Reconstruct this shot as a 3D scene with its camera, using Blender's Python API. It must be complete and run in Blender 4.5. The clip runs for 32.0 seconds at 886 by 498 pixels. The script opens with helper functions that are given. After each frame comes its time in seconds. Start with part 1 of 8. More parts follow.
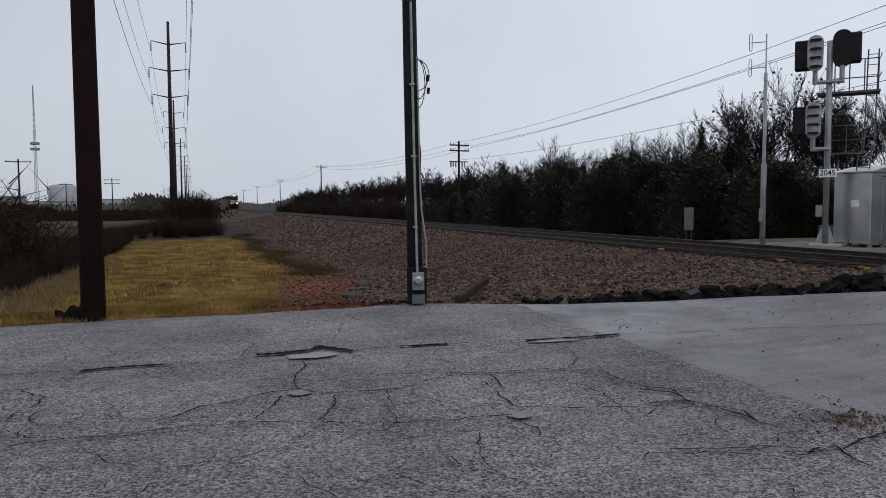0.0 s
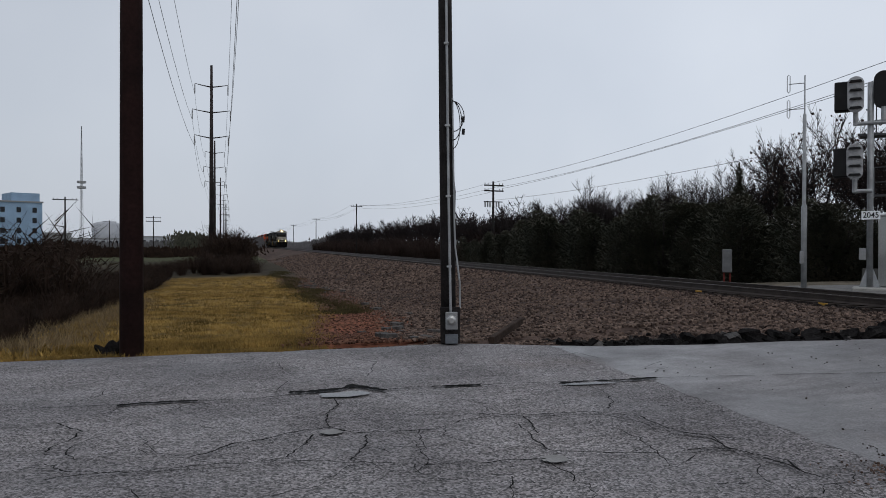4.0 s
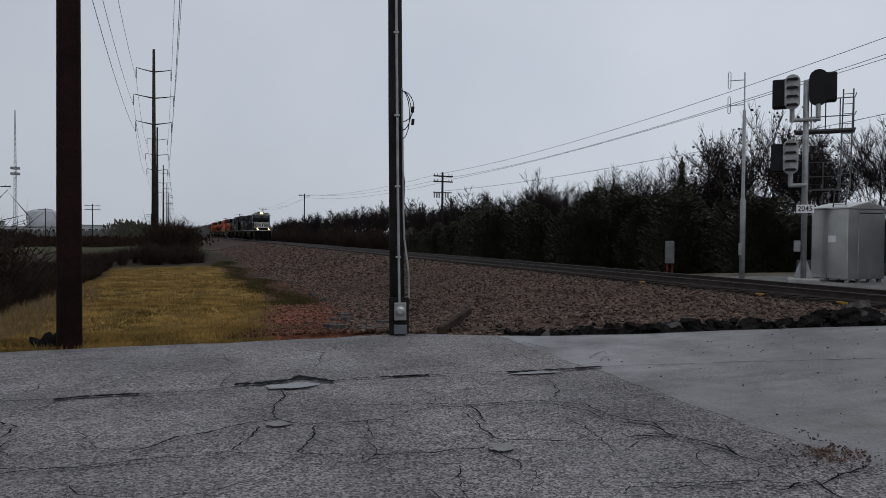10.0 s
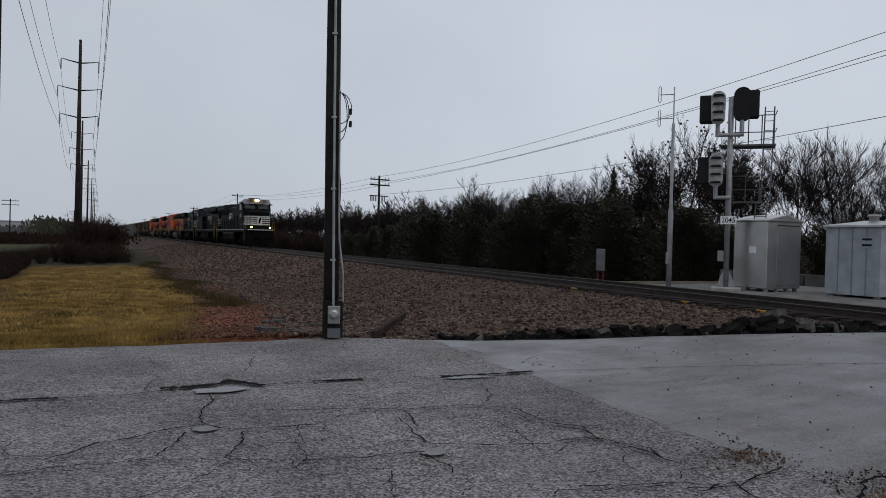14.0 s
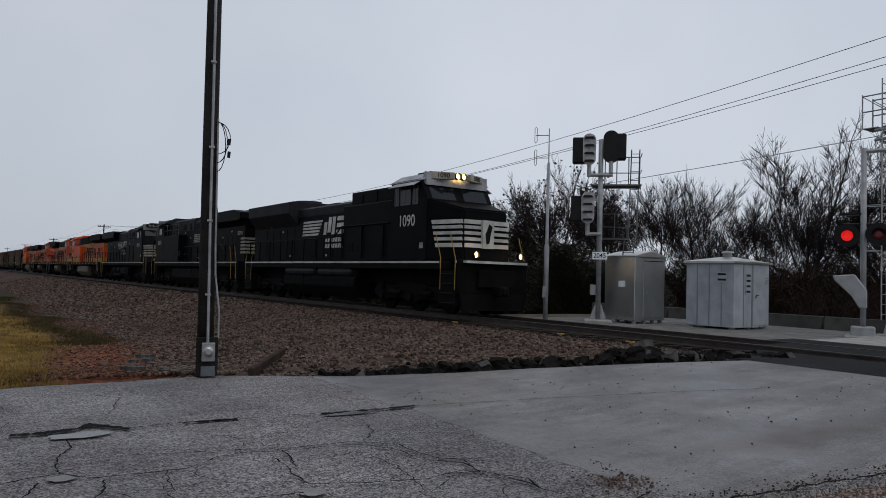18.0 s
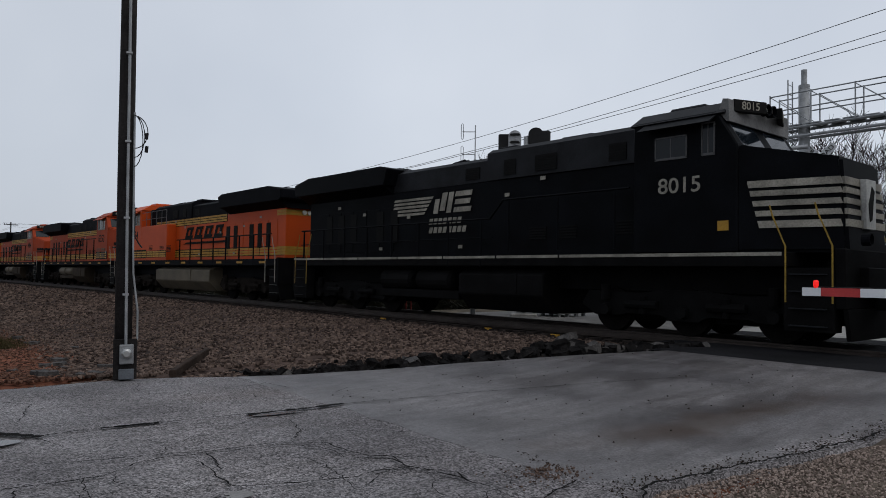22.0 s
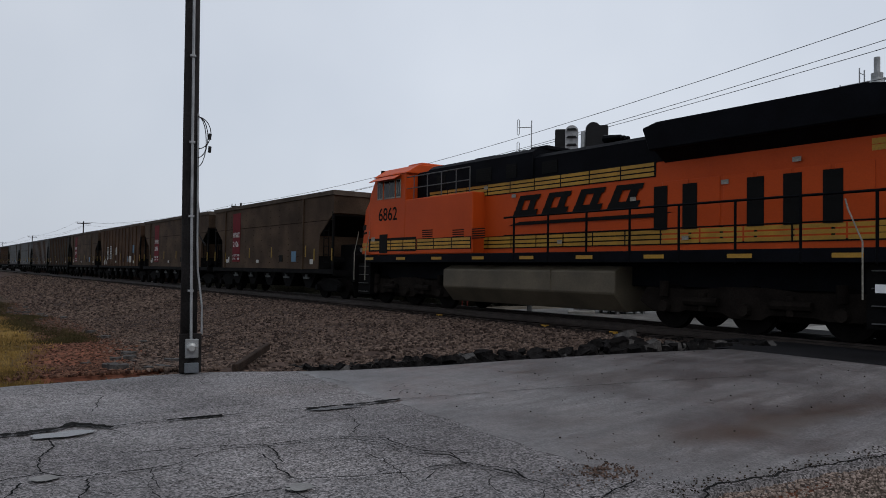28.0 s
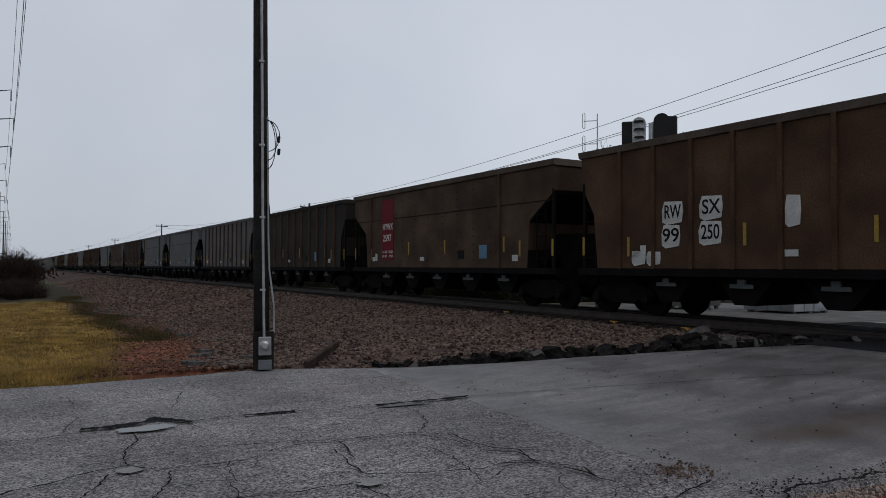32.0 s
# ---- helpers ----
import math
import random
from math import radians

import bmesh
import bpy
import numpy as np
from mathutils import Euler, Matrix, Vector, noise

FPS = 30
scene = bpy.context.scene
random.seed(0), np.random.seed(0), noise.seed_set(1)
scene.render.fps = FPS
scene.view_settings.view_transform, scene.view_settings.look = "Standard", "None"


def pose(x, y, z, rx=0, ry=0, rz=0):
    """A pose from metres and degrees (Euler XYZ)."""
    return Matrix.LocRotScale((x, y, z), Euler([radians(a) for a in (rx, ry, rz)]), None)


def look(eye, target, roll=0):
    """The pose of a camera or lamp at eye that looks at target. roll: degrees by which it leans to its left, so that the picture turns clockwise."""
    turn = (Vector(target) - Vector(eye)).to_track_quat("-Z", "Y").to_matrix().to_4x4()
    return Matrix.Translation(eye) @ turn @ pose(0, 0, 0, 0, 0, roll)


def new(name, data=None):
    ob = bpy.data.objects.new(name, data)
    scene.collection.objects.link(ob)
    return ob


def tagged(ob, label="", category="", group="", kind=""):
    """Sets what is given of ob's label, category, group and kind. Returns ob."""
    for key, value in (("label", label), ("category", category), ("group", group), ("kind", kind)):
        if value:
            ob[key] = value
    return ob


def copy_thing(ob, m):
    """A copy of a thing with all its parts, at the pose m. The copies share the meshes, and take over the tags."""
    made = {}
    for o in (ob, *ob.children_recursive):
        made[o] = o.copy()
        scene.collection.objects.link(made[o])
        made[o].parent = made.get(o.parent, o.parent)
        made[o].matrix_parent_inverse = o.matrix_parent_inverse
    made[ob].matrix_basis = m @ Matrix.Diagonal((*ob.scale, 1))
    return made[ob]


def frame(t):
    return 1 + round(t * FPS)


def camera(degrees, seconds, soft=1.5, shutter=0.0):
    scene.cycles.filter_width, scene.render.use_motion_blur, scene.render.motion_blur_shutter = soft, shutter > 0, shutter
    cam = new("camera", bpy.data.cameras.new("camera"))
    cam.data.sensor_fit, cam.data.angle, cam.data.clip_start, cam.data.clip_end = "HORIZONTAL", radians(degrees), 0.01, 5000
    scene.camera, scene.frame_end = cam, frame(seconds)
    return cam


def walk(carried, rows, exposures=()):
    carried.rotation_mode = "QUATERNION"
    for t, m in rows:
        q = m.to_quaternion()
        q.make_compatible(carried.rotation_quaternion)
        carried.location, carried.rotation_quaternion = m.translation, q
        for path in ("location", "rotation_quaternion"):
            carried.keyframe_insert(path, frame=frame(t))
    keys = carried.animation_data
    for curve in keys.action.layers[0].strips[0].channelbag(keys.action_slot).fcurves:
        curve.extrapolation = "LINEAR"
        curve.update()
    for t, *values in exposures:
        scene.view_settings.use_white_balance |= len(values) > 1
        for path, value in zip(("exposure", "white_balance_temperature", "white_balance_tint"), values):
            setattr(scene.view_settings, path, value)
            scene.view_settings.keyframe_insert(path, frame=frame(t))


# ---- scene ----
EYE = 1.7
cam = camera(62.98, 32.0, soft=0.9)
PATH = [
    (0.0, pose(0, 0, EYE, 86.46, 0.32, 0.01)),
    (0.5, pose(0, 0, EYE, 86.49, 0.32, 0.73)),
    (1.0, pose(0, 0, EYE, 86.51, 0.36, 1.44)),
    (1.5, pose(0, 0, EYE, 86.57, 0.43, 2.06)),
    (2.0, pose(0, 0, EYE, 86.82, 0.42, 2.53)),
    (2.5, pose(0, 0, EYE, 87.34, 0.43, 2.82)),
    (3.0, pose(0, 0, EYE, 87.98, 0.35, 2.96)),
    (3.5, pose(0, 0, EYE, 88.77, 0.17, 2.86)),
    (5.5, pose(0, 0, EYE, 91.37, -1.18, 2.37)),
    (6.0, pose(0, 0, EYE, 91.52, -1.43, 2.28)),
    (6.5, pose(0, 0, EYE, 91.61, -1.59, 2.15)),
    (7.0, pose(0, 0, EYE, 91.62, -1.58, 1.90)),
    (7.5, pose(0, 0, EYE, 91.16, -1.40, 1.52)),
    (8.0, pose(0, 0, EYE, 90.19, -0.81, 1.07)),
    (8.5, pose(0, 0, EYE, 89.25, -0.30, 0.59)),
    (9.0, pose(0, 0, EYE, 88.86, -0.08, -0.03)),
    (9.5, pose(0, 0, EYE, 88.83, -0.24, -0.66)),
    (10.0, pose(0, 0, EYE, 88.87, -0.42, -1.33)),
    (10.5, pose(0, 0, EYE, 88.97, -0.59, -2.04)),
    (11.0, pose(0, 0, EYE, 89.06, -0.74, -2.77)),
    (11.5, pose(0, 0, EYE, 89.15, -0.91, -3.48)),
    (12.0, pose(0, 0, EYE, 89.21, -1.13, -4.13)),
    (12.5, pose(0, 0, EYE, 89.26, -1.34, -4.75)),
    (13.0, pose(0, 0, EYE, 89.28, -1.47, -5.34)),
    (13.5, pose(0, 0, EYE, 89.28, -1.51, -5.91)),
    (14.0, pose(0, 0, EYE, 89.29, -1.55, -6.41)),
    (14.5, pose(0, 0, EYE, 89.26, -1.60, -6.85)),
    (16.5, pose(0, 0, EYE, 90.08, -1.72, -9.22)),
    (17.0, pose(0, 0, EYE, 90.73, -1.56, -10.61)),
    (17.5, pose(0, 0, EYE, 91.48, -1.54, -12.78)),
    (18.0, pose(0, 0, EYE, 92.25, -1.64, -15.72)),
    (18.5, pose(0, 0, EYE, 93.03, -1.81, -19.40)),
    (19.0, pose(0, 0, EYE, 93.75, -1.52, -23.70)),
    (19.5, pose(0, 0, EYE, 94.31, -1.28, -25.39)),
    (20.0, pose(0, 0, EYE, 94.28, -0.99, -24.63)),
    (20.5, pose(0, 0, EYE, 93.72, -0.60, -23.82)),
    (21.0, pose(0, 0, EYE, 93.11, -0.65, -22.96)),
    (21.5, pose(0, 0, EYE, 92.57, -0.79, -22.17)),
    (22.0, pose(0, 0, EYE, 92.07, -0.96, -21.43)),
    (22.5, pose(0, 0, EYE, 91.61, -1.05, -20.76)),
    (23.0, pose(0, 0, EYE, 91.24, -1.22, -20.05)),
    (23.5, pose(0, 0, EYE, 90.95, -1.42, -19.33)),
    (24.0, pose(0, 0, EYE, 90.64, -1.39, -18.55)),
    (24.5, pose(0, 0, EYE, 90.45, -1.29, -17.82)),
    (25.0, pose(0, 0, EYE, 90.36, -1.33, -17.01)),
    (25.5, pose(0, 0, EYE, 90.29, -1.17, -16.23)),
    (26.0, pose(0, 0, EYE, 90.33, -1.05, -15.52)),
    (26.5, pose(0, 0, EYE, 90.42, -0.84, -15.07)),
    (28.5, pose(0, 0, EYE, 92.32, -1.07, -18.10)),
    (29.0, pose(0, 0, EYE, 92.87, -1.15, -19.01)),
    (29.5, pose(0, 0, EYE, 93.33, -1.04, -19.18)),
    (30.0, pose(0, 0, EYE, 93.61, -0.91, -18.44)),
    (30.5, pose(0, 0, EYE, 93.34, -0.79, -16.87)),
    (31.0, pose(0, 0, EYE, 92.67, -0.40, -15.21)),
    (31.5, pose(0, 0, EYE, 92.07, -0.22, -13.59)),
    (32.0, pose(0, 0, EYE, 91.44, -0.22, -11.76)),
]
walk(cam, PATH, exposures=[(0, 0.18), (3.5, 0.16), (6, -0.06), (13, -0.04), (17.5, 0.0), (19.5, 0.03), (23, 0.1), (26, 0.13), (29, 0.12), (30.5, 0.0), (32, -0.03)])

# ---- world and light ----
world = bpy.data.worlds.new("overcast_sky")
scene.world = world
world.use_nodes = True
wt = world.node_tree
wt.nodes.clear()
w_out = wt.nodes.new("ShaderNodeOutputWorld")
w_bg = wt.nodes.new("ShaderNodeBackground")
w_sky = wt.nodes.new("ShaderNodeTexSky")
w_sky.sky_type = "NISHITA"
w_sky.sun_disc = False
w_sky.sun_elevation = radians(35)
w_sky.sun_rotation = radians(150)
w_sky.dust_density = 4.0
w_mul = wt.nodes.new("ShaderNodeMix")
w_mul.data_type = "RGBA"
w_mul.blend_type = "MULTIPLY"
w_mul.inputs[0].default_value = 1.0
w_mul.inputs[7].default_value = (0.085, 0.085, 0.085, 1)
w_noise = wt.nodes.new("ShaderNodeTexNoise")
w_noise.inputs["Scale"].default_value = 2.2
w_noise.inputs["Detail"].default_value = 4.0
w_ramp = wt.nodes.new("ShaderNodeValToRGB")
w_ramp.color_ramp.elements[0].position = 0.3
w_ramp.color_ramp.elements[0].color = (0.575, 0.625, 0.71, 1)
w_ramp.color_ramp.elements[1].position = 0.75
w_ramp.color_ramp.elements[1].color = (0.69, 0.735, 0.81, 1)
w_mix = wt.nodes.new("ShaderNodeMix")
w_mix.data_type = "RGBA"
w_mix.inputs[0].default_value = 0.88
wt.links.new(w_sky.outputs[0], w_mul.inputs[6])
wt.links.new(w_noise.outputs[0], w_ramp.inputs[0])
w_tc = wt.nodes.new("ShaderNodeTexCoord")
w_sep = wt.nodes.new("ShaderNodeSeparateXYZ")
wt.links.new(w_tc.outputs["Generated"], w_sep.inputs[0])
w_side = wt.nodes.new("ShaderNodeMapRange")
w_side.inputs[1].default_value, w_side.inputs[2].default_value = -0.75, 0.25
w_side.inputs[3].default_value, w_side.inputs[4].default_value = 0.78, 1.02
wt.links.new(w_sep.outputs[0], w_side.inputs[0])
wt.links.new(w_side.outputs[0], w_bg.inputs[1])
wt.links.new(w_mul.outputs[2], w_mix.inputs[6])
wt.links.new(w_ramp.outputs[0], w_mix.inputs[7])
wt.links.new(w_mix.outputs[2], w_bg.inputs[0])
wt.links.new(w_bg.outputs[0], w_out.inputs[0])

sun = new("sun", bpy.data.lights.new("sun", "SUN"))
sun.data.energy = 0.45
sun.data.angle = radians(50)
sun.data.color = (1.0, 0.97, 0.93)
sun.matrix_basis = look((17, -40, 70), (0, 0, 0))

# ---- plan: u runs across the railway (away from the eye), s along it ----
TURN = 19.3
UX, UY = math.cos(radians(TURN)), math.sin(radians(TURN))
RAIL_U, RAIL_Z = 15.3, 0.45


def plan(u, s):
    return u * UX - s * UY, u * UY + s * UX


def at(u, s, z=0.0, rz=0.0):
    x, y = plan(u, s)
    return pose(x, y, z, 0, 0, TURN + rz)


def ease(a, b, x):
    x = min(1.0, max(0.0, (x - a) / (b - a)))
    return x * x * (3 - 2 * x)


# ---- materials ----
def shader(name, colour, rough=0.7, metal=0.0, grain=8.0, vary=0.25, fine=60.0, bump=0.15, tint=None, patch=0.0, spec=0.5):
    """A surface with stains at one scale, grain at another, and relief."""
    m = bpy.data.materials.new(name)
    m.use_nodes = True
    nt = m.node_tree
    b = nt.nodes["Principled BSDF"]
    b.inputs["Roughness"].default_value = rough
    b.inputs["Metallic"].default_value = metal
    b.inputs["Specular IOR Level"].default_value = spec
    tc = nt.nodes.new("ShaderNodeTexCoord")
    n1 = nt.nodes.new("ShaderNodeTexNoise")
    n1.inputs["Scale"].default_value = grain
    n1.inputs["Detail"].default_value = 5
    n2 = nt.nodes.new("ShaderNodeTexNoise")
    n2.inputs["Scale"].default_value = fine
    n2.inputs["Detail"].default_value = 3
    nt.links.new(tc.outputs["Object"], n1.inputs["Vector"])
    nt.links.new(tc.outputs["Object"], n2.inputs["Vector"])
    ramp = nt.nodes.new("ShaderNodeValToRGB")
    dark = [c * (1 - vary) for c in colour]
    light = [min(1, c * (1 + vary)) for c in (tint or colour)]
    ramp.color_ramp.elements[0].position = 0.33 + patch
    ramp.color_ramp.elements[1].position = 0.68 - patch * 0.5
    ramp.color_ramp.elements[0].color = (*dark, 1)
    ramp.color_ramp.elements[1].color = (*light, 1)
    nt.links.new(n1.outputs[0], ramp.inputs[0])
    mx = nt.nodes.new("ShaderNodeMix")
    mx.data_type, mx.blend_type = "RGBA", "OVERLAY"
    mx.inputs[0].default_value = min(1, vary * 1.6)
    nt.links.new(ramp.outputs[0], mx.inputs[6])
    nt.links.new(n2.outputs[0], mx.inputs[7])
    nt.links.new(mx.outputs[2], b.inputs["Base Color"])
    if bump:
        bp = nt.nodes.new("ShaderNodeBump")
        bp.inputs["Strength"].default_value = bump
        bp.inputs["Distance"].default_value = 0.02
        nt.links.new(n2.outputs[0], bp.inputs["Height"])
        nt.links.new(bp.outputs[0], b.inputs["Normal"])
    return m


def loose_stone(name, dark, light):
    """Crushed stone: each piece has its own shade."""
    m = shader(name, dark, 0.9, 0, 3, 0.3, 40, 0.3, spec=0.08)
    nt = m.node_tree
    b = nt.nodes["Principled BSDF"]
    base = b.inputs["Base Color"].links[0].from_socket
    geo = nt.nodes.new("ShaderNodeNewGeometry")
    r = nt.nodes.new("ShaderNodeValToRGB")
    r.color_ramp.elements[0].position, r.color_ramp.elements[1].position = 0.15, 1.0
    r.color_ramp.elements[0].color, r.color_ramp.elements[1].color = (*[c * 0.55 for c in dark], 1), (*light, 1)
    nt.links.new(geo.outputs["Random Per Island"], r.inputs[0])
    x = nt.nodes.new("ShaderNodeMix")
    x.data_type = "RGBA"
    x.inputs[0].default_value = 0.75
    nt.links.new(base, x.inputs[6])
    nt.links.new(r.outputs[0], x.inputs[7])
    nt.links.new(x.outputs[2], b.inputs["Base Color"])
    return m


def glow(name, colour, power):
    m = bpy.data.materials.new(name)
    m.use_nodes = True
    b = m.node_tree.nodes["Principled BSDF"]
    b.inputs["Base Color"].default_value = (*colour, 1)
    b.inputs["Emission Color"].default_value = (*colour, 1)
    b.inputs["Emission Strength"].default_value = power
    return m


def asphalt(name, colour, rough, speck, stain, spec=0.5, tracks=False):
    """Asphalt: aggregate speckle, worn and damp areas, a few brown stains."""
    m = bpy.data.materials.new(name)
    m.use_nodes = True
    nt = m.node_tree
    b = nt.nodes["Principled BSDF"]
    tc = nt.nodes.new("ShaderNodeTexCoord")

    def tex(kind, scale, detail=4):
        n = nt.nodes.new(kind)
        n.inputs["Scale"].default_value = scale
        if kind == "ShaderNodeTexNoise":
            n.inputs["Detail"].default_value = detail
        nt.links.new(tc.outputs["Object"], n.inputs["Vector"])
        return n

    def ramp(sock, stops):
        r = nt.nodes.new("ShaderNodeValToRGB")
        r.color_ramp.elements[0].position, r.color_ramp.elements[1].position = stops[0][0], stops[-1][0]
        r.color_ramp.elements[0].color, r.color_ramp.elements[1].color = (*stops[0][1], 1), (*stops[-1][1], 1)
        nt.links.new(sock, r.inputs[0])
        return r.outputs[0]

    def blend(kind, fac, a, c):
        x = nt.nodes.new("ShaderNodeMix")
        x.data_type, x.blend_type = "RGBA", kind
        if isinstance(fac, float):
            x.inputs[0].default_value = fac
        else:
            nt.links.new(fac, x.inputs[0])
        nt.links.new(a, x.inputs[6])
        nt.links.new(c, x.inputs[7])
        return x.outputs[2]

    cells = tex("ShaderNodeTexVoronoi", 62)
    grain = nt.nodes.new("ShaderNodeSeparateColor")
    nt.links.new(cells.outputs["Color"], grain.inputs[0])
    base = ramp(grain.outputs[0], ((0.05, [c * (1 - speck) for c in colour]), (0.95, [c * (1 + speck) for c in colour])))
    worn = ramp(tex("ShaderNodeTexNoise", 0.55, 6).outputs[0], ((0.36, (0.66, 0.66, 0.67)), (0.66, (1.12, 1.12, 1.11))))
    c = blend("MULTIPLY", 1.0, base, worn)
    fine = ramp(tex("ShaderNodeTexNoise", 9, 8).outputs[0], ((0.35, (0.88, 0.88, 0.88)), (0.65, (1.08, 1.08, 1.08))))
    c = blend("MULTIPLY", 1.0, c, fine)
    lane = nt.nodes.new("ShaderNodeMapping")
    lane.inputs["Scale"].default_value = (0.7, 4.5, 1.0)
    nt.links.new(tc.outputs["Object"], lane.inputs["Vector"])
    drag = nt.nodes.new("ShaderNodeTexNoise")
    drag.inputs["Scale"].default_value, drag.inputs["Detail"].default_value = 1.3, 8
    nt.links.new(lane.outputs[0], drag.inputs["Vector"])
    c = blend("MULTIPLY", 0.7 if tracks else 0.4, c, ramp(drag.outputs[0], ((0.36, (0.62, 0.60, 0.58)), (0.62, (1.1, 1.1, 1.1)))))
    pits = ramp(tex("ShaderNodeTexNoise", 26, 3).outputs[0], ((0.30, (0.25, 0.25, 0.25)), (0.42, (1.0, 1.0, 1.0))))
    c = blend("MULTIPLY", speck, c, pits)
    mud = nt.nodes.new("ShaderNodeRGB")
    mud.outputs[0].default_value = (colour[0] * 0.75, colour[1] * 0.55, colour[2] * 0.42, 1)
    where = ramp(tex("ShaderNodeTexNoise", 0.33, 7).outputs[0], ((0.60, (0, 0, 0)), (0.78, (stain, stain, stain))))
    c = blend("MIX", where, c, mud.outputs[0])
    # dark pits where stones have come out
    hole = tex("ShaderNodeTexVoronoi", 36)
    hole.inputs["Randomness"].default_value = 1.0
    hs = nt.nodes.new("ShaderNodeSeparateColor")
    nt.links.new(hole.outputs["Color"], hs.inputs[0])
    size = nt.nodes.new("ShaderNodeMath")
    size.operation = "MULTIPLY_ADD"
    size.inputs[1].default_value, size.inputs[2].default_value = -0.42 if not tracks else -0.20, 0.0 if not tracks else 0.05
    nt.links.new(hs.outputs[0], size.inputs[0])
    gap = nt.nodes.new("ShaderNodeMath")
    nt.links.new(hole.outputs["Distance"], gap.inputs[0])
    nt.links.new(size.outputs[0], gap.inputs[1])
    pit = ramp(gap.outputs[0], ((-0.02, (0.22, 0.22, 0.22)), (0.10, (1.0, 1.0, 1.0))))
    c = blend("MULTIPLY", 0.65, c, pit)
    if tracks:
        # brown mud carried along one wheel path
        mp = nt.nodes.new("ShaderNodeMapping")
        mp.vector_type = "TEXTURE"
        mp.inputs["Location"].default_value = (7.7, 4.2, 0)
        mp.inputs["Rotation"].default_value = (0, 0, -0.19)
        mp.inputs["Scale"].default_value = (2.2, 0.42, 1000)
        nt.links.new(tc.outputs["Object"], mp.inputs["Vector"])
        ln = nt.nodes.new("ShaderNodeVectorMath")
        ln.operation = "LENGTH"
        nt.links.new(mp.outputs[0], ln.inputs[0])
        wob = nt.nodes.new("ShaderNodeMath")
        wob.operation = "MULTIPLY_ADD"
        wob.inputs[1].default_value, wob.inputs[2].default_value = 1.9, -0.95
        nt.links.new(tex("ShaderNodeTexNoise", 2.3, 7).outputs[0], wob.inputs[0])
        ad = nt.nodes.new("ShaderNodeMath")
        nt.links.new(ln.outputs["Value"], ad.inputs[0])
        nt.links.new(wob.outputs[0], ad.inputs[1])
        m2 = nt.nodes.new("ShaderNodeRGB")
        m2.outputs[0].default_value = (0.052, 0.034, 0.024, 1)
        c = blend("MIX", ramp(ad.outputs[0], ((0.35, (0.65, 0.65, 0.65)), (1.1, (0, 0, 0)))), c, m2.outputs[0])
    nt.links.new(c, b.inputs["Base Color"])
    b.inputs["Specular IOR Level"].default_value = spec
    wet = ramp(tex("ShaderNodeTexNoise", 0.8, 5).outputs[0], ((0.38, (rough - 0.16,) * 3), (0.62, (rough + 0.12,) * 3)))
    nt.links.new(wet, b.inputs["Roughness"])
    bp = nt.nodes.new("ShaderNodeBump")
    bp.inputs["Strength"].default_value = 0.2 if tracks else 0.9
    bp.inputs["Distance"].default_value = 0.012
    nt.links.new(cells.outputs["Distance"], bp.inputs["Height"])
    nt.links.new(bp.outputs[0], b.inputs["Normal"])
    return m


M_ASPHALT = asphalt("old_asphalt", (0.208, 0.194, 0.198), 0.74, 0.8, 0.35, 0.35)
M_ASPHALT2 = asphalt("damp_asphalt", (0.136, 0.127, 0.130), 0.44, 0.4, 0.9, 0.6, True)
M_APRON = shader("dark_asphalt", (0.009, 0.009, 0.0105), 0.8, 0, 0.8, 0.35, 90, 0.4, spec=0.12)
M_CRACK = shader("crack_dark", (0.01, 0.01, 0.01), 0.95, 0, 4, 0.3, 60, 0.1, spec=0.05)
M_BALLAST = shader("ballast", (0.050, 0.036, 0.031), 0.95, 0, 0.6, 0.4, 14, 1.0, (0.072, 0.051, 0.043), spec=0.05)


def oiled(m, lo, hi):
    """Darkens the stone bed between and beside the rails with old oil and brake dust."""
    nt = m.node_tree
    b = nt.nodes["Principled BSDF"]
    base = b.inputs["Base Color"].links[0].from_socket
    tc = nt.nodes.new("ShaderNodeTexCoord")
    sep = nt.nodes.new("ShaderNodeSeparateXYZ")
    nt.links.new(tc.outputs["Object"], sep.inputs[0])
    nz = nt.nodes.new("ShaderNodeTexNoise")
    nz.inputs["Scale"].default_value = 1.1
    nt.links.new(tc.outputs["Object"], nz.inputs["Vector"])
    ad = nt.nodes.new("ShaderNodeMath")
    ad.operation = "MULTIPLY_ADD"
    ad.inputs[1].default_value = 0.9
    nt.links.new(nz.outputs[0], ad.inputs[0])
    nt.links.new(sep.outputs[0], ad.inputs[2])
    mr = nt.nodes.new("ShaderNodeMapRange")
    mr.inputs[1].default_value, mr.inputs[2].default_value = lo + 0.45, hi + 0.45
    nt.links.new(ad.outputs[0], mr.inputs[0])
    mx = nt.nodes.new("ShaderNodeMix")
    mx.data_type = "RGBA"
    mx.inputs[7].default_value = (0.012, 0.010, 0.0095, 1)
    nt.links.new(mr.outputs[0], mx.inputs[0])
    nt.links.new(base, mx.inputs[6])
    nt.links.new(mx.outputs[2], b.inputs["Base Color"])


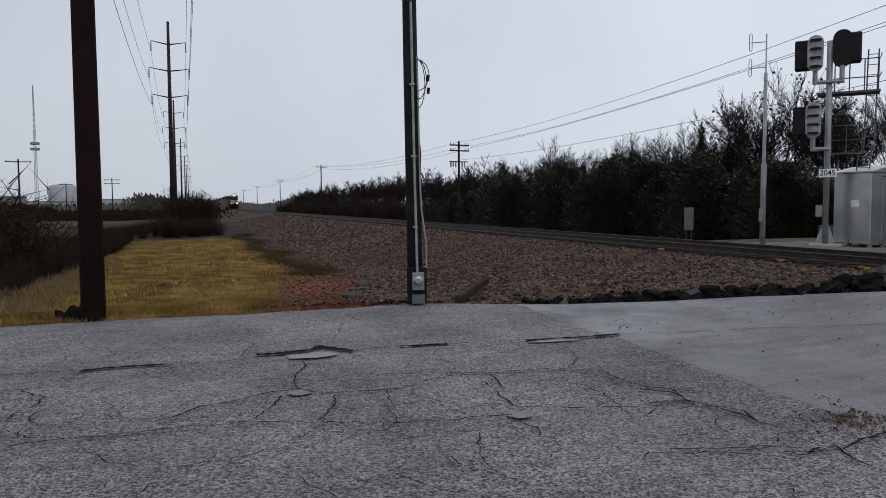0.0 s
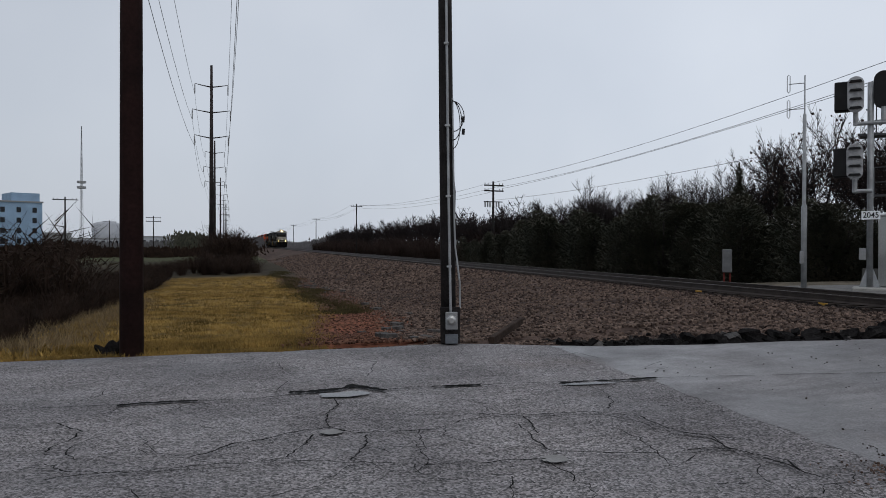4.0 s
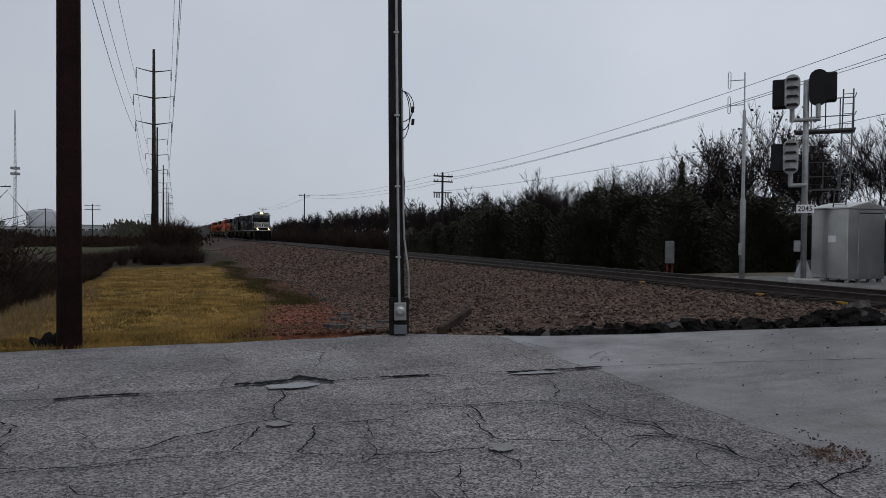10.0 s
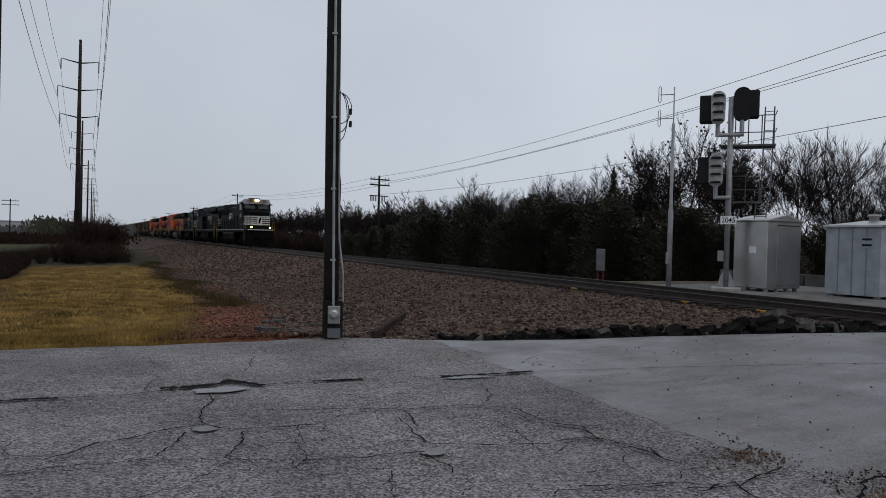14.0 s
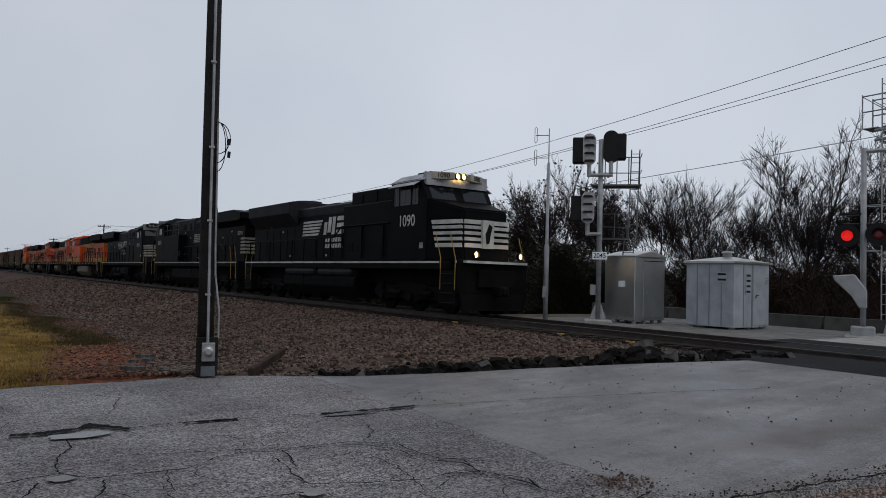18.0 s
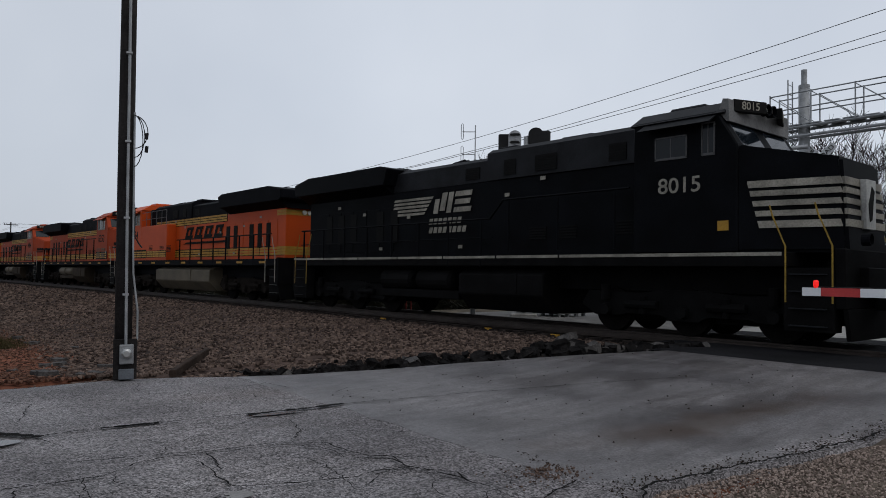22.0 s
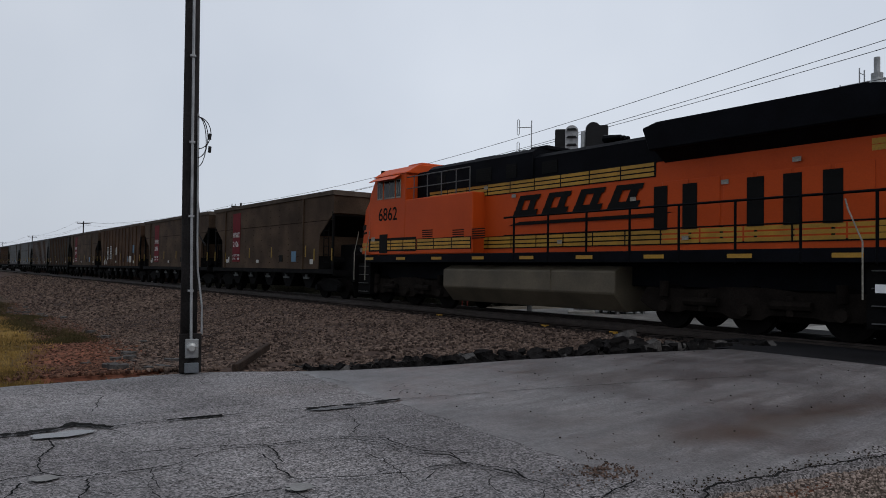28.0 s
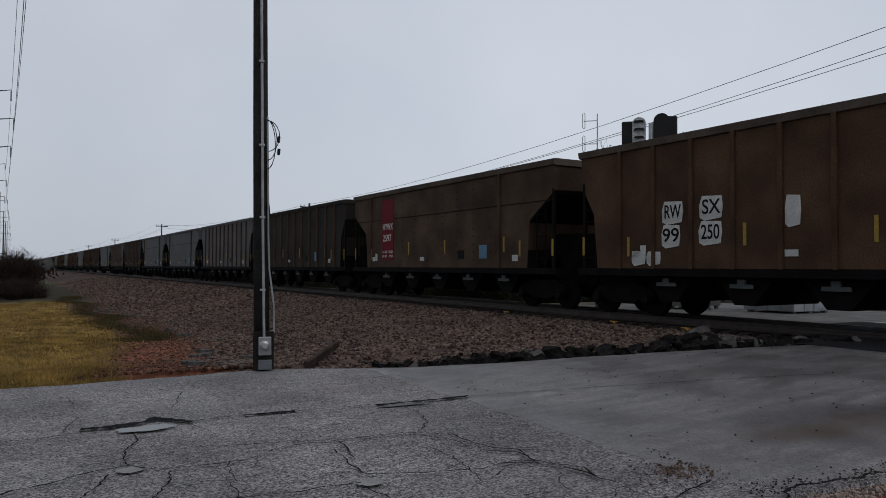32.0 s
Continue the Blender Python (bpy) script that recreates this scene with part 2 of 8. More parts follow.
oiled(M_BALLAST, 13.3, 13.9)
M_STONE = loose_stone("ballast_stone", (0.046, 0.032, 0.027), (0.215, 0.155, 0.125))
oiled(M_STONE, 13.3, 13.9)
M_PEBBLE = loose_stone("gravel_stone", (0.13, 0.098, 0.082), (0.44, 0.35, 0.30))
M_GRAVEL = shader("gravel", (0.11, 0.088, 0.068), 0.9, 0, 2, 0.3, 45, 1.0, spec=0.2)
M_STEEL = shader("rail_steel", (0.045, 0.036, 0.032), 0.5, 0.3, 3, 0.25, 40, 0.1, spec=0.2)
M_TIE = shader("creosote_tie", (0.022, 0.018, 0.016), 0.9, 0, 2, 0.35, 30, 0.5, spec=0.05)
M_POLE = shader("dark_wood_pole", (0.018, 0.016, 0.016), 0.9, 0, 2, 0.45, 25, 0.6, spec=0.2)
M_TOWER = shader("weathered_brown_pole", (0.024, 0.0105, 0.0095), 0.85, 0, 1.5, 0.35, 20, 0.4, spec=0.2)
M_GALV = shader("galvanised_steel", (0.27, 0.28, 0.29), 0.55, 0.4, 4, 0.2, 50, 0.1)
M_ALU = shader("brushed_aluminium", (0.44, 0.44, 0.43), 0.30, 0.85, 1.2, 0.18, 40, 0.04)
M_WHITE = shader("white_paint", (0.72, 0.74, 0.76), 0.5, 0, 2.5, 0.1, 50, 0.05)
M_BLACKM = shader("matt_black", (0.010, 0.010, 0.011), 0.65, 0, 3, 0.3, 40, 0.1, spec=0.2)
M_PAD = shader("crushed_limestone", (0.125, 0.121, 0.115), 0.9, 0, 2, 0.3, 25, 0.6)
M_BARRIER = shader("stained_concrete", (0.075, 0.073, 0.068), 0.9, 0, 1.5, 0.3, 30, 0.3, spec=0.1)
M_DARKGALV = shader("dull_dark_galvanised_steel", (0.085, 0.087, 0.092), 0.6, 0.3, 4, 0.2, 50, 0.1, spec=0.2)
M_HUT = shader("pale_blue_grey_paint", (0.30, 0.325, 0.36), 0.5, 0, 2.5, 0.15, 50, 0.05)
M_CONCRETE = shader("concrete", (0.27, 0.265, 0.25), 0.85, 0, 2, 0.2, 40, 0.3)
M_WIRE = shader("wire", (0.05, 0.05, 0.055), 0.6, 0.3, 3, 0.1, 30, 0)
M_BARK = shader("bare_bark", (0.020, 0.016, 0.0155), 0.9, 0, 4, 0.35, 40, 0.3)
M_TWIG = shader("bare_twigs", (0.019, 0.015, 0.015), 0.95, 0, 4, 0.35, 40, 0, spec=0.1)
M_CEDAR = shader("dark_evergreen", (0.056, 0.066, 0.050), 0.95, 0, 0.8, 0.4, 20, 0, (0.070, 0.066, 0.052), spec=0.02)
M_BRUSH = shader("brown_brush", (0.024, 0.0155, 0.0115), 0.95, 0, 0.8, 0.45, 20, 0, spec=0.1)
M_RED = glow("red_lamp", (0.9, 0.015, 0.012), 0.6)
M_HEAD = glow("headlight", (1.0, 0.60, 0.18), 20.0)
M_GLASS = shader("dark_glass", (0.008, 0.011, 0.015), 0.08, 0, 1, 0.1, 10, 0, spec=0.22)
M_GREY = shader("grey_box", (0.22, 0.225, 0.23), 0.55, 0.2, 4, 0.15, 40, 0.05)
M_REDP = shader("red_paint", (0.42, 0.03, 0.03), 0.5, 0, 3, 0.15, 40, 0.05)


# ---- mesh helpers ----
def mesh_object(name, bm, material, parent=None, label="", smooth=False):
    me = bpy.data.meshes.new(name)
    bmesh.ops.recalc_face_normals(bm, faces=bm.faces)
    bm.to_mesh(me)
    bm.free()
    me.materials.append(material)
    if smooth:
        me.polygons.foreach_set("use_smooth", [True] * len(me.polygons))
    ob = new(name, me)
    if parent:
        ob.parent = parent
    if label:
        ob["label"] = label
    return ob


def part(name, bm, material, parent, label="", smooth=False):
    return mesh_object(name, bm, material, parent, label, smooth)


def empty(name, m, label, category, group="", kind=""):
    ob = new(name)
    ob.empty_display_size = 0.3
    ob.matrix_basis = m
    return tagged(ob, label, category, group, kind)


def box(bm, x0, x1, y0, y1, z0, z1, bevel=0.0):
    v = [bm.verts.new((x, y, z)) for z in (z0, z1) for y in (y0, y1) for x in (x0, x1)]
    fs = [bm.faces.new([v[i] for i in q]) for q in ((0, 2, 3, 1), (4, 5, 7, 6), (0, 1, 5, 4), (2, 6, 7, 3), (0, 4, 6, 2), (1, 3, 7, 5))]
    if bevel:
        es = list({e for f in fs for e in f.edges})
        bmesh.ops.bevel(bm, geom=es, offset=bevel, segments=1, affect="EDGES")


def prism(bm, outline, axis, a, b, bevel=0.0):
    """An outline extruded along an axis: y takes (x, z), x takes (y, z), z takes (x, y)."""
    def put(p, t):
        return (p[0], t, p[1]) if axis == "y" else (t, p[0], p[1]) if axis == "x" else (p[0], p[1], t)
    va = [bm.verts.new(put(p, a)) for p in outline]
    vb = [bm.verts.new(put(p, b)) for p in outline]
    n = len(outline)
    fs = [bm.faces.new(va), bm.faces.new(vb[::-1])]
    fs += [bm.faces.new((va[i], vb[i], vb[(i + 1) % n], va[(i + 1) % n])) for i in range(n)]
    if bevel:
        es = list({e for f in fs for e in f.edges})
        bmesh.ops.bevel(bm, geom=es, offset=bevel, segments=1, affect="EDGES")


def tube(bm, pts, r, seg=6, cap=True):
    """A round bar along points; r is one radius or one for each point."""
    pts = [Vector(p) for p in pts]
    rs = r if isinstance(r, (list, tuple)) else [r] * len(pts)
    rings = []
    for i, p in enumerate(pts):
        t = (pts[min(i + 1, len(pts) - 1)] - pts[max(i - 1, 0)]).normalized()
        a = t.orthogonal() if abs(t.z) < 0.95 else Vector((1, 0, 0))
        a = (Vector((0, 0, 1)).cross(t) if abs(t.z) < 0.95 else a - t * a.dot(t)).normalized()
        b = t.cross(a)
        rings.append([bm.verts.new(p + (a * math.cos(k) + b * math.sin(k)) * rs[i]) for k in (2 * math.pi * j / seg for j in range(seg))])
    for q, w in zip(rings, rings[1:]):
        for j in range(seg):
            bm.faces.new((q[j], q[(j + 1) % seg], w[(j + 1) % seg], w[j]))
    if cap and seg > 2:
        bm.faces.new(rings[0][::-1])
        bm.faces.new(rings[-1])


def lettering(name, text, height, material, parent, m, label="", width=None):
    """Flat letters as a mesh, standing in the x-z plane of m and read from -y."""
    cu = bpy.data.curves.new(name, "FONT")
    cu.body, cu.size, cu.align_x, cu.align_y = text, height * 1.38, "CENTER", "CENTER"
    cu.extrude, cu.offset = 0.003, 0.012 * height
    tmp = new(name, cu)
    dg = bpy.context.evaluated_depsgraph_get()
    me = bpy.data.meshes.new_from_object(tmp.evaluated_get(dg))
    bpy.data.objects.remove(tmp)
    bpy.data.curves.remove(cu)
    me.materials.clear()
    me.materials.append(material)
    k = 1.0
    if width:
        xs = [v.co.x for v in me.vertices]
        k = width / (max(xs) - min(xs))
    me.transform(m @ pose(0, 0, 0, 90) @ Matrix.Diagonal((k, 1, 1, 1)))
    ob = new(name, me)
    ob.parent = parent
    if label:
        ob["label"] = label
    return ob


# ---- ground ----
def road_z(u, s):
    return 0.36 * ease(5.0, 12.6, u)


def bank_foot(s):
    """Where the slope of crushed stone meets the bare dirt: close to the road's corner, then further off."""
    return 3.15 + 2.7 * ease(8, 30, s) + 0.22 * noise.noise((1.7, s * 0.35, 0.0)) + 0.10 * noise.noise((5.1, s * 1.3, 0.0))


def ground_z(u, s):
    z = -0.55 * ease(0, 7, s - 11.5) - 0.5 * ease(18, 50, s)
    z -= 1.9 * ease(-3.5, -14, u) * ease(9, 16, s) * (1 - ease(60, 110, s))
    z += 0.25 * noise.noise((u * 0.12, s * 0.12, 3.0)) * ease(11, 20, s)
    z -= 0.4 * ease(bank_foot(s) + 0.3, bank_foot(s) + 1.6, u) * (1 - ease(15, 17, u)) * ease(7, 9, s)
    beyond = ease(17, 21, u)
    pad = 0.33 * (1 - ease(20, 34, s)) - 0.4 * ease(20, 34, s) - 0.5 * ease(26, 34, u)
    z = z * (1 - beyond) + pad * beyond
    if s < 12.5:
        z = min(z, road_z(u, s) - 0.12) if u < 13 else min(z, 0.30)
    far = ease(120, 400, math.hypot(u, s))
    return z * (1 - far) - 1.4 * far


def axis_steps(lo, hi, fine_lo, fine_hi, fine, grow):
    out = [fine_lo + fine * i for i in range(int((fine_hi - fine_lo) / fine) + 1)]
    st, x = fine, out[-1]
    while x < hi:
        st *= grow
        x += st
        out.append(x)
    st, x = fine, fine_lo
    while x > lo:
        st *= grow
        x -= st
        out.insert(0, x)
    return out


def sheet(name, us, ss, zf, material, parent=None, label=""):
    verts, faces = [], []
    for s in ss:
        for u in us:
            verts.append((u, s, zf(u, s)))
    n = len(us)
    for j in range(len(ss) - 1):
        for i in range(n - 1):
            k = j * n + i
            faces.append((k, k + 1, k + n + 1, k + n))
    me = bpy.data.meshes.new(name)
    me.from_pydata(verts, [], faces)
    me.materials.append(material)
    me.polygons.foreach_set("use_smooth", [True] * len(me.polygons))
    ob = new(name, me)
    ob.parent = parent
    if label:
        ob["label"] = label
    ob.matrix_basis = pose(0, 0, 0, 0, 0, TURN)
    return ob


def ground_material():
    """Dry grass near by, red dirt in patches beside the ballast, dark scrub on the low side, far fields."""
    m = shader("ground_cover", (0.14, 0.095, 0.03), 0.95, 0, 1.3, 0.55, 26, 1.0, (0.185, 0.115, 0.03), spec=0.1)
    nt = m.node_tree
    b = nt.nodes["Principled BSDF"]
    base = b.inputs["Base Color"].links[0].from_socket
    tc = nt.nodes.new("ShaderNodeTexCoord")
    sep = nt.nodes.new("ShaderNodeSeparateXYZ")
    nt.links.new(tc.outputs["Object"], sep.inputs[0])
    nz = nt.nodes.new("ShaderNodeTexNoise")
    nz.inputs["Scale"].default_value = 0.45
    nz.inputs["Detail"].default_value = 6
    nt.links.new(tc.outputs["Object"], nz.inputs["Vector"])

    def mask(sock, lo, hi, wobble):
        ad = nt.nodes.new("ShaderNodeMath")
        ad.operation = "MULTIPLY_ADD"
        ad.inputs[1].default_value = wobble
        nt.links.new(nz.outputs[0], ad.inputs[0])
        nt.links.new(sock, ad.inputs[2])
        mr = nt.nodes.new("ShaderNodeMapRange")
        mr.inputs[1].default_value = lo + wobble * 0.5
        mr.inputs[2].default_value = hi + wobble * 0.5
        nt.links.new(ad.outputs[0], mr.inputs[0])
        return mr.outputs[0]

    def over(prev, fac, colour, fine):
        n = nt.nodes.new("ShaderNodeTexNoise")
        n.inputs["Scale"].default_value = fine
        n.inputs["Detail"].default_value = 5
        nt.links.new(tc.outputs["Object"], n.inputs["Vector"])
        rp = nt.nodes.new("ShaderNodeValToRGB")
        rp.color_ramp.elements[0].position, rp.color_ramp.elements[1].position = 0.3, 0.7
        rp.color_ramp.elements[0].color = (*[c * 0.55 for c in colour], 1)
        rp.color_ramp.elements[1].color = (*[c * 1.35 for c in colour], 1)
        nt.links.new(n.outputs[0], rp.inputs[0])
        mx = nt.nodes.new("ShaderNodeMix")
        mx.data_type = "RGBA"
        nt.links.new(fac, mx.inputs[0])
        nt.links.new(prev, mx.inputs[6])
        nt.links.new(rp.outputs[0], mx.inputs[7])
        return mx.outputs[2]

    back = nt.nodes.new("ShaderNodeMapRange")
    back.inputs[1].default_value, back.inputs[2].default_value, back.inputs[3].default_value, back.inputs[4].default_value = 12, 30, 0, -2.4
    nt.links.new(sep.outputs[1], back.inputs[0])
    shifted = nt.nodes.new("ShaderNodeMath")
    nt.links.new(sep.outputs[0], shifted.inputs[0])
    nt.links.new(back.outputs[0], shifted.inputs[1])
    c = over(base, mask(shifted.outputs[0], 0.7, 1.5, 2.0), (0.065, 0.046, 0.026), 1.5)
    red = mask(shifted.outputs[0], 1.2, 1.8, 1.6)
    near = mask(sep.outputs[1], 34, 22, 9.0)
    both = nt.nodes.new("ShaderNodeMath")
    both.operation = "MULTIPLY"
    nt.links.new(red, both.inputs[0])
    nt.links.new(near, both.inputs[1])
    c = over(c, red, (0.062, 0.037, 0.026), 1.2)
    c = over(c, both.outputs[0], (0.165, 0.062, 0.036), 1.6)
    low = nt.nodes.new("ShaderNodeMath")
    low.operation = "MULTIPLY"
    low.inputs[1].default_value = -1
    nt.links.new(sep.outputs[0], low.inputs[0])
    c = over(c, mask(low.outputs[0], 3.4, 4.6, 1.5), (0.026, 0.018, 0.013), 0.8)
    c = over(c, mask(sep.outputs[1], 58, 64, 6.0), (0.032, 0.026, 0.016), 0.4)
    c = over(c, mask(sep.outputs[1], 100, 130, 20.0), (0.055, 0.06, 0.028), 0.02)
    c = over(c, mask(sep.outputs[0], 15, 17, 2.0), (0.10, 0.085, 0.065), 1.0)
    nt.links.new(c, b.inputs["Base Color"])
    return m


M_GROUND = ground_material()
us = axis_steps(-3000, 3000, -30, 34, 0.6, 1.22)
ss = axis_steps(-3000, 4000, -8, 60, 0.6, 1.16)
tagged(sheet("ground", us, ss, ground_z, M_GROUND), "winter ground of yellow-brown grass, red dirt and dark scrub", "ground", kind="structure")

# ---- road: far edge wanders, the near edge opens out towards the eye ----
def far_edge(u):
    return 11.9 - 0.75 * ease(3.6, 6.0, u) - 0.52 * max(0, u - 5.6) + 0.08 * noise.noise((u * 1.7, 0.3, 0.0)) + 0.05 * noise.noise((u * 6, 1.3, 0.0))


def near_edge(u):
    wob = 0.12 * noise.noise((u * 1.1, 5.0, 0.0)) + 0.05 * noise.noise((u * 5, 7.0, 0.0))
    return -6.0 + 9.4 * ease(3.2, 4.9, u) - 0.9 * ease(4.9, 9.5, u) + wob


road = empty("road", pose(0, 0, 0, 0, 0, TURN), "worn grey cracked asphalt road leading to the level crossing", "road", kind="structure")


def road_piece(name, u0, u1, step, material, lift=0.0, label="", edge_far=far_edge, edge_near=near_edge):
    verts, faces = [], []
    cols = int((u1 - u0) / step) + 1
    rows_n = 26
    for i in range(cols):
        u = u0 + step * i
        a, b = edge_near(u), edge_far(u)
        for j in range(rows_n):
            s = a + (b - a) * j / (rows_n - 1)
            edge = 0.03 * ((j == 0) + (j == rows_n - 1))
            verts.append((u, s, road_z(u, s) + lift - edge + 0.008 * noise.noise((u * 0.5, s * 0.5, 1))))
        verts.append((u, a - 0.05, road_z(u, a) - 0.16))
        verts.append((u, b + 0.05, road_z(u, b) - 0.16))
    n = rows_n + 2
    for i in range(cols - 1):
        for j in range(rows_n - 1):
            k = i * n + j
            faces.append((k, k + n, k + n + 1, k + 1))
        k = i * n
        faces.append((k + rows_n, k + n + rows_n, k + n, k))
        faces.append((k + rows_n - 1, k + n + rows_n - 1, k + n + rows_n + 1, k + rows_n + 1))
    me = bpy.data.meshes.new(name)
    me.from_pydata(verts, [], faces)
    me.materials.append(material)
    me.polygons.foreach_set("use_smooth", [True] * len(me.polygons))
    ob = new(name, me)
    ob.parent = road
    if label:
        ob["label"] = label
    return ob


road_piece("road_surface", -40, 12.3, 0.3, M_ASPHALT, 0.0, "old cracked pale asphalt")
# newer patch with a ragged edge
ov = road_piece("asphalt_overlay", 5.0, 12.3, 0.2, M_ASPHALT2, 0.012, "smoother damp grey asphalt overlay", lambda u: far_edge(u) - 0.10, lambda u: near_edge(u) + 0.12)
for v in ov.data.vertices:
    if v.co.x < 5.05:
        v.co.x += 0.16 * noise.noise((0.0, v.co.y * 1.1, 9.0)) + 0.06 * noise.noise((0.0, v.co.y * 5, 9.0)) - 0.035 * (v.co.y < 0)
        v.co.x += 0.045 * (v.co.y - 7) if v.co.y > 4 else -0.12
        v.co.z -= 0.010
road_piece("crossing_apron", 12.0, 14.45, 0.25, M_APRON, 0.016, "fresh dark asphalt apron", lambda u: 7.9 + 1.0 * ease(12, 14, u) + 0.1 * noise.noise((u * 2, 4, 0)), lambda u: 2.2)
bm = bmesh.new()
box(bm, 14.62, 15.98, 2.2, 9.0, 0.30, 0.44, 0.01)
part("crossing_panel", bm, M_APRON, road, "dark crossing panel between the rails")
bm = bmesh.new()
box(bm, 16.15, 17.6, 2.2, 9.8, 0.28, 0.43, 0.01)
part("crossing_panel", bm, M_APRON, road)
bm = bmesh.new()
prism(bm, [(17.6, -1), (40, -3), (40, 9), (17.6, 9.6)], "z", 0.25, 0.41)
part("far_pavement", bm, M_CONCRETE, road, "pale wet pavement beyond the tracks")

gravel = sheet("gravel_shoulder", [3.0 + 0.25 * i for i in range(80)], [-9 + 0.25 * i for i in range(50)],
               lambda u, s: road_z(u, s) - 0.055 - 0.3 * (1 - ease(3.2, 4.2, u)) + 0.02 * noise.noise((u * 2, s * 2, 0)) - 0.2 * ease(2.9, 3.3, s), M_GRAVEL)
tagged(gravel, "pale brown crushed gravel shoulder beside the road", "gravel", kind="structure")


# cracks: jagged dark strips
def crack(pts, width, rng, sharp=0.05, name="crack"):
    if 0.0125 < width < 0.04:
        width *= 0.62
    path = [Vector((*pts[0], 0))]
    for a, b in zip(pts, pts[1:]):
        a, b = Vector((*a, 0)), Vector((*b, 0))
        k = max(2, int((b - a).length / 0.055))
        nrm = Vector((-(b - a).y, (b - a).x, 0)).normalized()
        for i in range(1, k + 1):
            q = a.lerp(b, i / k)
            path.append(q + nrm * (0.9 * sharp * noise.noise((q.x * 5, q.y * 5, width * 90)) + 0.4 * rng.uniform(-sharp, sharp)))
    verts, faces = [], []
    for i, p in enumerate(path):
        t = path[min(i + 1, len(path) - 1)] - path[max(0, i - 1)]
        nrm = Vector((-t.y, t.x, 0)).normalized()
        w = width * rng.uniform(0.25, 1.0)
        for q in (-w, w):
            c = p + nrm * q
            verts.append((c.x, c.y, road_z(c.x, c.y) + 0.021))
    for i in range(len(path) - 1):
        faces.append((2 * i, 2 * i + 1, 2 * i + 3, 2 * i + 2))
    me = bpy.data.meshes.new(name)
    me.from_pydata(verts, [], faces)
    me.materials.append(M_CRACK)
    ob = new(name, me)
    ob.parent = road
    return ob


# ---- railway ----
railway = empty("railway", pose(0, 0, 0, 0, 0, TURN), "single railway track on a ballast bank", "railway", kind="structure")


def bank_z(u, s):
    t = abs(u - RAIL_U)
    if u < RAIL_U:
        foot = bank_foot(s)
        f = min(1.0, max(0.0, (u - foot) / (RAIL_U - 2.1 - foot)))
        low = ground_z(foot, s) - 0.06
        z = low + (0.22 - low) * (0.55 * f + 0.45 * ease(0, 1, f))
    else:
        z = 0.22 - 0.6 * ease(2.0, 5.5, t)
    z += 0.06 * noise.noise((u * 0.7, s * 0.5, 0)) * ease(2, 4, t) + 0.025 * noise.noise((u * 4, s * 4, 0))
    return z


def bank_start(u):
    return 11.98 - 0.75 * ease(3.6, 6.0, u) - 0.52 * max(0, u - 5.6)


verts, faces = [], []
bank_u = [5.1 + 0.3 * i for i in range(55)]
bank_s = [0.25 * i for i in range(0, 160)] + [40 + 1.5 * i for i in range(30)] + [90 + 15 * i for i in range(80)]
for s in bank_s:
    for u in bank_u:
        ss_ = bank_start(u) + s
        if u < RAIL_U:
            foot = bank_foot(ss_)
            u = foot + (u - 5.1) * (RAIL_U - foot) / (RAIL_U - 5.1)
        z = bank_z(u, ss_) - 0.12 * (1 - ease(0, 0.7, s)) * (1 if u < 13 else 0)
        verts.append((u, ss_, z))
n = len(bank_u)
for j in range(len(bank_s) - 1):
    for i in range(n - 1):
        k = j * n + i
        faces.append((k, k + 1, k + n + 1, k + n))
me = bpy.data.meshes.new("ballast_bank")
me.from_pydata(verts, [], faces)
me.materials.append(M_BALLAST)
bank = new("ballast_bank", me)
bank.parent = railway
bank["label"] = "brown-grey crushed stone bank"
verts, faces = [], []
for j in range(14):
    s = 2.2 - 8 * j
    for i in range(20):
        u = 12.4 + 0.3 * i
        verts.append((u, s, 0.2 - 0.5 * ease(2.1, 3.0, abs(u - RAIL_U))))
for j in range(13):
    for i in range(19):
        k = j * 20 + i
        faces.append((k, k + 20, k + 21, k + 1))
me = bpy.data.meshes.new("ballast_bed")
me.from_pydata(verts, [], faces)
me.materials.append(M_BALLAST)
new("ballast_bed", me).parent = railway

for side in (-1, 1):
    bm = bmesh.new()
    c = RAIL_U + side * 0.7535
    prof = [(c - 0.07, 0.27), (c + 0.07, 0.27), (c + 0.015, 0.31), (c + 0.015, 0.405), (c + 0.036, 0.415), (c + 0.036, 0.446), (c + 0.028, 0.45),
            (c - 0.028, 0.45), (c - 0.036, 0.446), (c - 0.036, 0.415), (c - 0.015, 0.405), (c - 0.015, 0.31)]
    prism(bm, prof, "y", -100, 1200)
    part("rail", bm, M_STEEL, railway, "worn steel rail")

tie_bm = bmesh.new()
box(tie_bm, -1.3, 1.3, -0.115, 0.115, 0.08, 0.27, 0.012)
tie_me = bpy.data.meshes.new("tie")
tie_bm.to_mesh(tie_me)
tie_bm.free()
tie_me.materials.append(M_TIE)
rng = random.Random(4)
for i in range(150):
    ob = new("tie", tie_me)
    ob.parent = railway
    ob.location = (RAIL_U + rng.uniform(-0.05, 0.05), 9.3 + 0.5 * i, 0)
    ob.rotation_euler = (0, 0, rng.uniform(-0.02, 0.02))
bm = bmesh.new()
for i in range(400):
    box(bm, RAIL_U - 1.3, RAIL_U + 1.3, 84.3 + 0.55 * i, 84.53 + 0.55 * i, 0.08, 0.27)
ob = part("far_ties", bm, M_TIE, railway)
ob["kind"] = "stuff"


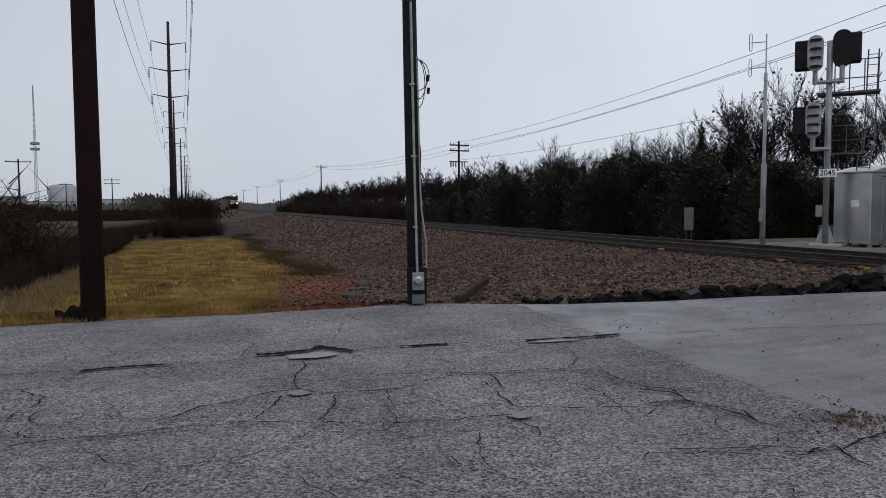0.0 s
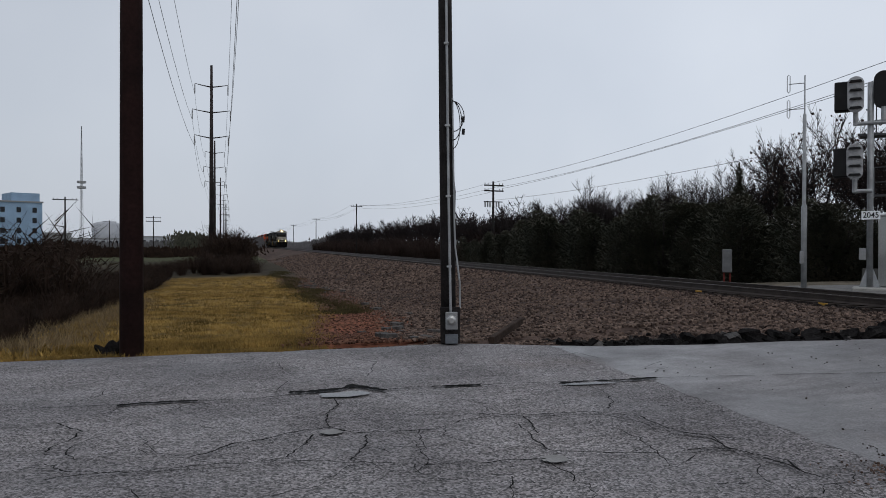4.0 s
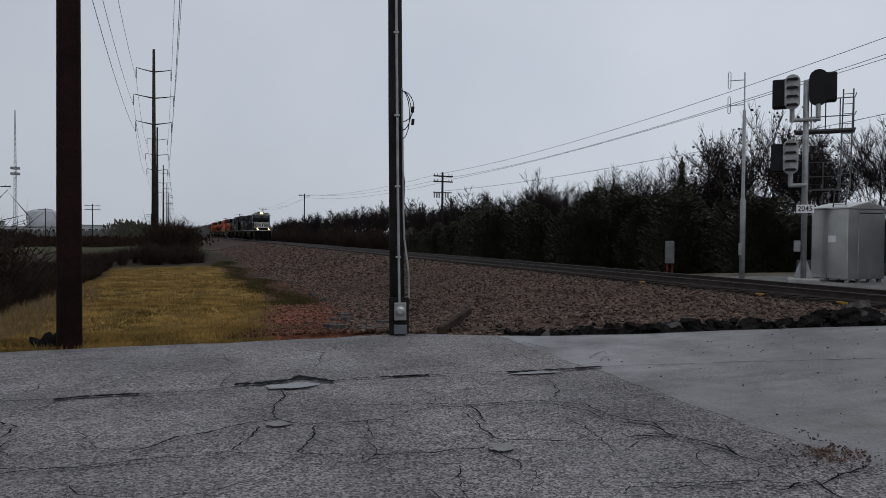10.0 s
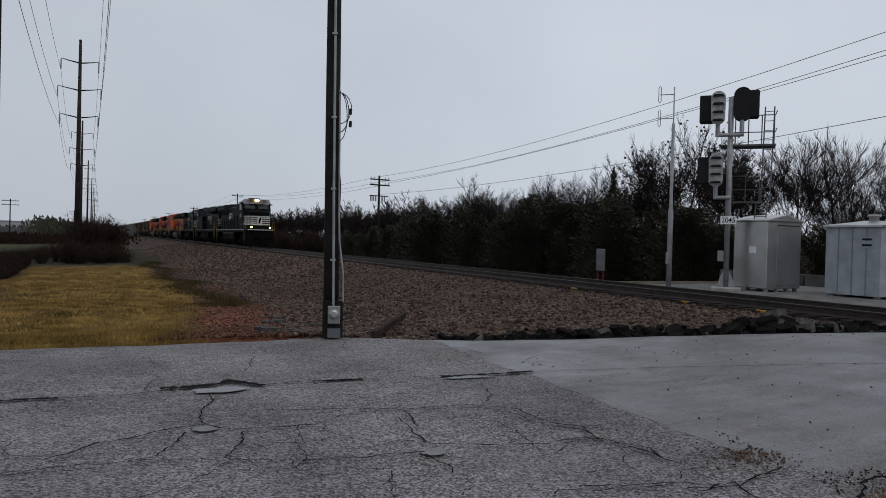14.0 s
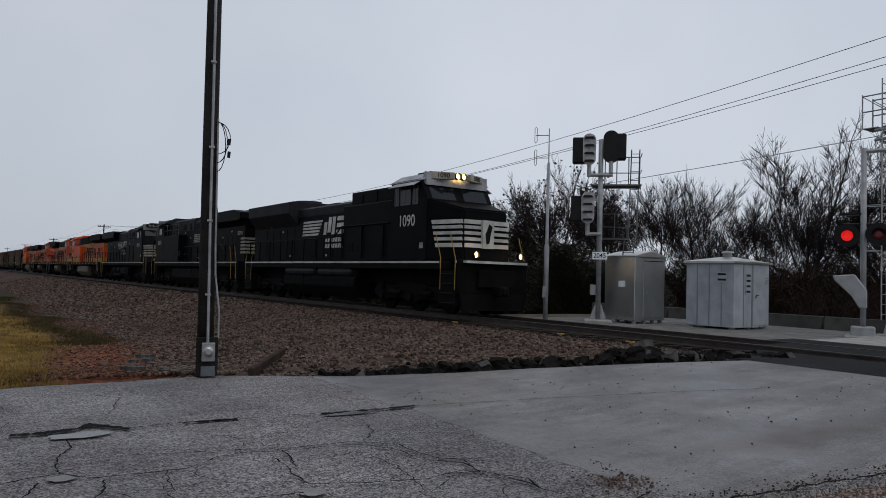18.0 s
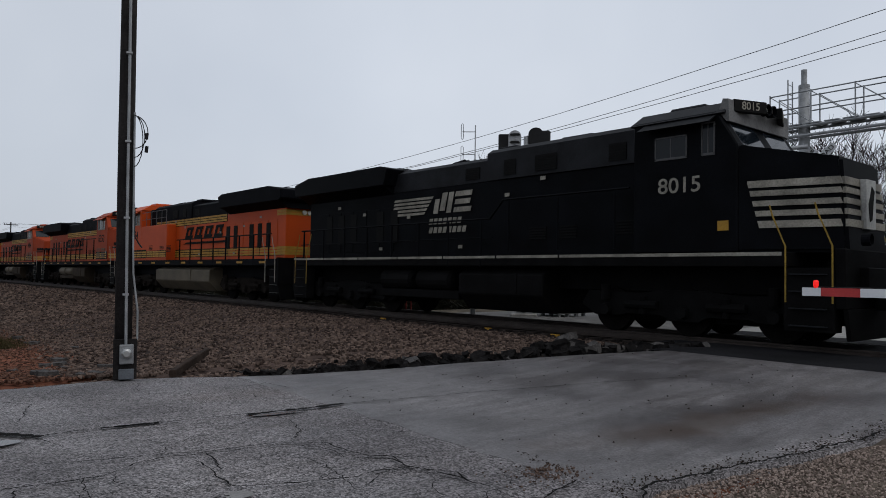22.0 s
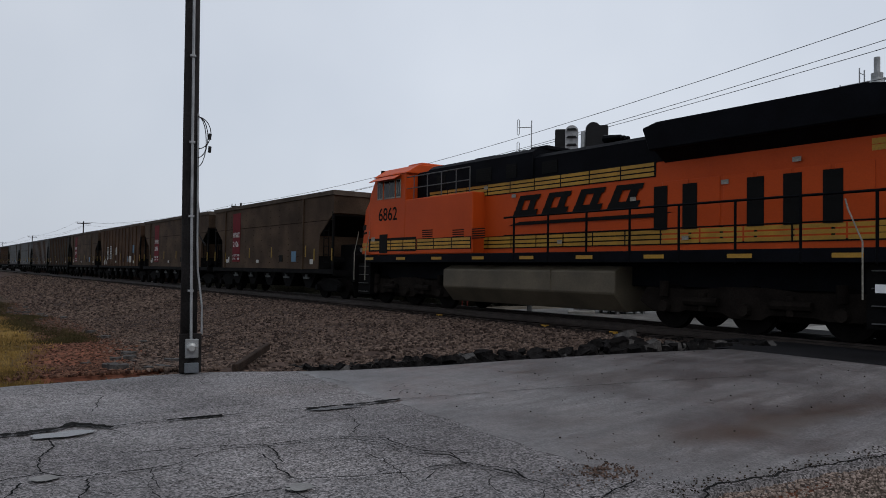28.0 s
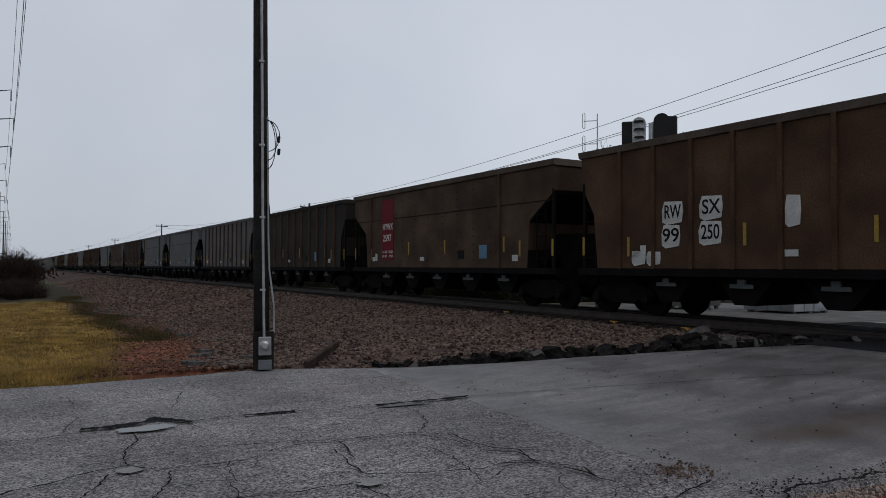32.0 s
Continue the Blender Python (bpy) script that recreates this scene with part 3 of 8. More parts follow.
# loose stones on the bank
def stone(verts, faces, c, r, rng):
    k = len(verts)
    q = rng.uniform(0, 6.28)
    for a, zz, rr in ((0, -0.5, 0.8), (1, -0.3, 1), (2, -0.4, 0.9), (0.5, 0.45, 0.7), (1.5, 0.6, 0.75), (2.5, 0.5, 0.6)):
        an = q + a * 2.09
        f = r * rr * rng.uniform(0.75, 1.25)
        verts.append((c[0] + f * math.cos(an), c[1] + f * math.sin(an), c[2] + r * zz))
    for t in ((3, 4, 5), (0, 1, 3), (1, 4, 3), (1, 2, 4), (2, 5, 4), (2, 0, 5), (0, 3, 5)):
        faces.append(tuple(k + i for i in t))


def stones(name, count, area, height, size, material, parent, seed, label=""):
    rng = random.Random(seed)
    verts, faces = [], []
    for _ in range(count):
        u, s = area(rng)
        r = size * rng.uniform(0.5, 1.5)
        stone(verts, faces, (u, s, height(u, s) + r * 0.15), r, rng)
    me = bpy.data.meshes.new(name)
    me.from_pydata(verts, [], faces)
    me.materials.append(material)
    ob = new(name, me)
    ob.parent = parent
    ob["kind"] = "stuff"
    if label:
        ob["label"] = label
    return ob


def bank_area(rng):
    while True:
        u = rng.uniform(3.3, 14.4)
        s = bank_start(u) + 0.15 + 38 * rng.random() ** 1.6
        if u > bank_foot(s):
            return u, s


def bank_top(u, s):
    return bank_z(u, s)


def far_bank_area(rng):
    u = rng.uniform(6.0, 13.2)
    return u, bank_start(u) + 26 + 85 * rng.random() ** 1.4


stones("bank_rubble", 12000, far_bank_area, bank_top, 0.085, M_STONE, railway, 9, "coarse rubble along the bank")
stones("bank_foot_stones", 5000, lambda r: (lambda s: (bank_foot(s) + r.gauss(0.25, 0.35), s))(12.3 + 60 * r.random() ** 1.5), lambda u, s: max(ground_z(u, s), bank_top(u, s) if u > bank_foot(s) else -9) - 0.005, 0.05, M_STONE, railway, 43, "scattered stones at the foot of the bank")
stones("ballast_stones", 30000, bank_area, bank_top, 0.044, M_STONE, railway, 8, "loose crushed ballast stones")

# ---- train ----
P_BLACK = shader("black_locomotive_paint", (0.0032, 0.0037, 0.0049), 0.55, 0, 1.2, 0.4, 30, 0.04, spec=0.04)
P_DUST = shader("dusty_black_roof", (0.012, 0.013, 0.0155), 0.7, 0, 1.5, 0.4, 30, 0.1, spec=0.15)
P_WHITE = shader("dirty_white_paint", (0.40, 0.40, 0.385), 0.55, 0, 2.0, 0.28, 30, 0.04)
P_ORANGE = shader("orange_locomotive_paint", (0.44, 0.056, 0.007), 0.5, 0, 0.5, 0.09, 30, 0.04, (0.47, 0.063, 0.008), spec=0.15)
P_DIRTY = shader("grimy_cream_paint", (0.25, 0.235, 0.20), 0.65, 0, 2.0, 0.35, 30, 0.04, spec=0.2)
P_ORANGE_OLD = shader("weathered_orange_paint", (0.29, 0.038, 0.009), 0.6, 0, 0.5, 0.16, 30, 0.04, (0.33, 0.047, 0.013), spec=0.15)
P_GRAB = shader("worn_yellow_paint", (0.25, 0.165, 0.03), 0.6, 0, 2, 0.3, 30, 0.04, spec=0.2)
P_YELLOW = shader("yellow_paint", (0.36, 0.19, 0.012), 0.6, 0, 2, 0.2, 30, 0.04)
P_ROOF = shader("dark_roof_paint", (0.0036, 0.0040, 0.0058), 0.7, 0, 1.5, 0.35, 30, 0.08, spec=0.05)
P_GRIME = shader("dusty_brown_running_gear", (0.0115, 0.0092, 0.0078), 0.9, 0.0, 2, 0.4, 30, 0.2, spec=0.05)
# Also on the hopper slope liners, where this near-black is painted shade.
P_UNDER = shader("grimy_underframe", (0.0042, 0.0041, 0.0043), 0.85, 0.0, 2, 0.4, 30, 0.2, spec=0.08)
P_TANK = shader("dusty_tan_tank", (0.082, 0.066, 0.043), 0.7, 0, 1.2, 0.25, 30, 0.1)
P_TANK2 = shader("grimy_brown_tank", (0.030, 0.022, 0.015), 0.8, 0, 1.2, 0.3, 30, 0.1, spec=0.1)
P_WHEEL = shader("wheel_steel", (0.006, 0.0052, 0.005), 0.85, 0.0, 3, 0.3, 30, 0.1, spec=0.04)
P_SEAM = shader("dark_seam", (0.006, 0.006, 0.006), 0.75, 0, 3, 0.2, 30, 0, spec=0.1)
P_BROWN = shader("brown_hopper_paint", (0.047, 0.029, 0.018), 0.8, 0, 0.7, 0.4, 24, 0.08, (0.056, 0.036, 0.023), spec=0.15)
P_BROWN2 = shader("rust_brown_hopper_paint", (0.052, 0.027, 0.015), 0.8, 0, 0.7, 0.4, 24, 0.08, (0.06, 0.033, 0.019), spec=0.15)
P_GREYCAR = shader("grey_hopper_metal", (0.052, 0.053, 0.055), 0.7, 0.1, 0.6, 0.25, 24, 0.06)
P_DARKCAR = shader("dark_hopper_paint", (0.022, 0.018, 0.015), 0.8, 0, 0.7, 0.35, 24, 0.08, spec=0.15)
P_RIVET = shader("rusted_rivets", (0.018, 0.011, 0.008), 0.85, 0, 2, 0.3, 24, 0.05, spec=0.05)
P_CHORD = shader("dusty_top_chord", (0.078, 0.062, 0.050), 0.8, 0, 1.5, 0.3, 24, 0.06, spec=0.1)
P_MAROON = shader("maroon_panel_paint", (0.115, 0.0065, 0.012), 0.7, 0, 1.0, 0.25, 24, 0.05, spec=0.12)
P_LBLUE = shader("blue_panel", (0.06, 0.14, 0.22), 0.6, 0, 2.0, 0.2, 24, 0.05)
P_FRAME = shader("dull_window_frame", (0.07, 0.07, 0.072), 0.6, 0.3, 3, 0.2, 30, 0)
P_BROW = shader("dusty_grey_brow_paint", (0.13, 0.13, 0.13), 0.65, 0, 1.5, 0.35, 30, 0.04, spec=0.15)
P_PALE = shader("weathered_pale_grey_paint", (0.27, 0.28, 0.295), 0.6, 0, 1.5, 0.3, 30, 0.04, spec=0.2)
P_LAMP_OFF = shader("unlit_lamp_glass", (0.45, 0.45, 0.42), 0.15, 0, 4, 0.1, 20, 0)

mesh_cache = {}


def shared(key, make, material):
    """One mesh, built once and used by many alike parts."""
    if key not in mesh_cache:
        bm = bmesh.new()
        make(bm)
        bmesh.ops.recalc_face_normals(bm, faces=bm.faces)
        me = bpy.data.meshes.new(key[0])
        bm.to_mesh(me)
        bm.free()
        me.materials.append(material)
        mesh_cache[key] = me
    return mesh_cache[key]


def piece(name, key, make, material, parent, loc, rz=0.0):
    ob = new(name, shared((name, key), make, material))
    ob.parent = parent
    ob.location = loc
    if rz:
        ob.rotation_euler = (0, 0, radians(rz))
    return ob


def make_wheel(r):
    def build(bm):
        tube(bm, [(0, 0.07, 0), (0, 0.045, 0)], [r + 0.028, r + 0.028], 24)
        tube(bm, [(0, 0.045, 0), (0, -0.06, 0)], [r, r - 0.01], 24)
        tube(bm, [(0, -0.055, 0), (0, -0.09, 0)], [0.16, 0.12], 12)
    return build


def truck(name, parent, x, axles, wheelbase, r, frame_mat):
    bm = bmesh.new()
    half = wheelbase / 2
    for y in (-1.02, 1.02):
        a, b = y - 0.07, y + 0.07
        if axles == 3:
            prof = [(-half - 0.75, 0.62), (-half - 0.55, 0.95), (-half * 0.6, 0.90), (-0.5, 1.0), (0.5, 1.0), (half * 0.6, 0.90), (half + 0.55, 0.95), (half + 0.75, 0.62),
                    (half + 0.35, 0.38), (half - 0.35, 0.38), (half - 0.55, 0.46), (0.55, 0.46), (0.35, 0.32), (-0.35, 0.32), (-0.55, 0.46), (-half + 0.55, 0.46), (-half + 0.35, 0.38), (-half - 0.35, 0.38)]
        else:
            prof = [(-half - 0.25, 0.52), (-half - 0.2, 0.66), (-0.45, 0.86), (0.45, 0.86), (half + 0.2, 0.66), (half + 0.25, 0.52), (half - 0.25, 0.46), (0.4, 0.30), (-0.4, 0.30), (-half + 0.25, 0.46)]
        prism(bm, prof, "y", a, b, 0.015)
        if axles == 3:
            for k in (-1, 1):
                tube(bm, [(k * half * 0.5, y * 1.1, 0.45), (k * half * 0.5, y * 1.1, 0.85)], 0.09, 10)
                tube(bm, [(k * half, y * 1.12, 0.75), (k * half, y * 1.12, 1.1)], 0.11, 10)
                tube(bm, [(k * half * 0.72, y * 1.13, 0.66), (k * half * 0.3, y * 1.13, 0.66)], 0.10, 8)
            box(bm, -half - 0.5, half + 0.5, min(y * 0.6, y * 0.66), max(y * 0.6, y * 0.66), 0.30, 1.2)
    box(bm, -0.35, 0.35, -1.0, 1.0, 0.5, 0.85, 0.02)
    ob = part(name, bm, frame_mat, parent)
    ob.location = (x, 0, 0)
    xs = [-half + wheelbase * i / (axles - 1) for i in range(axles)]
    for k in xs:
        for side in (-1, 1):
            piece("wheel", round(r, 2), make_wheel(r), P_WHEEL, ob, (k, side * 0.76, r + 0.0), 0 if side < 0 else 180)
            piece("axle_box", "%d%s" % (axles, frame_mat.name), lambda b: tube(b, [(0, -0.14, 0), (0, 0.1, 0)], [0.13, 0.17], 10), frame_mat, ob, (k, side * 1.08, r), 0 if side < 0 else 180)
    return ob


def strip(bm, x0, x1, y, z0, z1, slant=0.0):
    """A thin flat band on a side wall; slant leans its ends."""
    t = 0.006 if y > 0 else -0.006
    prism(bm, [(x0, z0), (x1, z0), (x1 + slant, z1), (x0 + slant, z1)], "y", y, y + t)


def locomotive(kind, scheme, number, lead, label, shift=0.0):
    old = number in ("6350", "4484")
    body, roof = (P_BLACK, P_DUST) if scheme == "black" else (P_ORANGE_OLD if old else P_ORANGE, P_ROOF)
    mark = (P_WHITE if kind == "sd" else P_DIRTY) if scheme == "black" else P_SEAM
    rail_mat = P_BLACK
    grab = P_GRAB if scheme == "black" else P_DIRTY
    e = empty("locomotive", at(RAIL_U, 0, RAIL_Z, -90), label, "locomotive", "locomotives of the train")
    sd = kind == "sd"

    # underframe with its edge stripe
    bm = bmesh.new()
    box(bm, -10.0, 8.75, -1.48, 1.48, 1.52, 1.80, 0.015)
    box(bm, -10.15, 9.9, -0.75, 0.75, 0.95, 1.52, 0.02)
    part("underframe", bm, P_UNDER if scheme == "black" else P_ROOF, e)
    if scheme == "black":
        bm = bmesh.new()
        for side in (-1.484, 1.484):
            x = -10.0
            while x < 8.6:
                x1 = min(8.7, x + (2.2 if x < 3 else 5.7))
                strip(bm, x, x1 - 0.06, side, 1.73, 1.80)
                x = x1
        part("sill_stripe", bm, mark, e, "dirty white edge stripe")
    else:
        for k in range(9):
            for side in (-1.484, 1.484):
                piece("reflector", "o", lambda b: box(b, -0.28, 0.28, -0.006, 0.006, -0.045, 0.045), P_YELLOW, e, (-8.8 + 2.15 * k, side, 1.66))

    # fuel tank
    bm = bmesh.new()
    t0, t1 = (-4.7, 2.5) if sd else (-3.3, 3.8) if shift else (-0.6, 2.6)
    prism(bm, [(-1.08, 1.45), (1.08, 1.45), (1.42, 1.12 if sd else 1.3), (1.42, 0.75), (1.0, 0.30), (-1.0, 0.30), (-1.42, 0.75), (-1.42, 1.12 if sd else 1.3)], "x", t0, t1, 0.03)
    box(bm, t0 + 2.2, t0 + 2.3, -1.45, 1.45, 0.8, 1.32)
    part("fuel_tank", bm, P_UNDER if scheme == "black" else P_TANK if shift else P_TANK2, e, "" if scheme == "black" else "dusty tan fuel tank" if shift else "grimy brown fuel tank")
    if t0 > -2:
        for k in range(2):
            for side in (-1, 1):
                piece("air_reservoir", "r" + scheme, lambda b: tube(b, [(-0.8, 0, 0), (-0.72, 0, 0), (0.72, 0, 0), (0.8, 0, 0)], [0.2, 0.3, 0.3, 0.2], 14), P_TANK if scheme == "orange" else P_UNDER, e, (-3.7 + 1.85 * k, side * 1.12, 1.1))
        bm = bmesh.new()
        box(bm, -4.6, -0.7, -1.3, 1.3, 0.55, 0.8, 0.02)
        part("reservoir_shelf", bm, P_UNDER if scheme == "black" else P_TANK2, e)

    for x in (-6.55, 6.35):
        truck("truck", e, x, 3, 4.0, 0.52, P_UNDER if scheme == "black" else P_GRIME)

    # hood and roof line
    hood_top = 3.95
    bm = bmesh.new()
    box(bm, -10.08 if sd else -9.75, 5.3, -0.95, 0.95, 1.80, hood_top, 0.02)
    part("hood", bm, body, e)
    bm = bmesh.new()
    if sd:
        prism(bm, [(-0.95, hood_top), (0.95, hood_top), (0.95, 4.3), (0.7, 4.42), (-0.7, 4.42), (-0.95, 4.3)], "x", -4.4, 1.3)
        part("hood_roof", bm, roof, e)
        bm = bmesh.new()
        box(bm, 1.25, 5.3, -0.97, 0.97, hood_top, 4.72, 0.03)
        box(bm, 1.4, 5.3, -1.42, 1.42, 1.8, 4.1, 0.03)
        part("inverter_cabinet", bm, body, e)
        bm = bmesh.new()
        prism(bm, [(-0.96, 3.55), (0.96, 3.55), (1.45, 4.15), (1.45, 4.68), (1.2, 4.75), (-1.2, 4.75), (-1.45, 4.68), (-1.45, 4.15)], "x", -9.85, -4.3, 0.02)
        part("radiator_housing", bm, P_DUST, e, "flared grey-black radiator housing")
        bm = bmesh.new()
        box(bm, 9.30, 9.93, -1.30, 1.30, 1.74, 1.82)
        part("front_sill_stripe", bm, P_WHITE, e, "white edge stripe on the front platform")
        for side in (-1, 1):
            for x0, x1 in ((-4.5, -1.2), (-0.9, 2.3)):
                piece("air_reservoir", "long%.1f" % (x1 - x0), lambda b, w=x1 - x0: tube(b, [(0, 0, 0), (0.08, 0, 0), (w - 0.08, 0, 0), (w, 0, 0)], [0.12, 0.19, 0.19, 0.12], 12), P_DUST, e, (x0, side * 1.3, 1.36))
        for k in range(3):
            piece("cooling_fan", "sd", lambda b: (tube(b, [(0, 0, 0), (0, 0, 0.12)], [0.72, 0.66], 20), tube(b, [(0, 0, 0.12), (0, 0, 0.15)], [0.2, 0.15], 10)), P_DUST, e, (-5.25 - 1.75 * k, 0, 4.75))
    else:
        prism(bm, [(-0.95, hood_top), (0.95, hood_top), (0.95, 4.54), (0.75, 4.66), (-0.75, 4.66), (-0.95, 4.54)], "x", -4.4, 0.1)
        prism(bm, [(-1.0, hood_top), (1.0, hood_top), (1.0, 4.72), (0.8, 4.85), (-0.8, 4.85), (-1.0, 4.72)], "x", 0.1, 5.3)
        part("hood_roof", bm, roof, e)
        bm = bmesh.new()
        prism(bm, [(-10.15, 4.62), (-9.1, 4.80), (-4.5, 4.80), (-4.1, 4.70), (-4.3, 4.15), (-10.0, 4.15), (-10.15, 4.25)], "y", -1.45, 1.45, 0.03)
        prism(bm, [(-0.95, 3.9), (0.95, 3.9), (1.43, 4.2), (-1.43, 4.2)], "x", -9.9, -4.4)
        part("radiator_wing", bm, roof if scheme == "orange" else P_BLACK, e, "overhanging dark radiator wing")
        piece("exhaust_stack", "ge", lambda b: box(b, -0.5, 0.5, -0.3, 0.3, 0, 0.1, 0.03), roof, e, (-0.9, 0, 4.66))
        bm = bmesh.new()
        box(bm, 2.3, 5.35 + shift, 0.9, 1.44, 1.8, 3.72, 0.03)
        part("auxiliary_cabinet", bm, body, e)
        if shift:
            bm = bmesh.new()
            box(bm, 5.2, 5.35 + shift, -0.95, 0.95, 1.8, 4.7, 0.02)
            part("bulkhead", bm, roof, e)
        bm = bmesh.new()
        tube(bm, [(2.5, 1.4, 3.72), (2.5, 1.4, 4.5), (5.3 + shift, 1.4, 4.5)], 0.02, 6)
        tube(bm, [(2.5, 1.4, 4.1), (5.3 + shift, 1.4, 4.1)], 0.016, 6)
        for k in range(4):
            tube(bm, [(3.2 + 0.8 * k, 1.4, 3.7), (3.2 + 0.8 * k, 1.4, 4.5)], 0.018, 6)
        part("upper_rail", bm, P_FRAME, e)
    for side in (-1, 1):
        for x, w, h in (((2.0, 0.5, 0.5), (3.2, 0.45, 0.6), (4.3, 0.6, 0.5)) if sd else ((4.55, 0.5, 0.42), (2.3, 0.75, 0.42), (1.0, 0.45, 0.42), (-0.55, 0.6, 0.34))):
            panel = piece("intake_panel", "%.2f%.2f" % (w, h), lambda b, w=w, h=h: box(b, -w / 2, w / 2, -0.012, 0.012, 0, h), P_SEAM, e, (x, side * (0.985 if sd else 1.005 if x > 0.1 else 0.955), 4.05))
            for q in range(6):
                piece("slat", "%.2f" % w, lambda b, w=w: box(b, -w / 2, w / 2, -0.02, 0.02, 0, 0.02), P_SEAM, panel, (0, 0, h * q / 6))
    for x, w, h in ((-1.5, 0.5, 0.09), (-6.2, 0.6, 0.07), (-8.2, 0.5, 0.07)) if sd else ((0.4, 0.35, 0.12), (2.9, 0.5, 0.10), (-5.6, 0.9, 0.07), (-7.9, 0.9, 0.07)):
        piece("roof_hatch", "%.2f%.2f%s" % (w, h, scheme), lambda b, w=w, h=h: box(b, -w, w, -0.5, 0.5, 0, h, 0.02), roof, e, (x, 0, (4.42 if x > -4 else 4.75) if sd else (4.85 if x > 0.1 else 4.80)))
    bm = bmesh.new()
    tube(bm, [(-0.6, 0, 0.0), (-0.6, 0, 0.18)], 0.04, 6)
    for y in (-0.16, 0, 0.16):
        tube(bm, [(-0.75, y, 0.18), (-0.2, y, 0.18)], [0.05, 0.11], 8)
    ob = part("horn", bm, P_BLACK, e)
    ob.location = (0.9 if sd else -1.9, 0.3, 4.42 if sd else 4.66)

    # cab, nose and lamps, carried on one shift along the frame
    bm = bmesh.new()
    prism(bm, [(5.3, 1.8), (7.75, 1.8), (7.75, 3.98), (7.3, 4.72), (5.3, 4.72)], "y", -1.45, 1.45, 0.03)
    part("cab", bm, body, e)
    bm = bmesh.new()
    prism(bm, [(-1.5, 4.66), (1.5, 4.66), (0.95, 5.0), (-0.95, 5.0)], "x", 5.2, 7.45, 0.02)
    part("cab_roof", bm, P_PALE if sd else roof if scheme == "black" else body, e, "faded dusty white cab roof" if sd else "")
    if sd or scheme == "black":
        bm = bmesh.new()
        prism(bm, [(7.28, 4.72), (7.46, 4.50), (7.52, 4.50), (7.5, 4.96), (7.38, 4.98)], "y", -1.35, 1.35)
        part("cab_brow", bm, P_PALE if sd else P_BROW, e)
    piece("air_conditioner", "ac" + scheme + str(old), lambda b: box(b, -0.45, 0.45, -0.55, 0.55, 0, 0.16, 0.04), P_DUST if scheme == "black" else body, e, (6.1, 0, 5.0))
    for side in (-1, 1):
        for x, w, h in (((5.75, 0.30, 0.6), (6.35, 0.72, 0.6), (7.0, 0.36, 0.6)) if sd or scheme == "orange" else ((6.25, 0.78, 0.44), (7.12, 0.30, 0.62))):
            win = piece("side_window", "%.2f%.2f" % (w, h), lambda b, w=w, h=h: box(b, -w / 2 + 0.03, w / 2 - 0.03, -0.012, 0.012, 0.03, h + 0.02), M_GLASS, e, (x, side * 1.452, 3.84))
            piece("window_frame", "%.2f%.2f%s" % (w, h, scheme), lambda b, w=w, h=h: (box(b, -w / 2, -w / 2 + 0.03, -0.02, 0.02, 0, h + 0.05), box(b, w / 2 - 0.03, w / 2, -0.02, 0.02, 0, h + 0.05), box(b, -0.012, 0.012, -0.018, 0.018, 0, h),
                  box(b, -w / 2, w / 2, -0.02, 0.02, -0.02, 0.03), box(b, -w / 2, w / 2, -0.02, 0.02, h + 0.02, h + 0.05)), P_DIRTY if scheme == "orange" else P_FRAME, win, (0, 0, 0))
        piece("awning", scheme + kind + str(old), lambda b: prism(b, [(-0.02, 0.06), (0.02, 0.06), (0.34, -0.12), (0.30, -0.13)], "x", -0.85, 0.85), P_PALE if sd else body, e, (6.45, side * 1.45, 4.58), 180 if side < 0 else 0)
    for side in (-1, 1):
        ob = piece("windshield", "w", lambda b: box(b, -0.012, 0.012, -0.52, 0.52, -0.33, 0.30, 0.01), M_GLASS, e, (7.57, side * 0.70, 4.27))
        ob.rotation_euler = (0, radians(-31), 0)
        ob = piece("number_board", scheme + kind, lambda b: box(b, -0.06, 0.06, -0.42, 0.42, -0.13, 0.13, 0.015), P_DIRTY if sd else P_SEAM, e, (7.62, side * 0.72, 4.86), 0)
        ob.rotation_euler = (0, 0, radians(-side * 0 + side * 22))
        lettering("board_number", number, 0.17, P_SEAM if sd else P_DIRTY, e, pose(7.62, side * 0.72, 4.86, 0, 0, side * 22) @ pose(0.064, 0, 0, 0, 0, 90))

    # nose
    bm = bmesh.new()
    w0, w1 = 1.42, 0.98
    tip = 9.65 - 0.55 * (shift > 0) - 0.3 * sd
    lo = [(7.7, -w0, 1.8), (tip, -w1, 1.8), (tip, w1, 1.8), (7.7, w0, 1.8)]
    hi = [(7.7, -w0, 3.98), (tip - 0.15, -w1 * 0.95, 3.60), (tip - 0.15, w1 * 0.95, 3.60), (7.7, w0, 3.98)]
    va = [bm.verts.new(p) for p in lo]
    vb = [bm.verts.new(p) for p in hi]
    bm.faces.new(va[::-1])
    bm.faces.new(vb)
    for i in range(4):
        bm.faces.new((va[i], va[(i + 1) % 4], vb[(i + 1) % 4], vb[i]))
    bmesh.ops.bevel(bm, geom=list(bm.edges), offset=0.06, segments=2, affect="EDGES")
    nose = part("nose", bm, body, e)

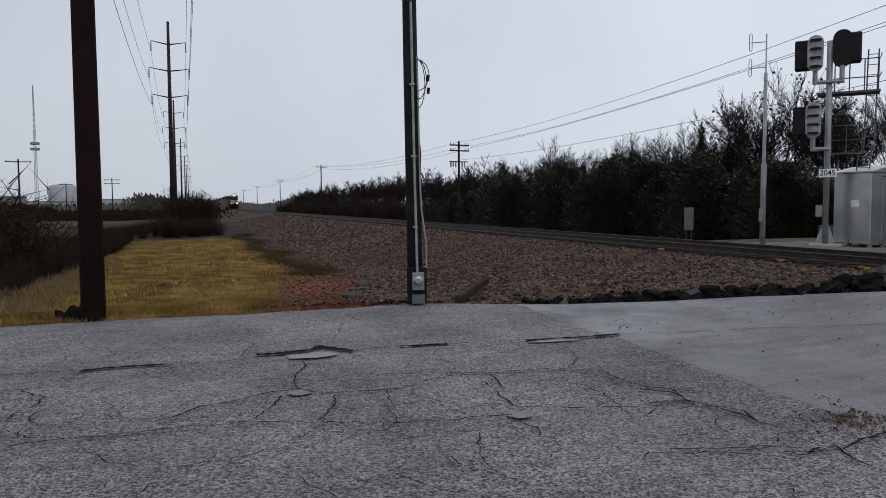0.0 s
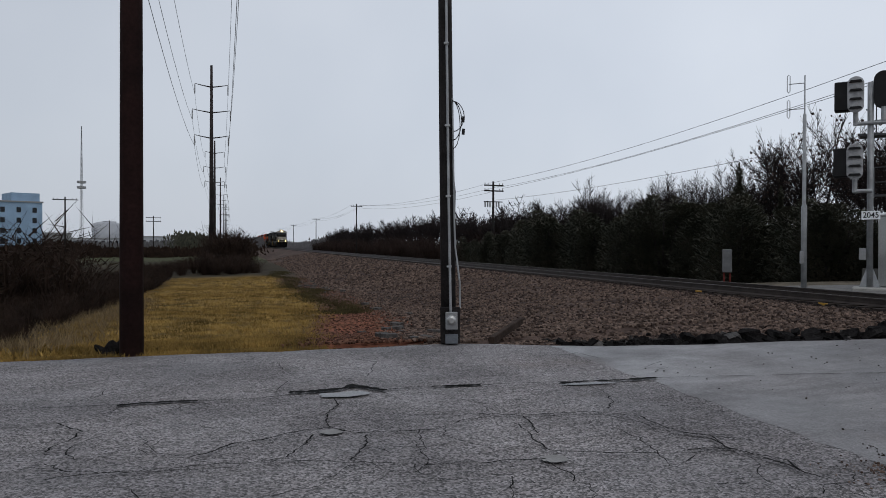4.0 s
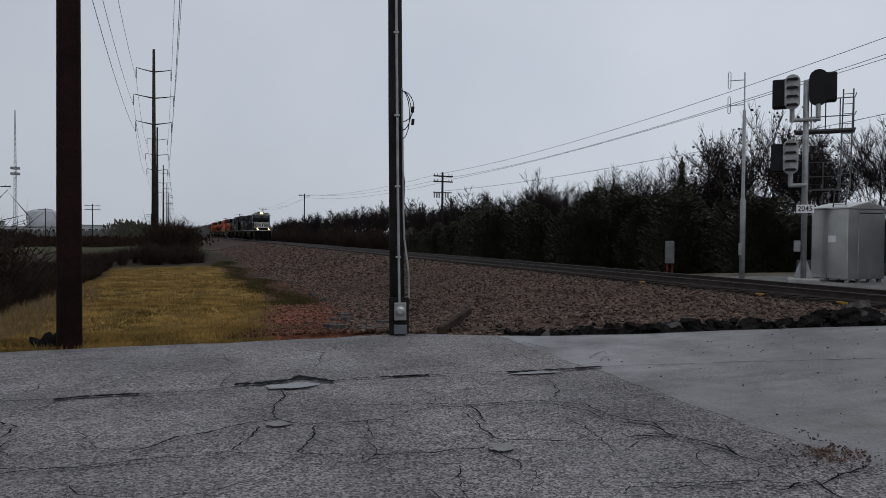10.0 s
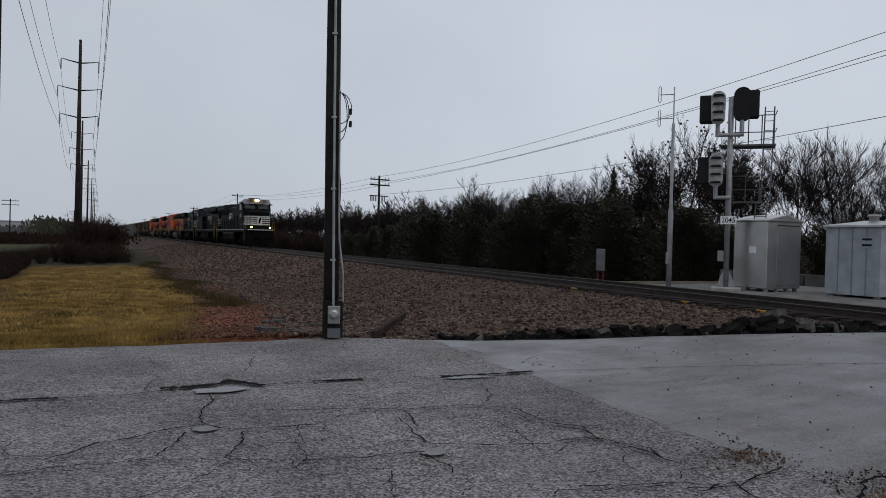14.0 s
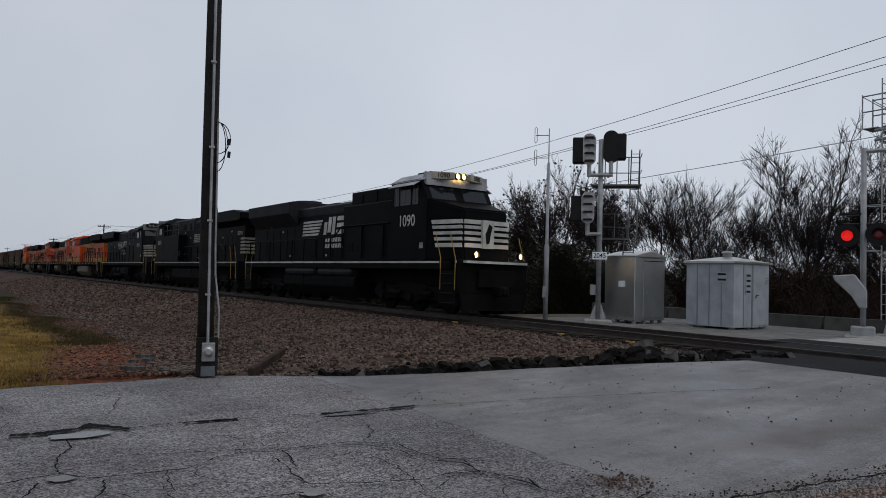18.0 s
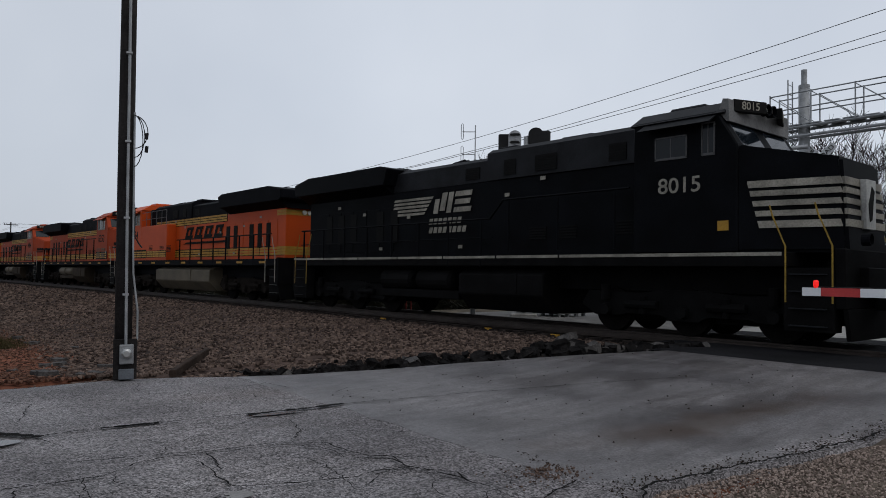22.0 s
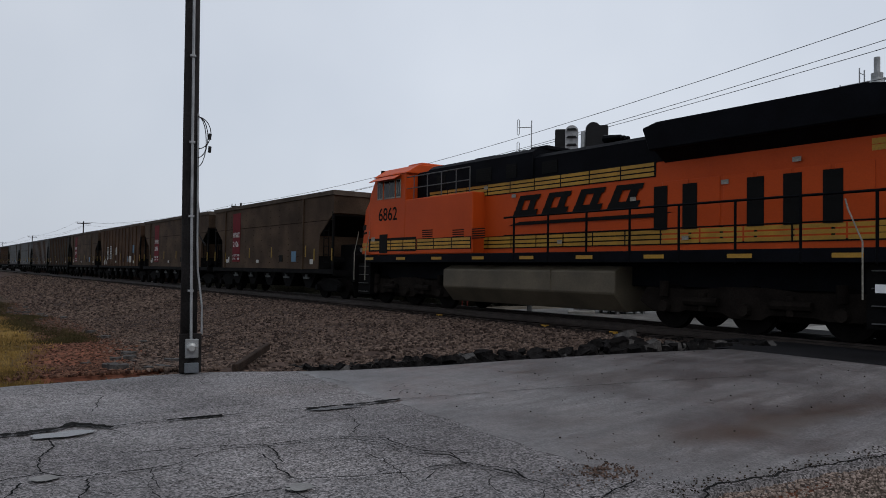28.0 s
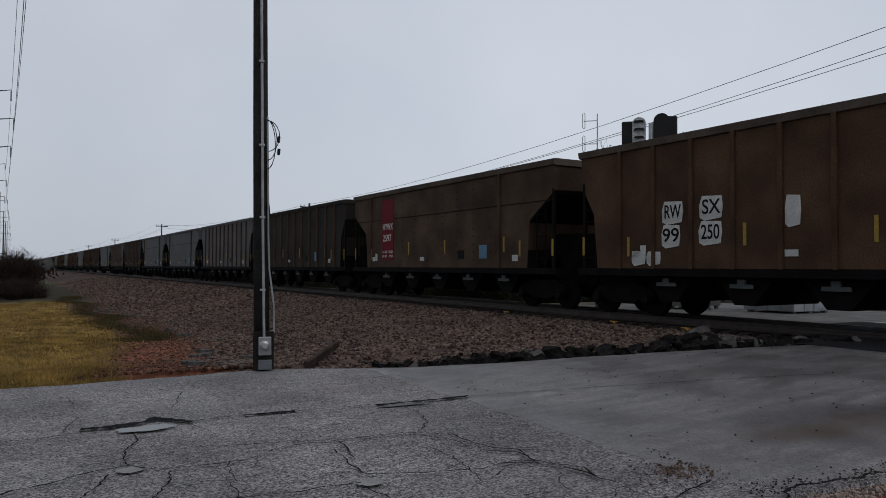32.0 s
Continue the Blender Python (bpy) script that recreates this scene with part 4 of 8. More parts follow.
    def nose_band(name, z0, z1, material, start, front=True):
        """A band round the nose: both cheeks and the front."""
        bm = bmesh.new()
        for side in (-1, 1):
            def cheek(x, z):
                f = (x - 7.7) / (tip - 7.7)
                lean = (z - 1.8) / 1.9
                return side * ((w0 + (w1 - w0) * f) * (1 - 0.02 * lean) + 0.012)
            a, b = start, tip - 0.1
            v = [bm.verts.new((x, cheek(x, z), z)) for x, z in ((a + 0.25 * (3.2 - z0), z0), (b, z0), (b - 0.04, z1), (a + 0.25 * (3.2 - z1), z1))]
            v2 = [bm.verts.new((u.co.x, u.co.y - side * 0.03, u.co.z)) for u in v]
            bm.faces.new(v)
            bm.faces.new(v2[::-1])
            for i in range(4):
                bm.faces.new((v[i], v2[i], v2[(i + 1) % 4], v[(i + 1) % 4]))
        if front:
            fx = tip + 0.01 - 0.08 * (z0 - 1.8)
            box(bm, fx - 0.05, fx + 0.012, -0.93, 0.93, z0, z1)
        part(name, bm, material, nose)

    if scheme == "black":
        for k in range(5):
            z1 = 3.22 - 0.20 * k
            nose_band("nose_stripe", z1 - (0.14 if k in (0, 4) else 0.11), z1, mark, 7.9)
        bm = bmesh.new()
        box(bm, tip - 0.07, tip + 0.04, -0.24, 0.24, 2.26, 3.22, 0.005)
        emblem = part("emblem_panel", bm, P_WHITE, nose, "white panel with a plain dark emblem")
        bm = bmesh.new()
        prism(bm, [(-0.08, 2.4), (0.04, 2.45), (0.10, 2.8), (0.16, 3.0), (0.02, 3.1), (-0.06, 2.9), (-0.14, 2.75)], "x", tip + 0.04, tip + 0.05)
        part("emblem", bm, P_SEAM, emblem)
    else:
        nose_band("nose_stripe", 1.98, 2.10, P_YELLOW, 7.6)
        nose_band("nose_stripe", 2.15, 2.27, P_YELLOW, 7.6)
        nose_band("nose_mark", 2.78, 2.98, P_SEAM, 8.35)
        nose_band("nose_mark", 2.62, 2.70, P_SEAM, 8.15)

    # lamps: a short barrel with the lens set back in it
    def barrel(r):
        def build(b):
            rings = [[b.verts.new((x, rr * math.cos(6.2832 * i / 14), rr * math.sin(6.2832 * i / 14))) for i in range(14)] for x, rr in ((-0.08, r), (0.07, r), (0.07, r - 0.015), (-0.02, r - 0.02))]
            for p, q in zip(rings, rings[1:]):
                for i in range(14):
                    b.faces.new((p[i], p[(i + 1) % 14], q[(i + 1) % 14], q[i]))
        return build

    def lens(r):
        return lambda b: tube(b, [(-0.03, 0, 0), (-0.012, 0, 0)], [r - 0.022, r - 0.03], 14)

    lamp = M_HEAD if lead else P_LAMP_OFF
    for k in (-1, 1):
        lx, lz = (7.70, 4.88) if scheme == "black" else (tip - 0.01, 3.3)
        yy = 0.13 * k if scheme == "black" else 0.0
        zz = lz if scheme == "black" else lz + 0.13 * k
        ob = piece("headlight", "barrel", barrel(0.125), P_BLACK, e, (lx, yy, zz))
        piece("lens", "h%d" % lead, lens(0.125), lamp, ob, (0, 0, 0))
        ob = piece("ditch_light", "barrel", barrel(0.115), P_BLACK, e, (9.95, 0.95 * k, 2.02))
        piece("lens", "d%d" % lead, lens(0.115), lamp, ob, (0, 0, 0))

    moved = {"cab", "cab_roof", "cab_brow", "air_conditioner", "side_window", "awning", "windshield", "number_board", "board_number", "nose", "headlight"}
    for ob in e.children:
        if ob.name.split(".")[0] in moved:
            ob.location.x += shift

    # pilots, plough, couplers and steps at both ends
    for end in (1, -1):
        bm = bmesh.new()
        xe = 9.75 if end > 0 else -10.1
        box(bm, min(xe, xe - end * 0.18), max(xe, xe - end * 0.18), -1.45, 1.45, 0.75, 1.85, 0.02)
        prism(bm, [(-1.45, 0.75), (1.45, 0.75), (1.3, 0.18), (-1.3, 0.18)], "x", xe - 0.03, xe + 0.05)
        part("pilot", bm, P_UNDER, e)
        bm = bmesh.new()
        box(bm, min(xe, xe + end * 0.65), max(xe, xe + end * 0.65), -0.12, 0.12, 0.72, 0.95, 0.03)
        box(bm, xe + end * 0.45 - 0.14, xe + end * 0.45 + 0.14, -0.2, 0.2, 0.66, 1.0, 0.05)
        part("coupler", bm, P_UNDER, e)
        for side in (-1, 1):
            st = part("step_well", (lambda b: (box(b, -0.45, 0.45, -0.28, 0.06, 0.32, 1.5), b)[1])(bmesh.new()), P_UNDER, e)
            st.location = (xe - end * 0.62, side * 1.2, 0)
            for k in range(4):
                piece("step_tread", scheme, lambda b: box(b, -0.34, 0.34, -0.04, 0.04, -0.011, 0.011), P_DUST if scheme == "black" else P_FRAME, st, (0, -0.3 if side < 0 else 0.08, 0.42 + 0.32 * k))
            for dx in (-0.42, 0.42):
                piece("grab_rail", scheme, lambda b: tube(b, [(0, 0, 0.9), (0, 0, 1.95), (-0.25, 0, 2.55), (-0.3, 0, 2.75)], 0.017, 6), grab, st, (dx * end, side * 0.28, -0.05), 0 if end > 0 else 180)

    # walkway rails
    for side in (-1, 1):
        bm = bmesh.new()
        run = [(-9.5, side * 1.45, 2.82), (0.6, side * 1.45, 2.82), (1.3, side * 1.45, 3.25), (5.2, side * 1.45, 3.25)] if sd else [(-9.5, side * 1.45, 2.82), (0.7, side * 1.45, 2.82), (1.2, side * 1.45, 3.3), (5.2, side * 1.45, 3.3)]
        if not sd and side > 0:
            run = [(-9.5, 1.45, 2.82), (0.8, 1.45, 2.82)]
        tube(bm, run, 0.03, 6)
        part("handrail", bm, rail_mat, e)
        if not sd:
            bm = bmesh.new()
            tube(bm, [(-9.5, side * 1.45, 2.30), (0.8, side * 1.45, 2.30)], 0.02, 6)
            part("lower_rail", bm, rail_mat, e)
        for k in range(11 if (sd or side < 0) else 8):
            piece("stanchion", "s", lambda b: tube(b, [(0, 0, 1.5), (0, 0, 2.82)], 0.032, 6), rail_mat, e, (-9.3 + 1.38 * k if k < 8 else 1.4 + (k - 8) * 1.7, side * 1.46, 0 if k < 8 else 0.42))

    # doors, louvres and small labels on the hood
    door_xs = [-8.7, -7.9, -7.1, -6.3, -5.5, -4.7] if not sd else [-8.6, -7.7, -6.8, -5.9, -5.0, -2.6, -1.7, -0.8]
    for side in (-1, 1):
        for i, x in enumerate(door_xs):
            piece("hood_door", "d%s%s" % (scheme, old), lambda b: box(b, -0.36, 0.36, -0.012, 0.012, 0, 1.45, 0.006), body, e, (x, side * 0.957, 2.0))
            if not sd and i != 3:
                piece("door_grille", scheme, lambda b: box(b, -0.19, 0.19, -0.012, 0.012, 0, 1.05), P_SEAM, e, (x + 0.4, side * 0.972, 2.3))
        for x, z in ((5.1, 2.3), (3.4, 2.25), (2.4, 2.25)):
            piece("louvre", "l", lambda b: [box(b, -0.3, 0.3, -0.012, 0.012, 0.07 * k, 0.07 * k + 0.035) for k in range(5)], P_SEAM if scheme == "black" else P_YELLOW, e, (x - 0.4, side * (1.432 if sd or side > 0 else 0.965), z))
        for x, z in ((-7.6, 3.62), (-6.0, 3.3), (-3.5, 3.1), (2.2, 4.1), (0.9, 3.5), (-1.0, 2.1), (-5.0, 2.1)):
            piece("notice", "n", lambda b: box(b, -0.09, 0.09, -0.004, 0.004, -0.05, 0.05), P_DIRTY, e, (x, side * (1.0 if z < 4 or not sd else 0.976), min(z, 3.85)))
        piece("service_label", "n2" + kind + scheme, lambda b: box(b, -0.12, 0.12, -0.004, 0.004, -0.1, 0.1), P_YELLOW if scheme == "black" and not sd else P_DIRTY, e, (7.45 + shift, side * 1.458, 2.35))

    # paint marks
    for side in (-1, 1):
        turn = pose(0, 0, 0) if side < 0 else pose(0, 0, 0, 0, 0, 180)
        lettering("cab_number", number, 0.48 if scheme == "orange" else 0.42 if sd else 0.34, mark, e, pose(6.45 + shift, side * 1.456, 3.24) @ turn, "", 1.25 if scheme == "orange" else 1.0)
        if scheme == "orange":
            bm = bmesh.new()
            strip(bm, 5.35, 7.75 + shift, side * 1.452, 1.92, 2.40)
            strip(bm, -9.65, 5.35, side * 0.956, 1.95, 2.33)
            strip(bm, -4.15, 5.3, side * 0.956, 3.59, 3.97)
            if side > 0:
                strip(bm, 2.33, 5.33, 1.441, 1.95, 2.33)
            part("stripe_band", bm, P_SEAM, e)
            if shift:
                piece("vent_opening", "v", lambda b: box(b, -0.26, 0.26, -0.012, 0.012, 0, 0.68), P_SEAM, e, (6.7 + shift, side * 1.466, 1.86))
            else:
                for x in (5.95, 6.95):
                    piece("cab_louvre", "g", lambda b: [box(b, -0.36, 0.36, -0.014, 0.014, 0.075 * k, 0.075 * k + 0.04) for k in range(9)], P_TANK, e, (x, side * 1.474, 1.98))
        if scheme == "black":
            # five bars with a slanted end, plain italic blocks, and two rows of short bars below
            bars, block, word, z0, tall = ((-3.7, -1.55), (-1.4, 1.0), (-1.2, 0.8), 3.02, 0.78) if sd else ((-4.4, -2.35), (-2.3, -0.5), (-2.5, -0.75), 3.14, 0.62)
            if shift:
                bars, block, word = (0.26, -2.05), (-2.05, -3.9), (-1.85, -3.55)
            flip = -1 if bars[1] < bars[0] else 1

            def mark_strip(bm, xa, xb, lo_, hi_, lean):
                xa, xb = xa * flip, xb * flip
                if flip * side > 0:
                    xa, xb, lean = -xb + 2 * flip * (bars[0] + block[1]) / 2, -xa + 2 * flip * (bars[0] + block[1]) / 2, lean
                x0, x1 = sorted((xa * flip, xb * flip))
                strip(bm, x0, x1, side * 0.976, lo_, hi_, lean if side < 0 else -lean)
            bm = bmesh.new()
            for k in range(5):
                z = z0 + tall * 0.19 * k
                mark_strip(bm, bars[0] + flip * 0.02 * k, bars[1] - flip * 0.10 * (4 - k), z, z + tall * 0.12, 0.06)
            part("logo_stripes", bm, mark, e, "white slanted logo stripes")
            bm = bmesh.new()
            wide = abs(block[1] - block[0])
            for f0, f1, lo_, hi_, lean in ((0.0, 0.12, 0.0, 0.72, 0.10), (0.17, 0.30, 0.12, 1.0, 0.14), (0.34, 0.46, 0.0, 1.0, 0.14), (0.52, 0.94, 0.0, 0.24, 0.05), (0.55, 0.92, 0.38, 0.62, 0.05), (0.56, 0.96, 0.76, 1.0, 0.05)):
                mark_strip(bm, block[0] + flip * wide * f0, block[0] + flip * wide * f1, z0 + tall * lo_, z0 + tall * hi_, lean)
            part("logo_block", bm, mark, e, "plain white logo shapes")
            bm = bmesh.new()
            step = (word[1] - word[0]) / 8
            for k in range(2):
                for q in range(7 + (1 - k)):
                    mark_strip(bm, word[0] + step * q, word[0] + step * (q + 0.72), z0 - 0.60 + 0.27 * k, z0 - 0.42 + 0.27 * k, 0.05)
            part("name_bar", bm, mark, e)["kind"] = "stuff"
        else:
            bm = bmesh.new()
            for z in (3.62, 3.74, 3.86):
                for k in range(9):
                    strip(bm, -4.1 + 1.045 * k, -3.10 + 1.045 * k, side * 0.966, z, z + 0.085)
            for z in (1.98, 2.10, 2.22):
                for k in range(14):
                    strip(bm, -9.6 + 1.065 * k, -8.58 + 1.065 * k, side * 0.966, z, z + 0.085)
                for k in range(3):
                    strip(bm, 5.38 + 0.8 * k, 6.12 + 0.8 * k + (shift - 0.1 if k == 2 else 0), side * 1.458, z, z + 0.085)
                    if side > 0:
                        strip(bm, 2.38 + 0.98 * k, 3.31 + 0.98 * k, 1.448, z, z + 0.085)
            part("side_stripes", bm, P_YELLOW, e, "yellow lining along the hood")
            bm = bmesh.new()
            x0 = -4.25
            for k in range(4):
                xa = x0 + 1.2 * k
                for a, b, lo_, hi_, sl in ((0, 0.98, 2.90, 3.06, 0.08), (0.10, 0.36, 3.06, 3.34, 0.14), (0.62, 0.88, 3.06, 3.34, 0.14), (0.24, 1.10, 3.34, 3.48, 0.08)):
                    if side < 0:
                        strip(bm, xa + a, xa + b, -0.976, lo_, hi_, sl)
                    else:
                        strip(bm, -3.3 - xa - b, -3.3 - xa - a, 0.976, lo_, hi_, -sl)
            strip(bm, x0 - 0.3 + (0.4 if side > 0 else 0), x0 + 4.2 + (1.2 if side > 0 else 0), side * 0.976, 2.62, 2.72, 0.5 if side < 0 else -0.5)
            part("logo_block", bm, P_SEAM, e, "plain dark italic logo shapes")
    # the long hood's end
    if scheme == "black" and not shift:
        pass
    elif scheme == "black":
        for k in range(5):
            z1 = 3.22 - 0.20 * k
            bm = bmesh.new()
            box(bm, -9.77, -8.55 - 0.06 * k, -0.965, 0.965, z1 - 0.12, z1)
            part("hood_stripe", bm, mark, e)
    else:
        for z in (1.98, 2.10, 2.22, 3.62, 3.74):
            bm = bmesh.new()
            box(bm, -9.765, -9.0, -0.963, 0.963, z, z + 0.106)
            part("hood_stripe", bm, P_YELLOW, e)
    for side in () if not shift or scheme == "orange" else (-1, 1):
        turn = pose(0, 0, 0) if side < 0 else pose(0, 0, 0, 0, 0, 180)
        lettering("hood_number", number, 0.24, mark, e, pose(-8.95, side * 0.972, 3.48) @ turn, "", 0.8)
    for k in (-1, 1):
        ob = piece("rear_headlight", "off", lambda b: tube(b, [(0.05, 0, 0), (-0.03, 0, 0), (-0.04, 0, 0)], [0.1, 0.1, 0.07], 12), P_LAMP_OFF, e, (-10.1 if sd else -9.78, 0.12 * k, 3.75))
    return e


P_LEVER = shader("dusty_lever_steel", (0.075, 0.085, 0.085), 0.7, 0.2, 3, 0.3, 30, 0.1)


def hopper(style, paint, label, marks=None):
    e = empty("hopper_car", at(RAIL_U, 0, RAIL_Z, -90), label, "hopper car", "coal hopper cars of the train")
    x_in = 5.78 if style == "plain" else 6.5
    side_prof = [(-7.15, 4.42), (7.15, 4.42), (7.15, 3.55), (x_in + 0.15, 2.70), (x_in, 1.18), (-x_in, 1.18), (-x_in - 0.15, 2.70), (-7.15, 3.55)]
    bm = bmesh.new()
    prism(bm, side_prof, "y", -1.5, 1.5)
    part("body", bm, paint, e)
    bm = bmesh.new()
    for y in (-1.5, 1.5):
        prism(bm, [(y - 0.06, 4.30), (y + 0.06, 4.30), (y + 0.09, 4.47), (y - 0.09, 4.47)], "x", -7.2, 7.2)
    for x in (-7.15, 7.15):
        box(bm, x - 0.06, x + 0.06, -1.5, 1.5, 4.28, 4.48)
    part("top_chord", bm, P_CHORD if paint in (P_BROWN, P_BROWN2) else paint, e)
    # Liner under each end slope; its near-black colour stands for the shade there.
    for end in (-1, 1):
        bm = bmesh.new()
        prism(bm, [(end * x, z) for x, z in ((7.10, 3.49), (7.08, 3.43), (x_in + 0.06, 2.58), (x_in + 0.02, 2.66))], "y", -1.47, 1.47)
        box(bm, min(end * (x_in - 0.08), end * (x_in + 0.06)), max(end * (x_in - 0.08), end * (x_in + 0.06)), -1.47, 1.47, 1.2, 2.65)
        part("slope_shade_liner", bm, P_UNDER, e, "grimy dark end slope sheet")
        bm = bmesh.new()
        box(bm, min(end * 5.7, end * 6.9), max(end * 5.7, end * 6.9), -0.45, 0.45, 1.1, 2.3, 0.03)
        tube(bm, [(end * 6.0, -1.0, 1.55), (end * 6.0, -0.4, 1.55)], 0.22, 10)
        part("brake_gear", bm, P_UNDER, e)
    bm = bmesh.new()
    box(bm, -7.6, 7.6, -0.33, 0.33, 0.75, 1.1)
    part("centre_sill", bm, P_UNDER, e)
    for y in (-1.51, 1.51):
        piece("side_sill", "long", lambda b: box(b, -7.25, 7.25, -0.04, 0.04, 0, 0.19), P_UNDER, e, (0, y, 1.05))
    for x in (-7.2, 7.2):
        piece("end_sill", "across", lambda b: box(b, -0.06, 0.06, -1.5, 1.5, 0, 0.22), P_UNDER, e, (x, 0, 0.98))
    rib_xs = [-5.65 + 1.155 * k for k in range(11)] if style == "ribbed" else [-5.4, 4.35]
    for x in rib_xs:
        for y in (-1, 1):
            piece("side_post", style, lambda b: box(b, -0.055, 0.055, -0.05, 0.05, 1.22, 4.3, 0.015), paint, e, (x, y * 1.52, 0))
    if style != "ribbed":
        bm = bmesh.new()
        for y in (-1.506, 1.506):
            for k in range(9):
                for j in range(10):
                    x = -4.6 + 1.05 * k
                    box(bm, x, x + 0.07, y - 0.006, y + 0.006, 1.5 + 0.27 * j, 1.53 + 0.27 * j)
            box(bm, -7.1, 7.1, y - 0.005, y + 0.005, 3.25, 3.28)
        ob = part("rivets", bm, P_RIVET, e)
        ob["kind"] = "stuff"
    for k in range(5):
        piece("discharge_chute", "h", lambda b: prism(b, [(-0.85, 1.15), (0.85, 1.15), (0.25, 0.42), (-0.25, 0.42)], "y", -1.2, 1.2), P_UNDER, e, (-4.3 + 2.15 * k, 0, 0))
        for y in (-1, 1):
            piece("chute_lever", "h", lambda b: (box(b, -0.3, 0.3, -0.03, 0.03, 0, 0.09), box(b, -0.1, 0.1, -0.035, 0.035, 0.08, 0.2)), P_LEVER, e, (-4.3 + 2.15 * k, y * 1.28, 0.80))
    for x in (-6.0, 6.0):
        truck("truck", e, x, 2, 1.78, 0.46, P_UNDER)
    for end in (-1, 1):
        bm = bmesh.new()
        box(bm, min(end * 7.2, end * 7.72), max(end * 7.2, end * 7.72), -0.15, 0.15, 0.7, 1.0, 0.04)
        part("coupler", bm, P_UNDER, e)
        for y in (-1.46, 1.46):
            piece("end_post", "p", lambda b: box(b, -0.05, 0.05, -0.04, 0.04, 1.15, 3.6), P_UNDER, e, (end * 7.05, y, 0))
            piece("ladder", "p", lambda b: ([tube(b, [(-0.22, 0, 1.2 + 0.33 * j), (0.22, 0, 1.2 + 0.33 * j)], 0.014, 5) for j in range(6)], tube(b, [(-0.22, 0, 0.9), (-0.22, 0, 3.0)], 0.02, 5), tube(b, [(0.22, 0, 0.9), (0.22, 0, 3.0)], 0.02, 5)), P_UNDER, e, (end * (6.45 if style == "plain" else 6.85), y, 0))
    for y in (-1, 1):
        for x, z in ((-7.05, 1.6), (-5.35, 1.55), (-1.9, 1.75), (0.9, 1.75), (4.6, 1.75), (5.45, 1.6), (7.05, 1.6)):
            piece("reflector", "h", lambda b: box(b, -0.04, 0.04, -0.008, 0.008, 0, 0.5), P_GRAB, e, (x, y * 1.512, z))
        for x, z, w, h, m in ((-5.1, 1.5, 0.25, 0.18, P_WHITE), (-4.85, 1.52, 0.18, 0.3, P_WHITE), (5.2, 1.45, 0.3, 0.2, P_WHITE), (2.0, 1.55, 0.4, 0.3, P_SEAM), (3.4, 1.55, 0.46, 0.46, P_LBLUE), (-0.8, 1.5, 0.3, 0.14, P_WHITE)):
            piece("panel", "%.2f%.2f%s" % (w, h, m.name), lambda b, w=w, h=h: box(b, -w / 2, w / 2, -0.006, 0.006, 0, h), m, e, (x * -y, y * 1.512, z))
    if marks and marks[0] == "red":
        for y in (-1, 1):
            turn = pose(0, 0, 0) if y < 0 else pose(0, 0, 0, 0, 0, 180)
            xx = -3.75 * -y
            piece("maroon_panel", "m", lambda b: box(b, -0.53, 0.53, -0.006, 0.006, 0, 2.55), P_MAROON, e, (xx, y * 1.514, 1.55))
            if y < 0:
                lettering("car_mark", "HYWX", 0.28, P_WHITE, e, pose(xx, -1.522, 2.94) @ turn, "", 0.94)
                lettering("car_number", marks[1], 0.29, P_WHITE, e, pose(xx - 0.06, -1.522, 2.46) @ turn, "", 0.78)
                lettering("load_limit", "LD LMT  236500", 0.11, P_WHITE, e, pose(xx, -1.522, 1.88) @ turn, "", 0.96)
                lettering("light_weight", "LT WT     49500", 0.11, P_WHITE, e, pose(xx, -1.522, 1.70) @ turn, "", 0.96)
    if marks and marks[0] == "patch":
        for (x, z, w, h, t) in ((-3.9, 2.35, 0.62, 0.5, "RW"), (-2.78, 2.40, 0.62, 0.5, "SX"), (-3.95, 1.78, 0.55, 0.5, "99"), (-2.8, 1.82, 0.62, 0.5, "250"), (-0.76, 2.15, 0.34, 0.6, ""), (4.2, 1.55, 1.0, 0.45, ""), (-5.0, 1.35, 0.45, 0.3, ""), (-4.5, 1.35, 0.45, 0.3, "")):
            piece("white_patch", "%.2f%.2f" % (w, h), lambda b, w=w, h=h: prism(b, [(-w * 0.5, 0.02), (-w * 0.3, -0.05), (w * 0.45, 0.0), (w * 0.52, h * 0.5), (w * 0.47, h), (-w * 0.4, h * 1.05), (-w * 0.53, h * 0.6)], "y", -0.006, 0.006), P_WHITE, e, (x, -1.512, z))
            if t:
                lettering("car_mark", t, 0.34, P_SEAM, e, pose(x, -1.522, z + 0.25), "", 0.5)
        piece("blue_panel", "b", lambda b: box(b, -0.24, 0.24, -0.006, 0.006, 0, 0.6), P_LBLUE, e, (5.1, -1.515, 2.25))
    return e


HEAD_S, SPEED = 270.6, 14.05
LOCO, CAR = 21.2, 15.45
train = []
units = [("sd", "black", "1090", 0, "black road diesel locomotive with white nose stripes, headlights lit"),
         ("ge", "black", "8090", 180, "black diesel locomotive running long hood first"),
         ("ge", "black", "8015", 0, "black diesel locomotive with dusty roof and striped nose"),
         ("ge", "orange", "6134", 180, "orange and black diesel locomotive running long hood first"),
         ("ge", "orange", "6350", 0, "orange diesel locomotive with yellow lining and dark roof"),
         ("ge", "orange", "4484", 0, "weathered orange diesel locomotive with yellow lining"),
         ("ge", "orange", "6862", 180, "orange diesel locomotive coupled cab first to the hoppers")]
SLACK = (0.3, 0.5, 0.35, 0.6, -0.12, 0.12, 0.1)
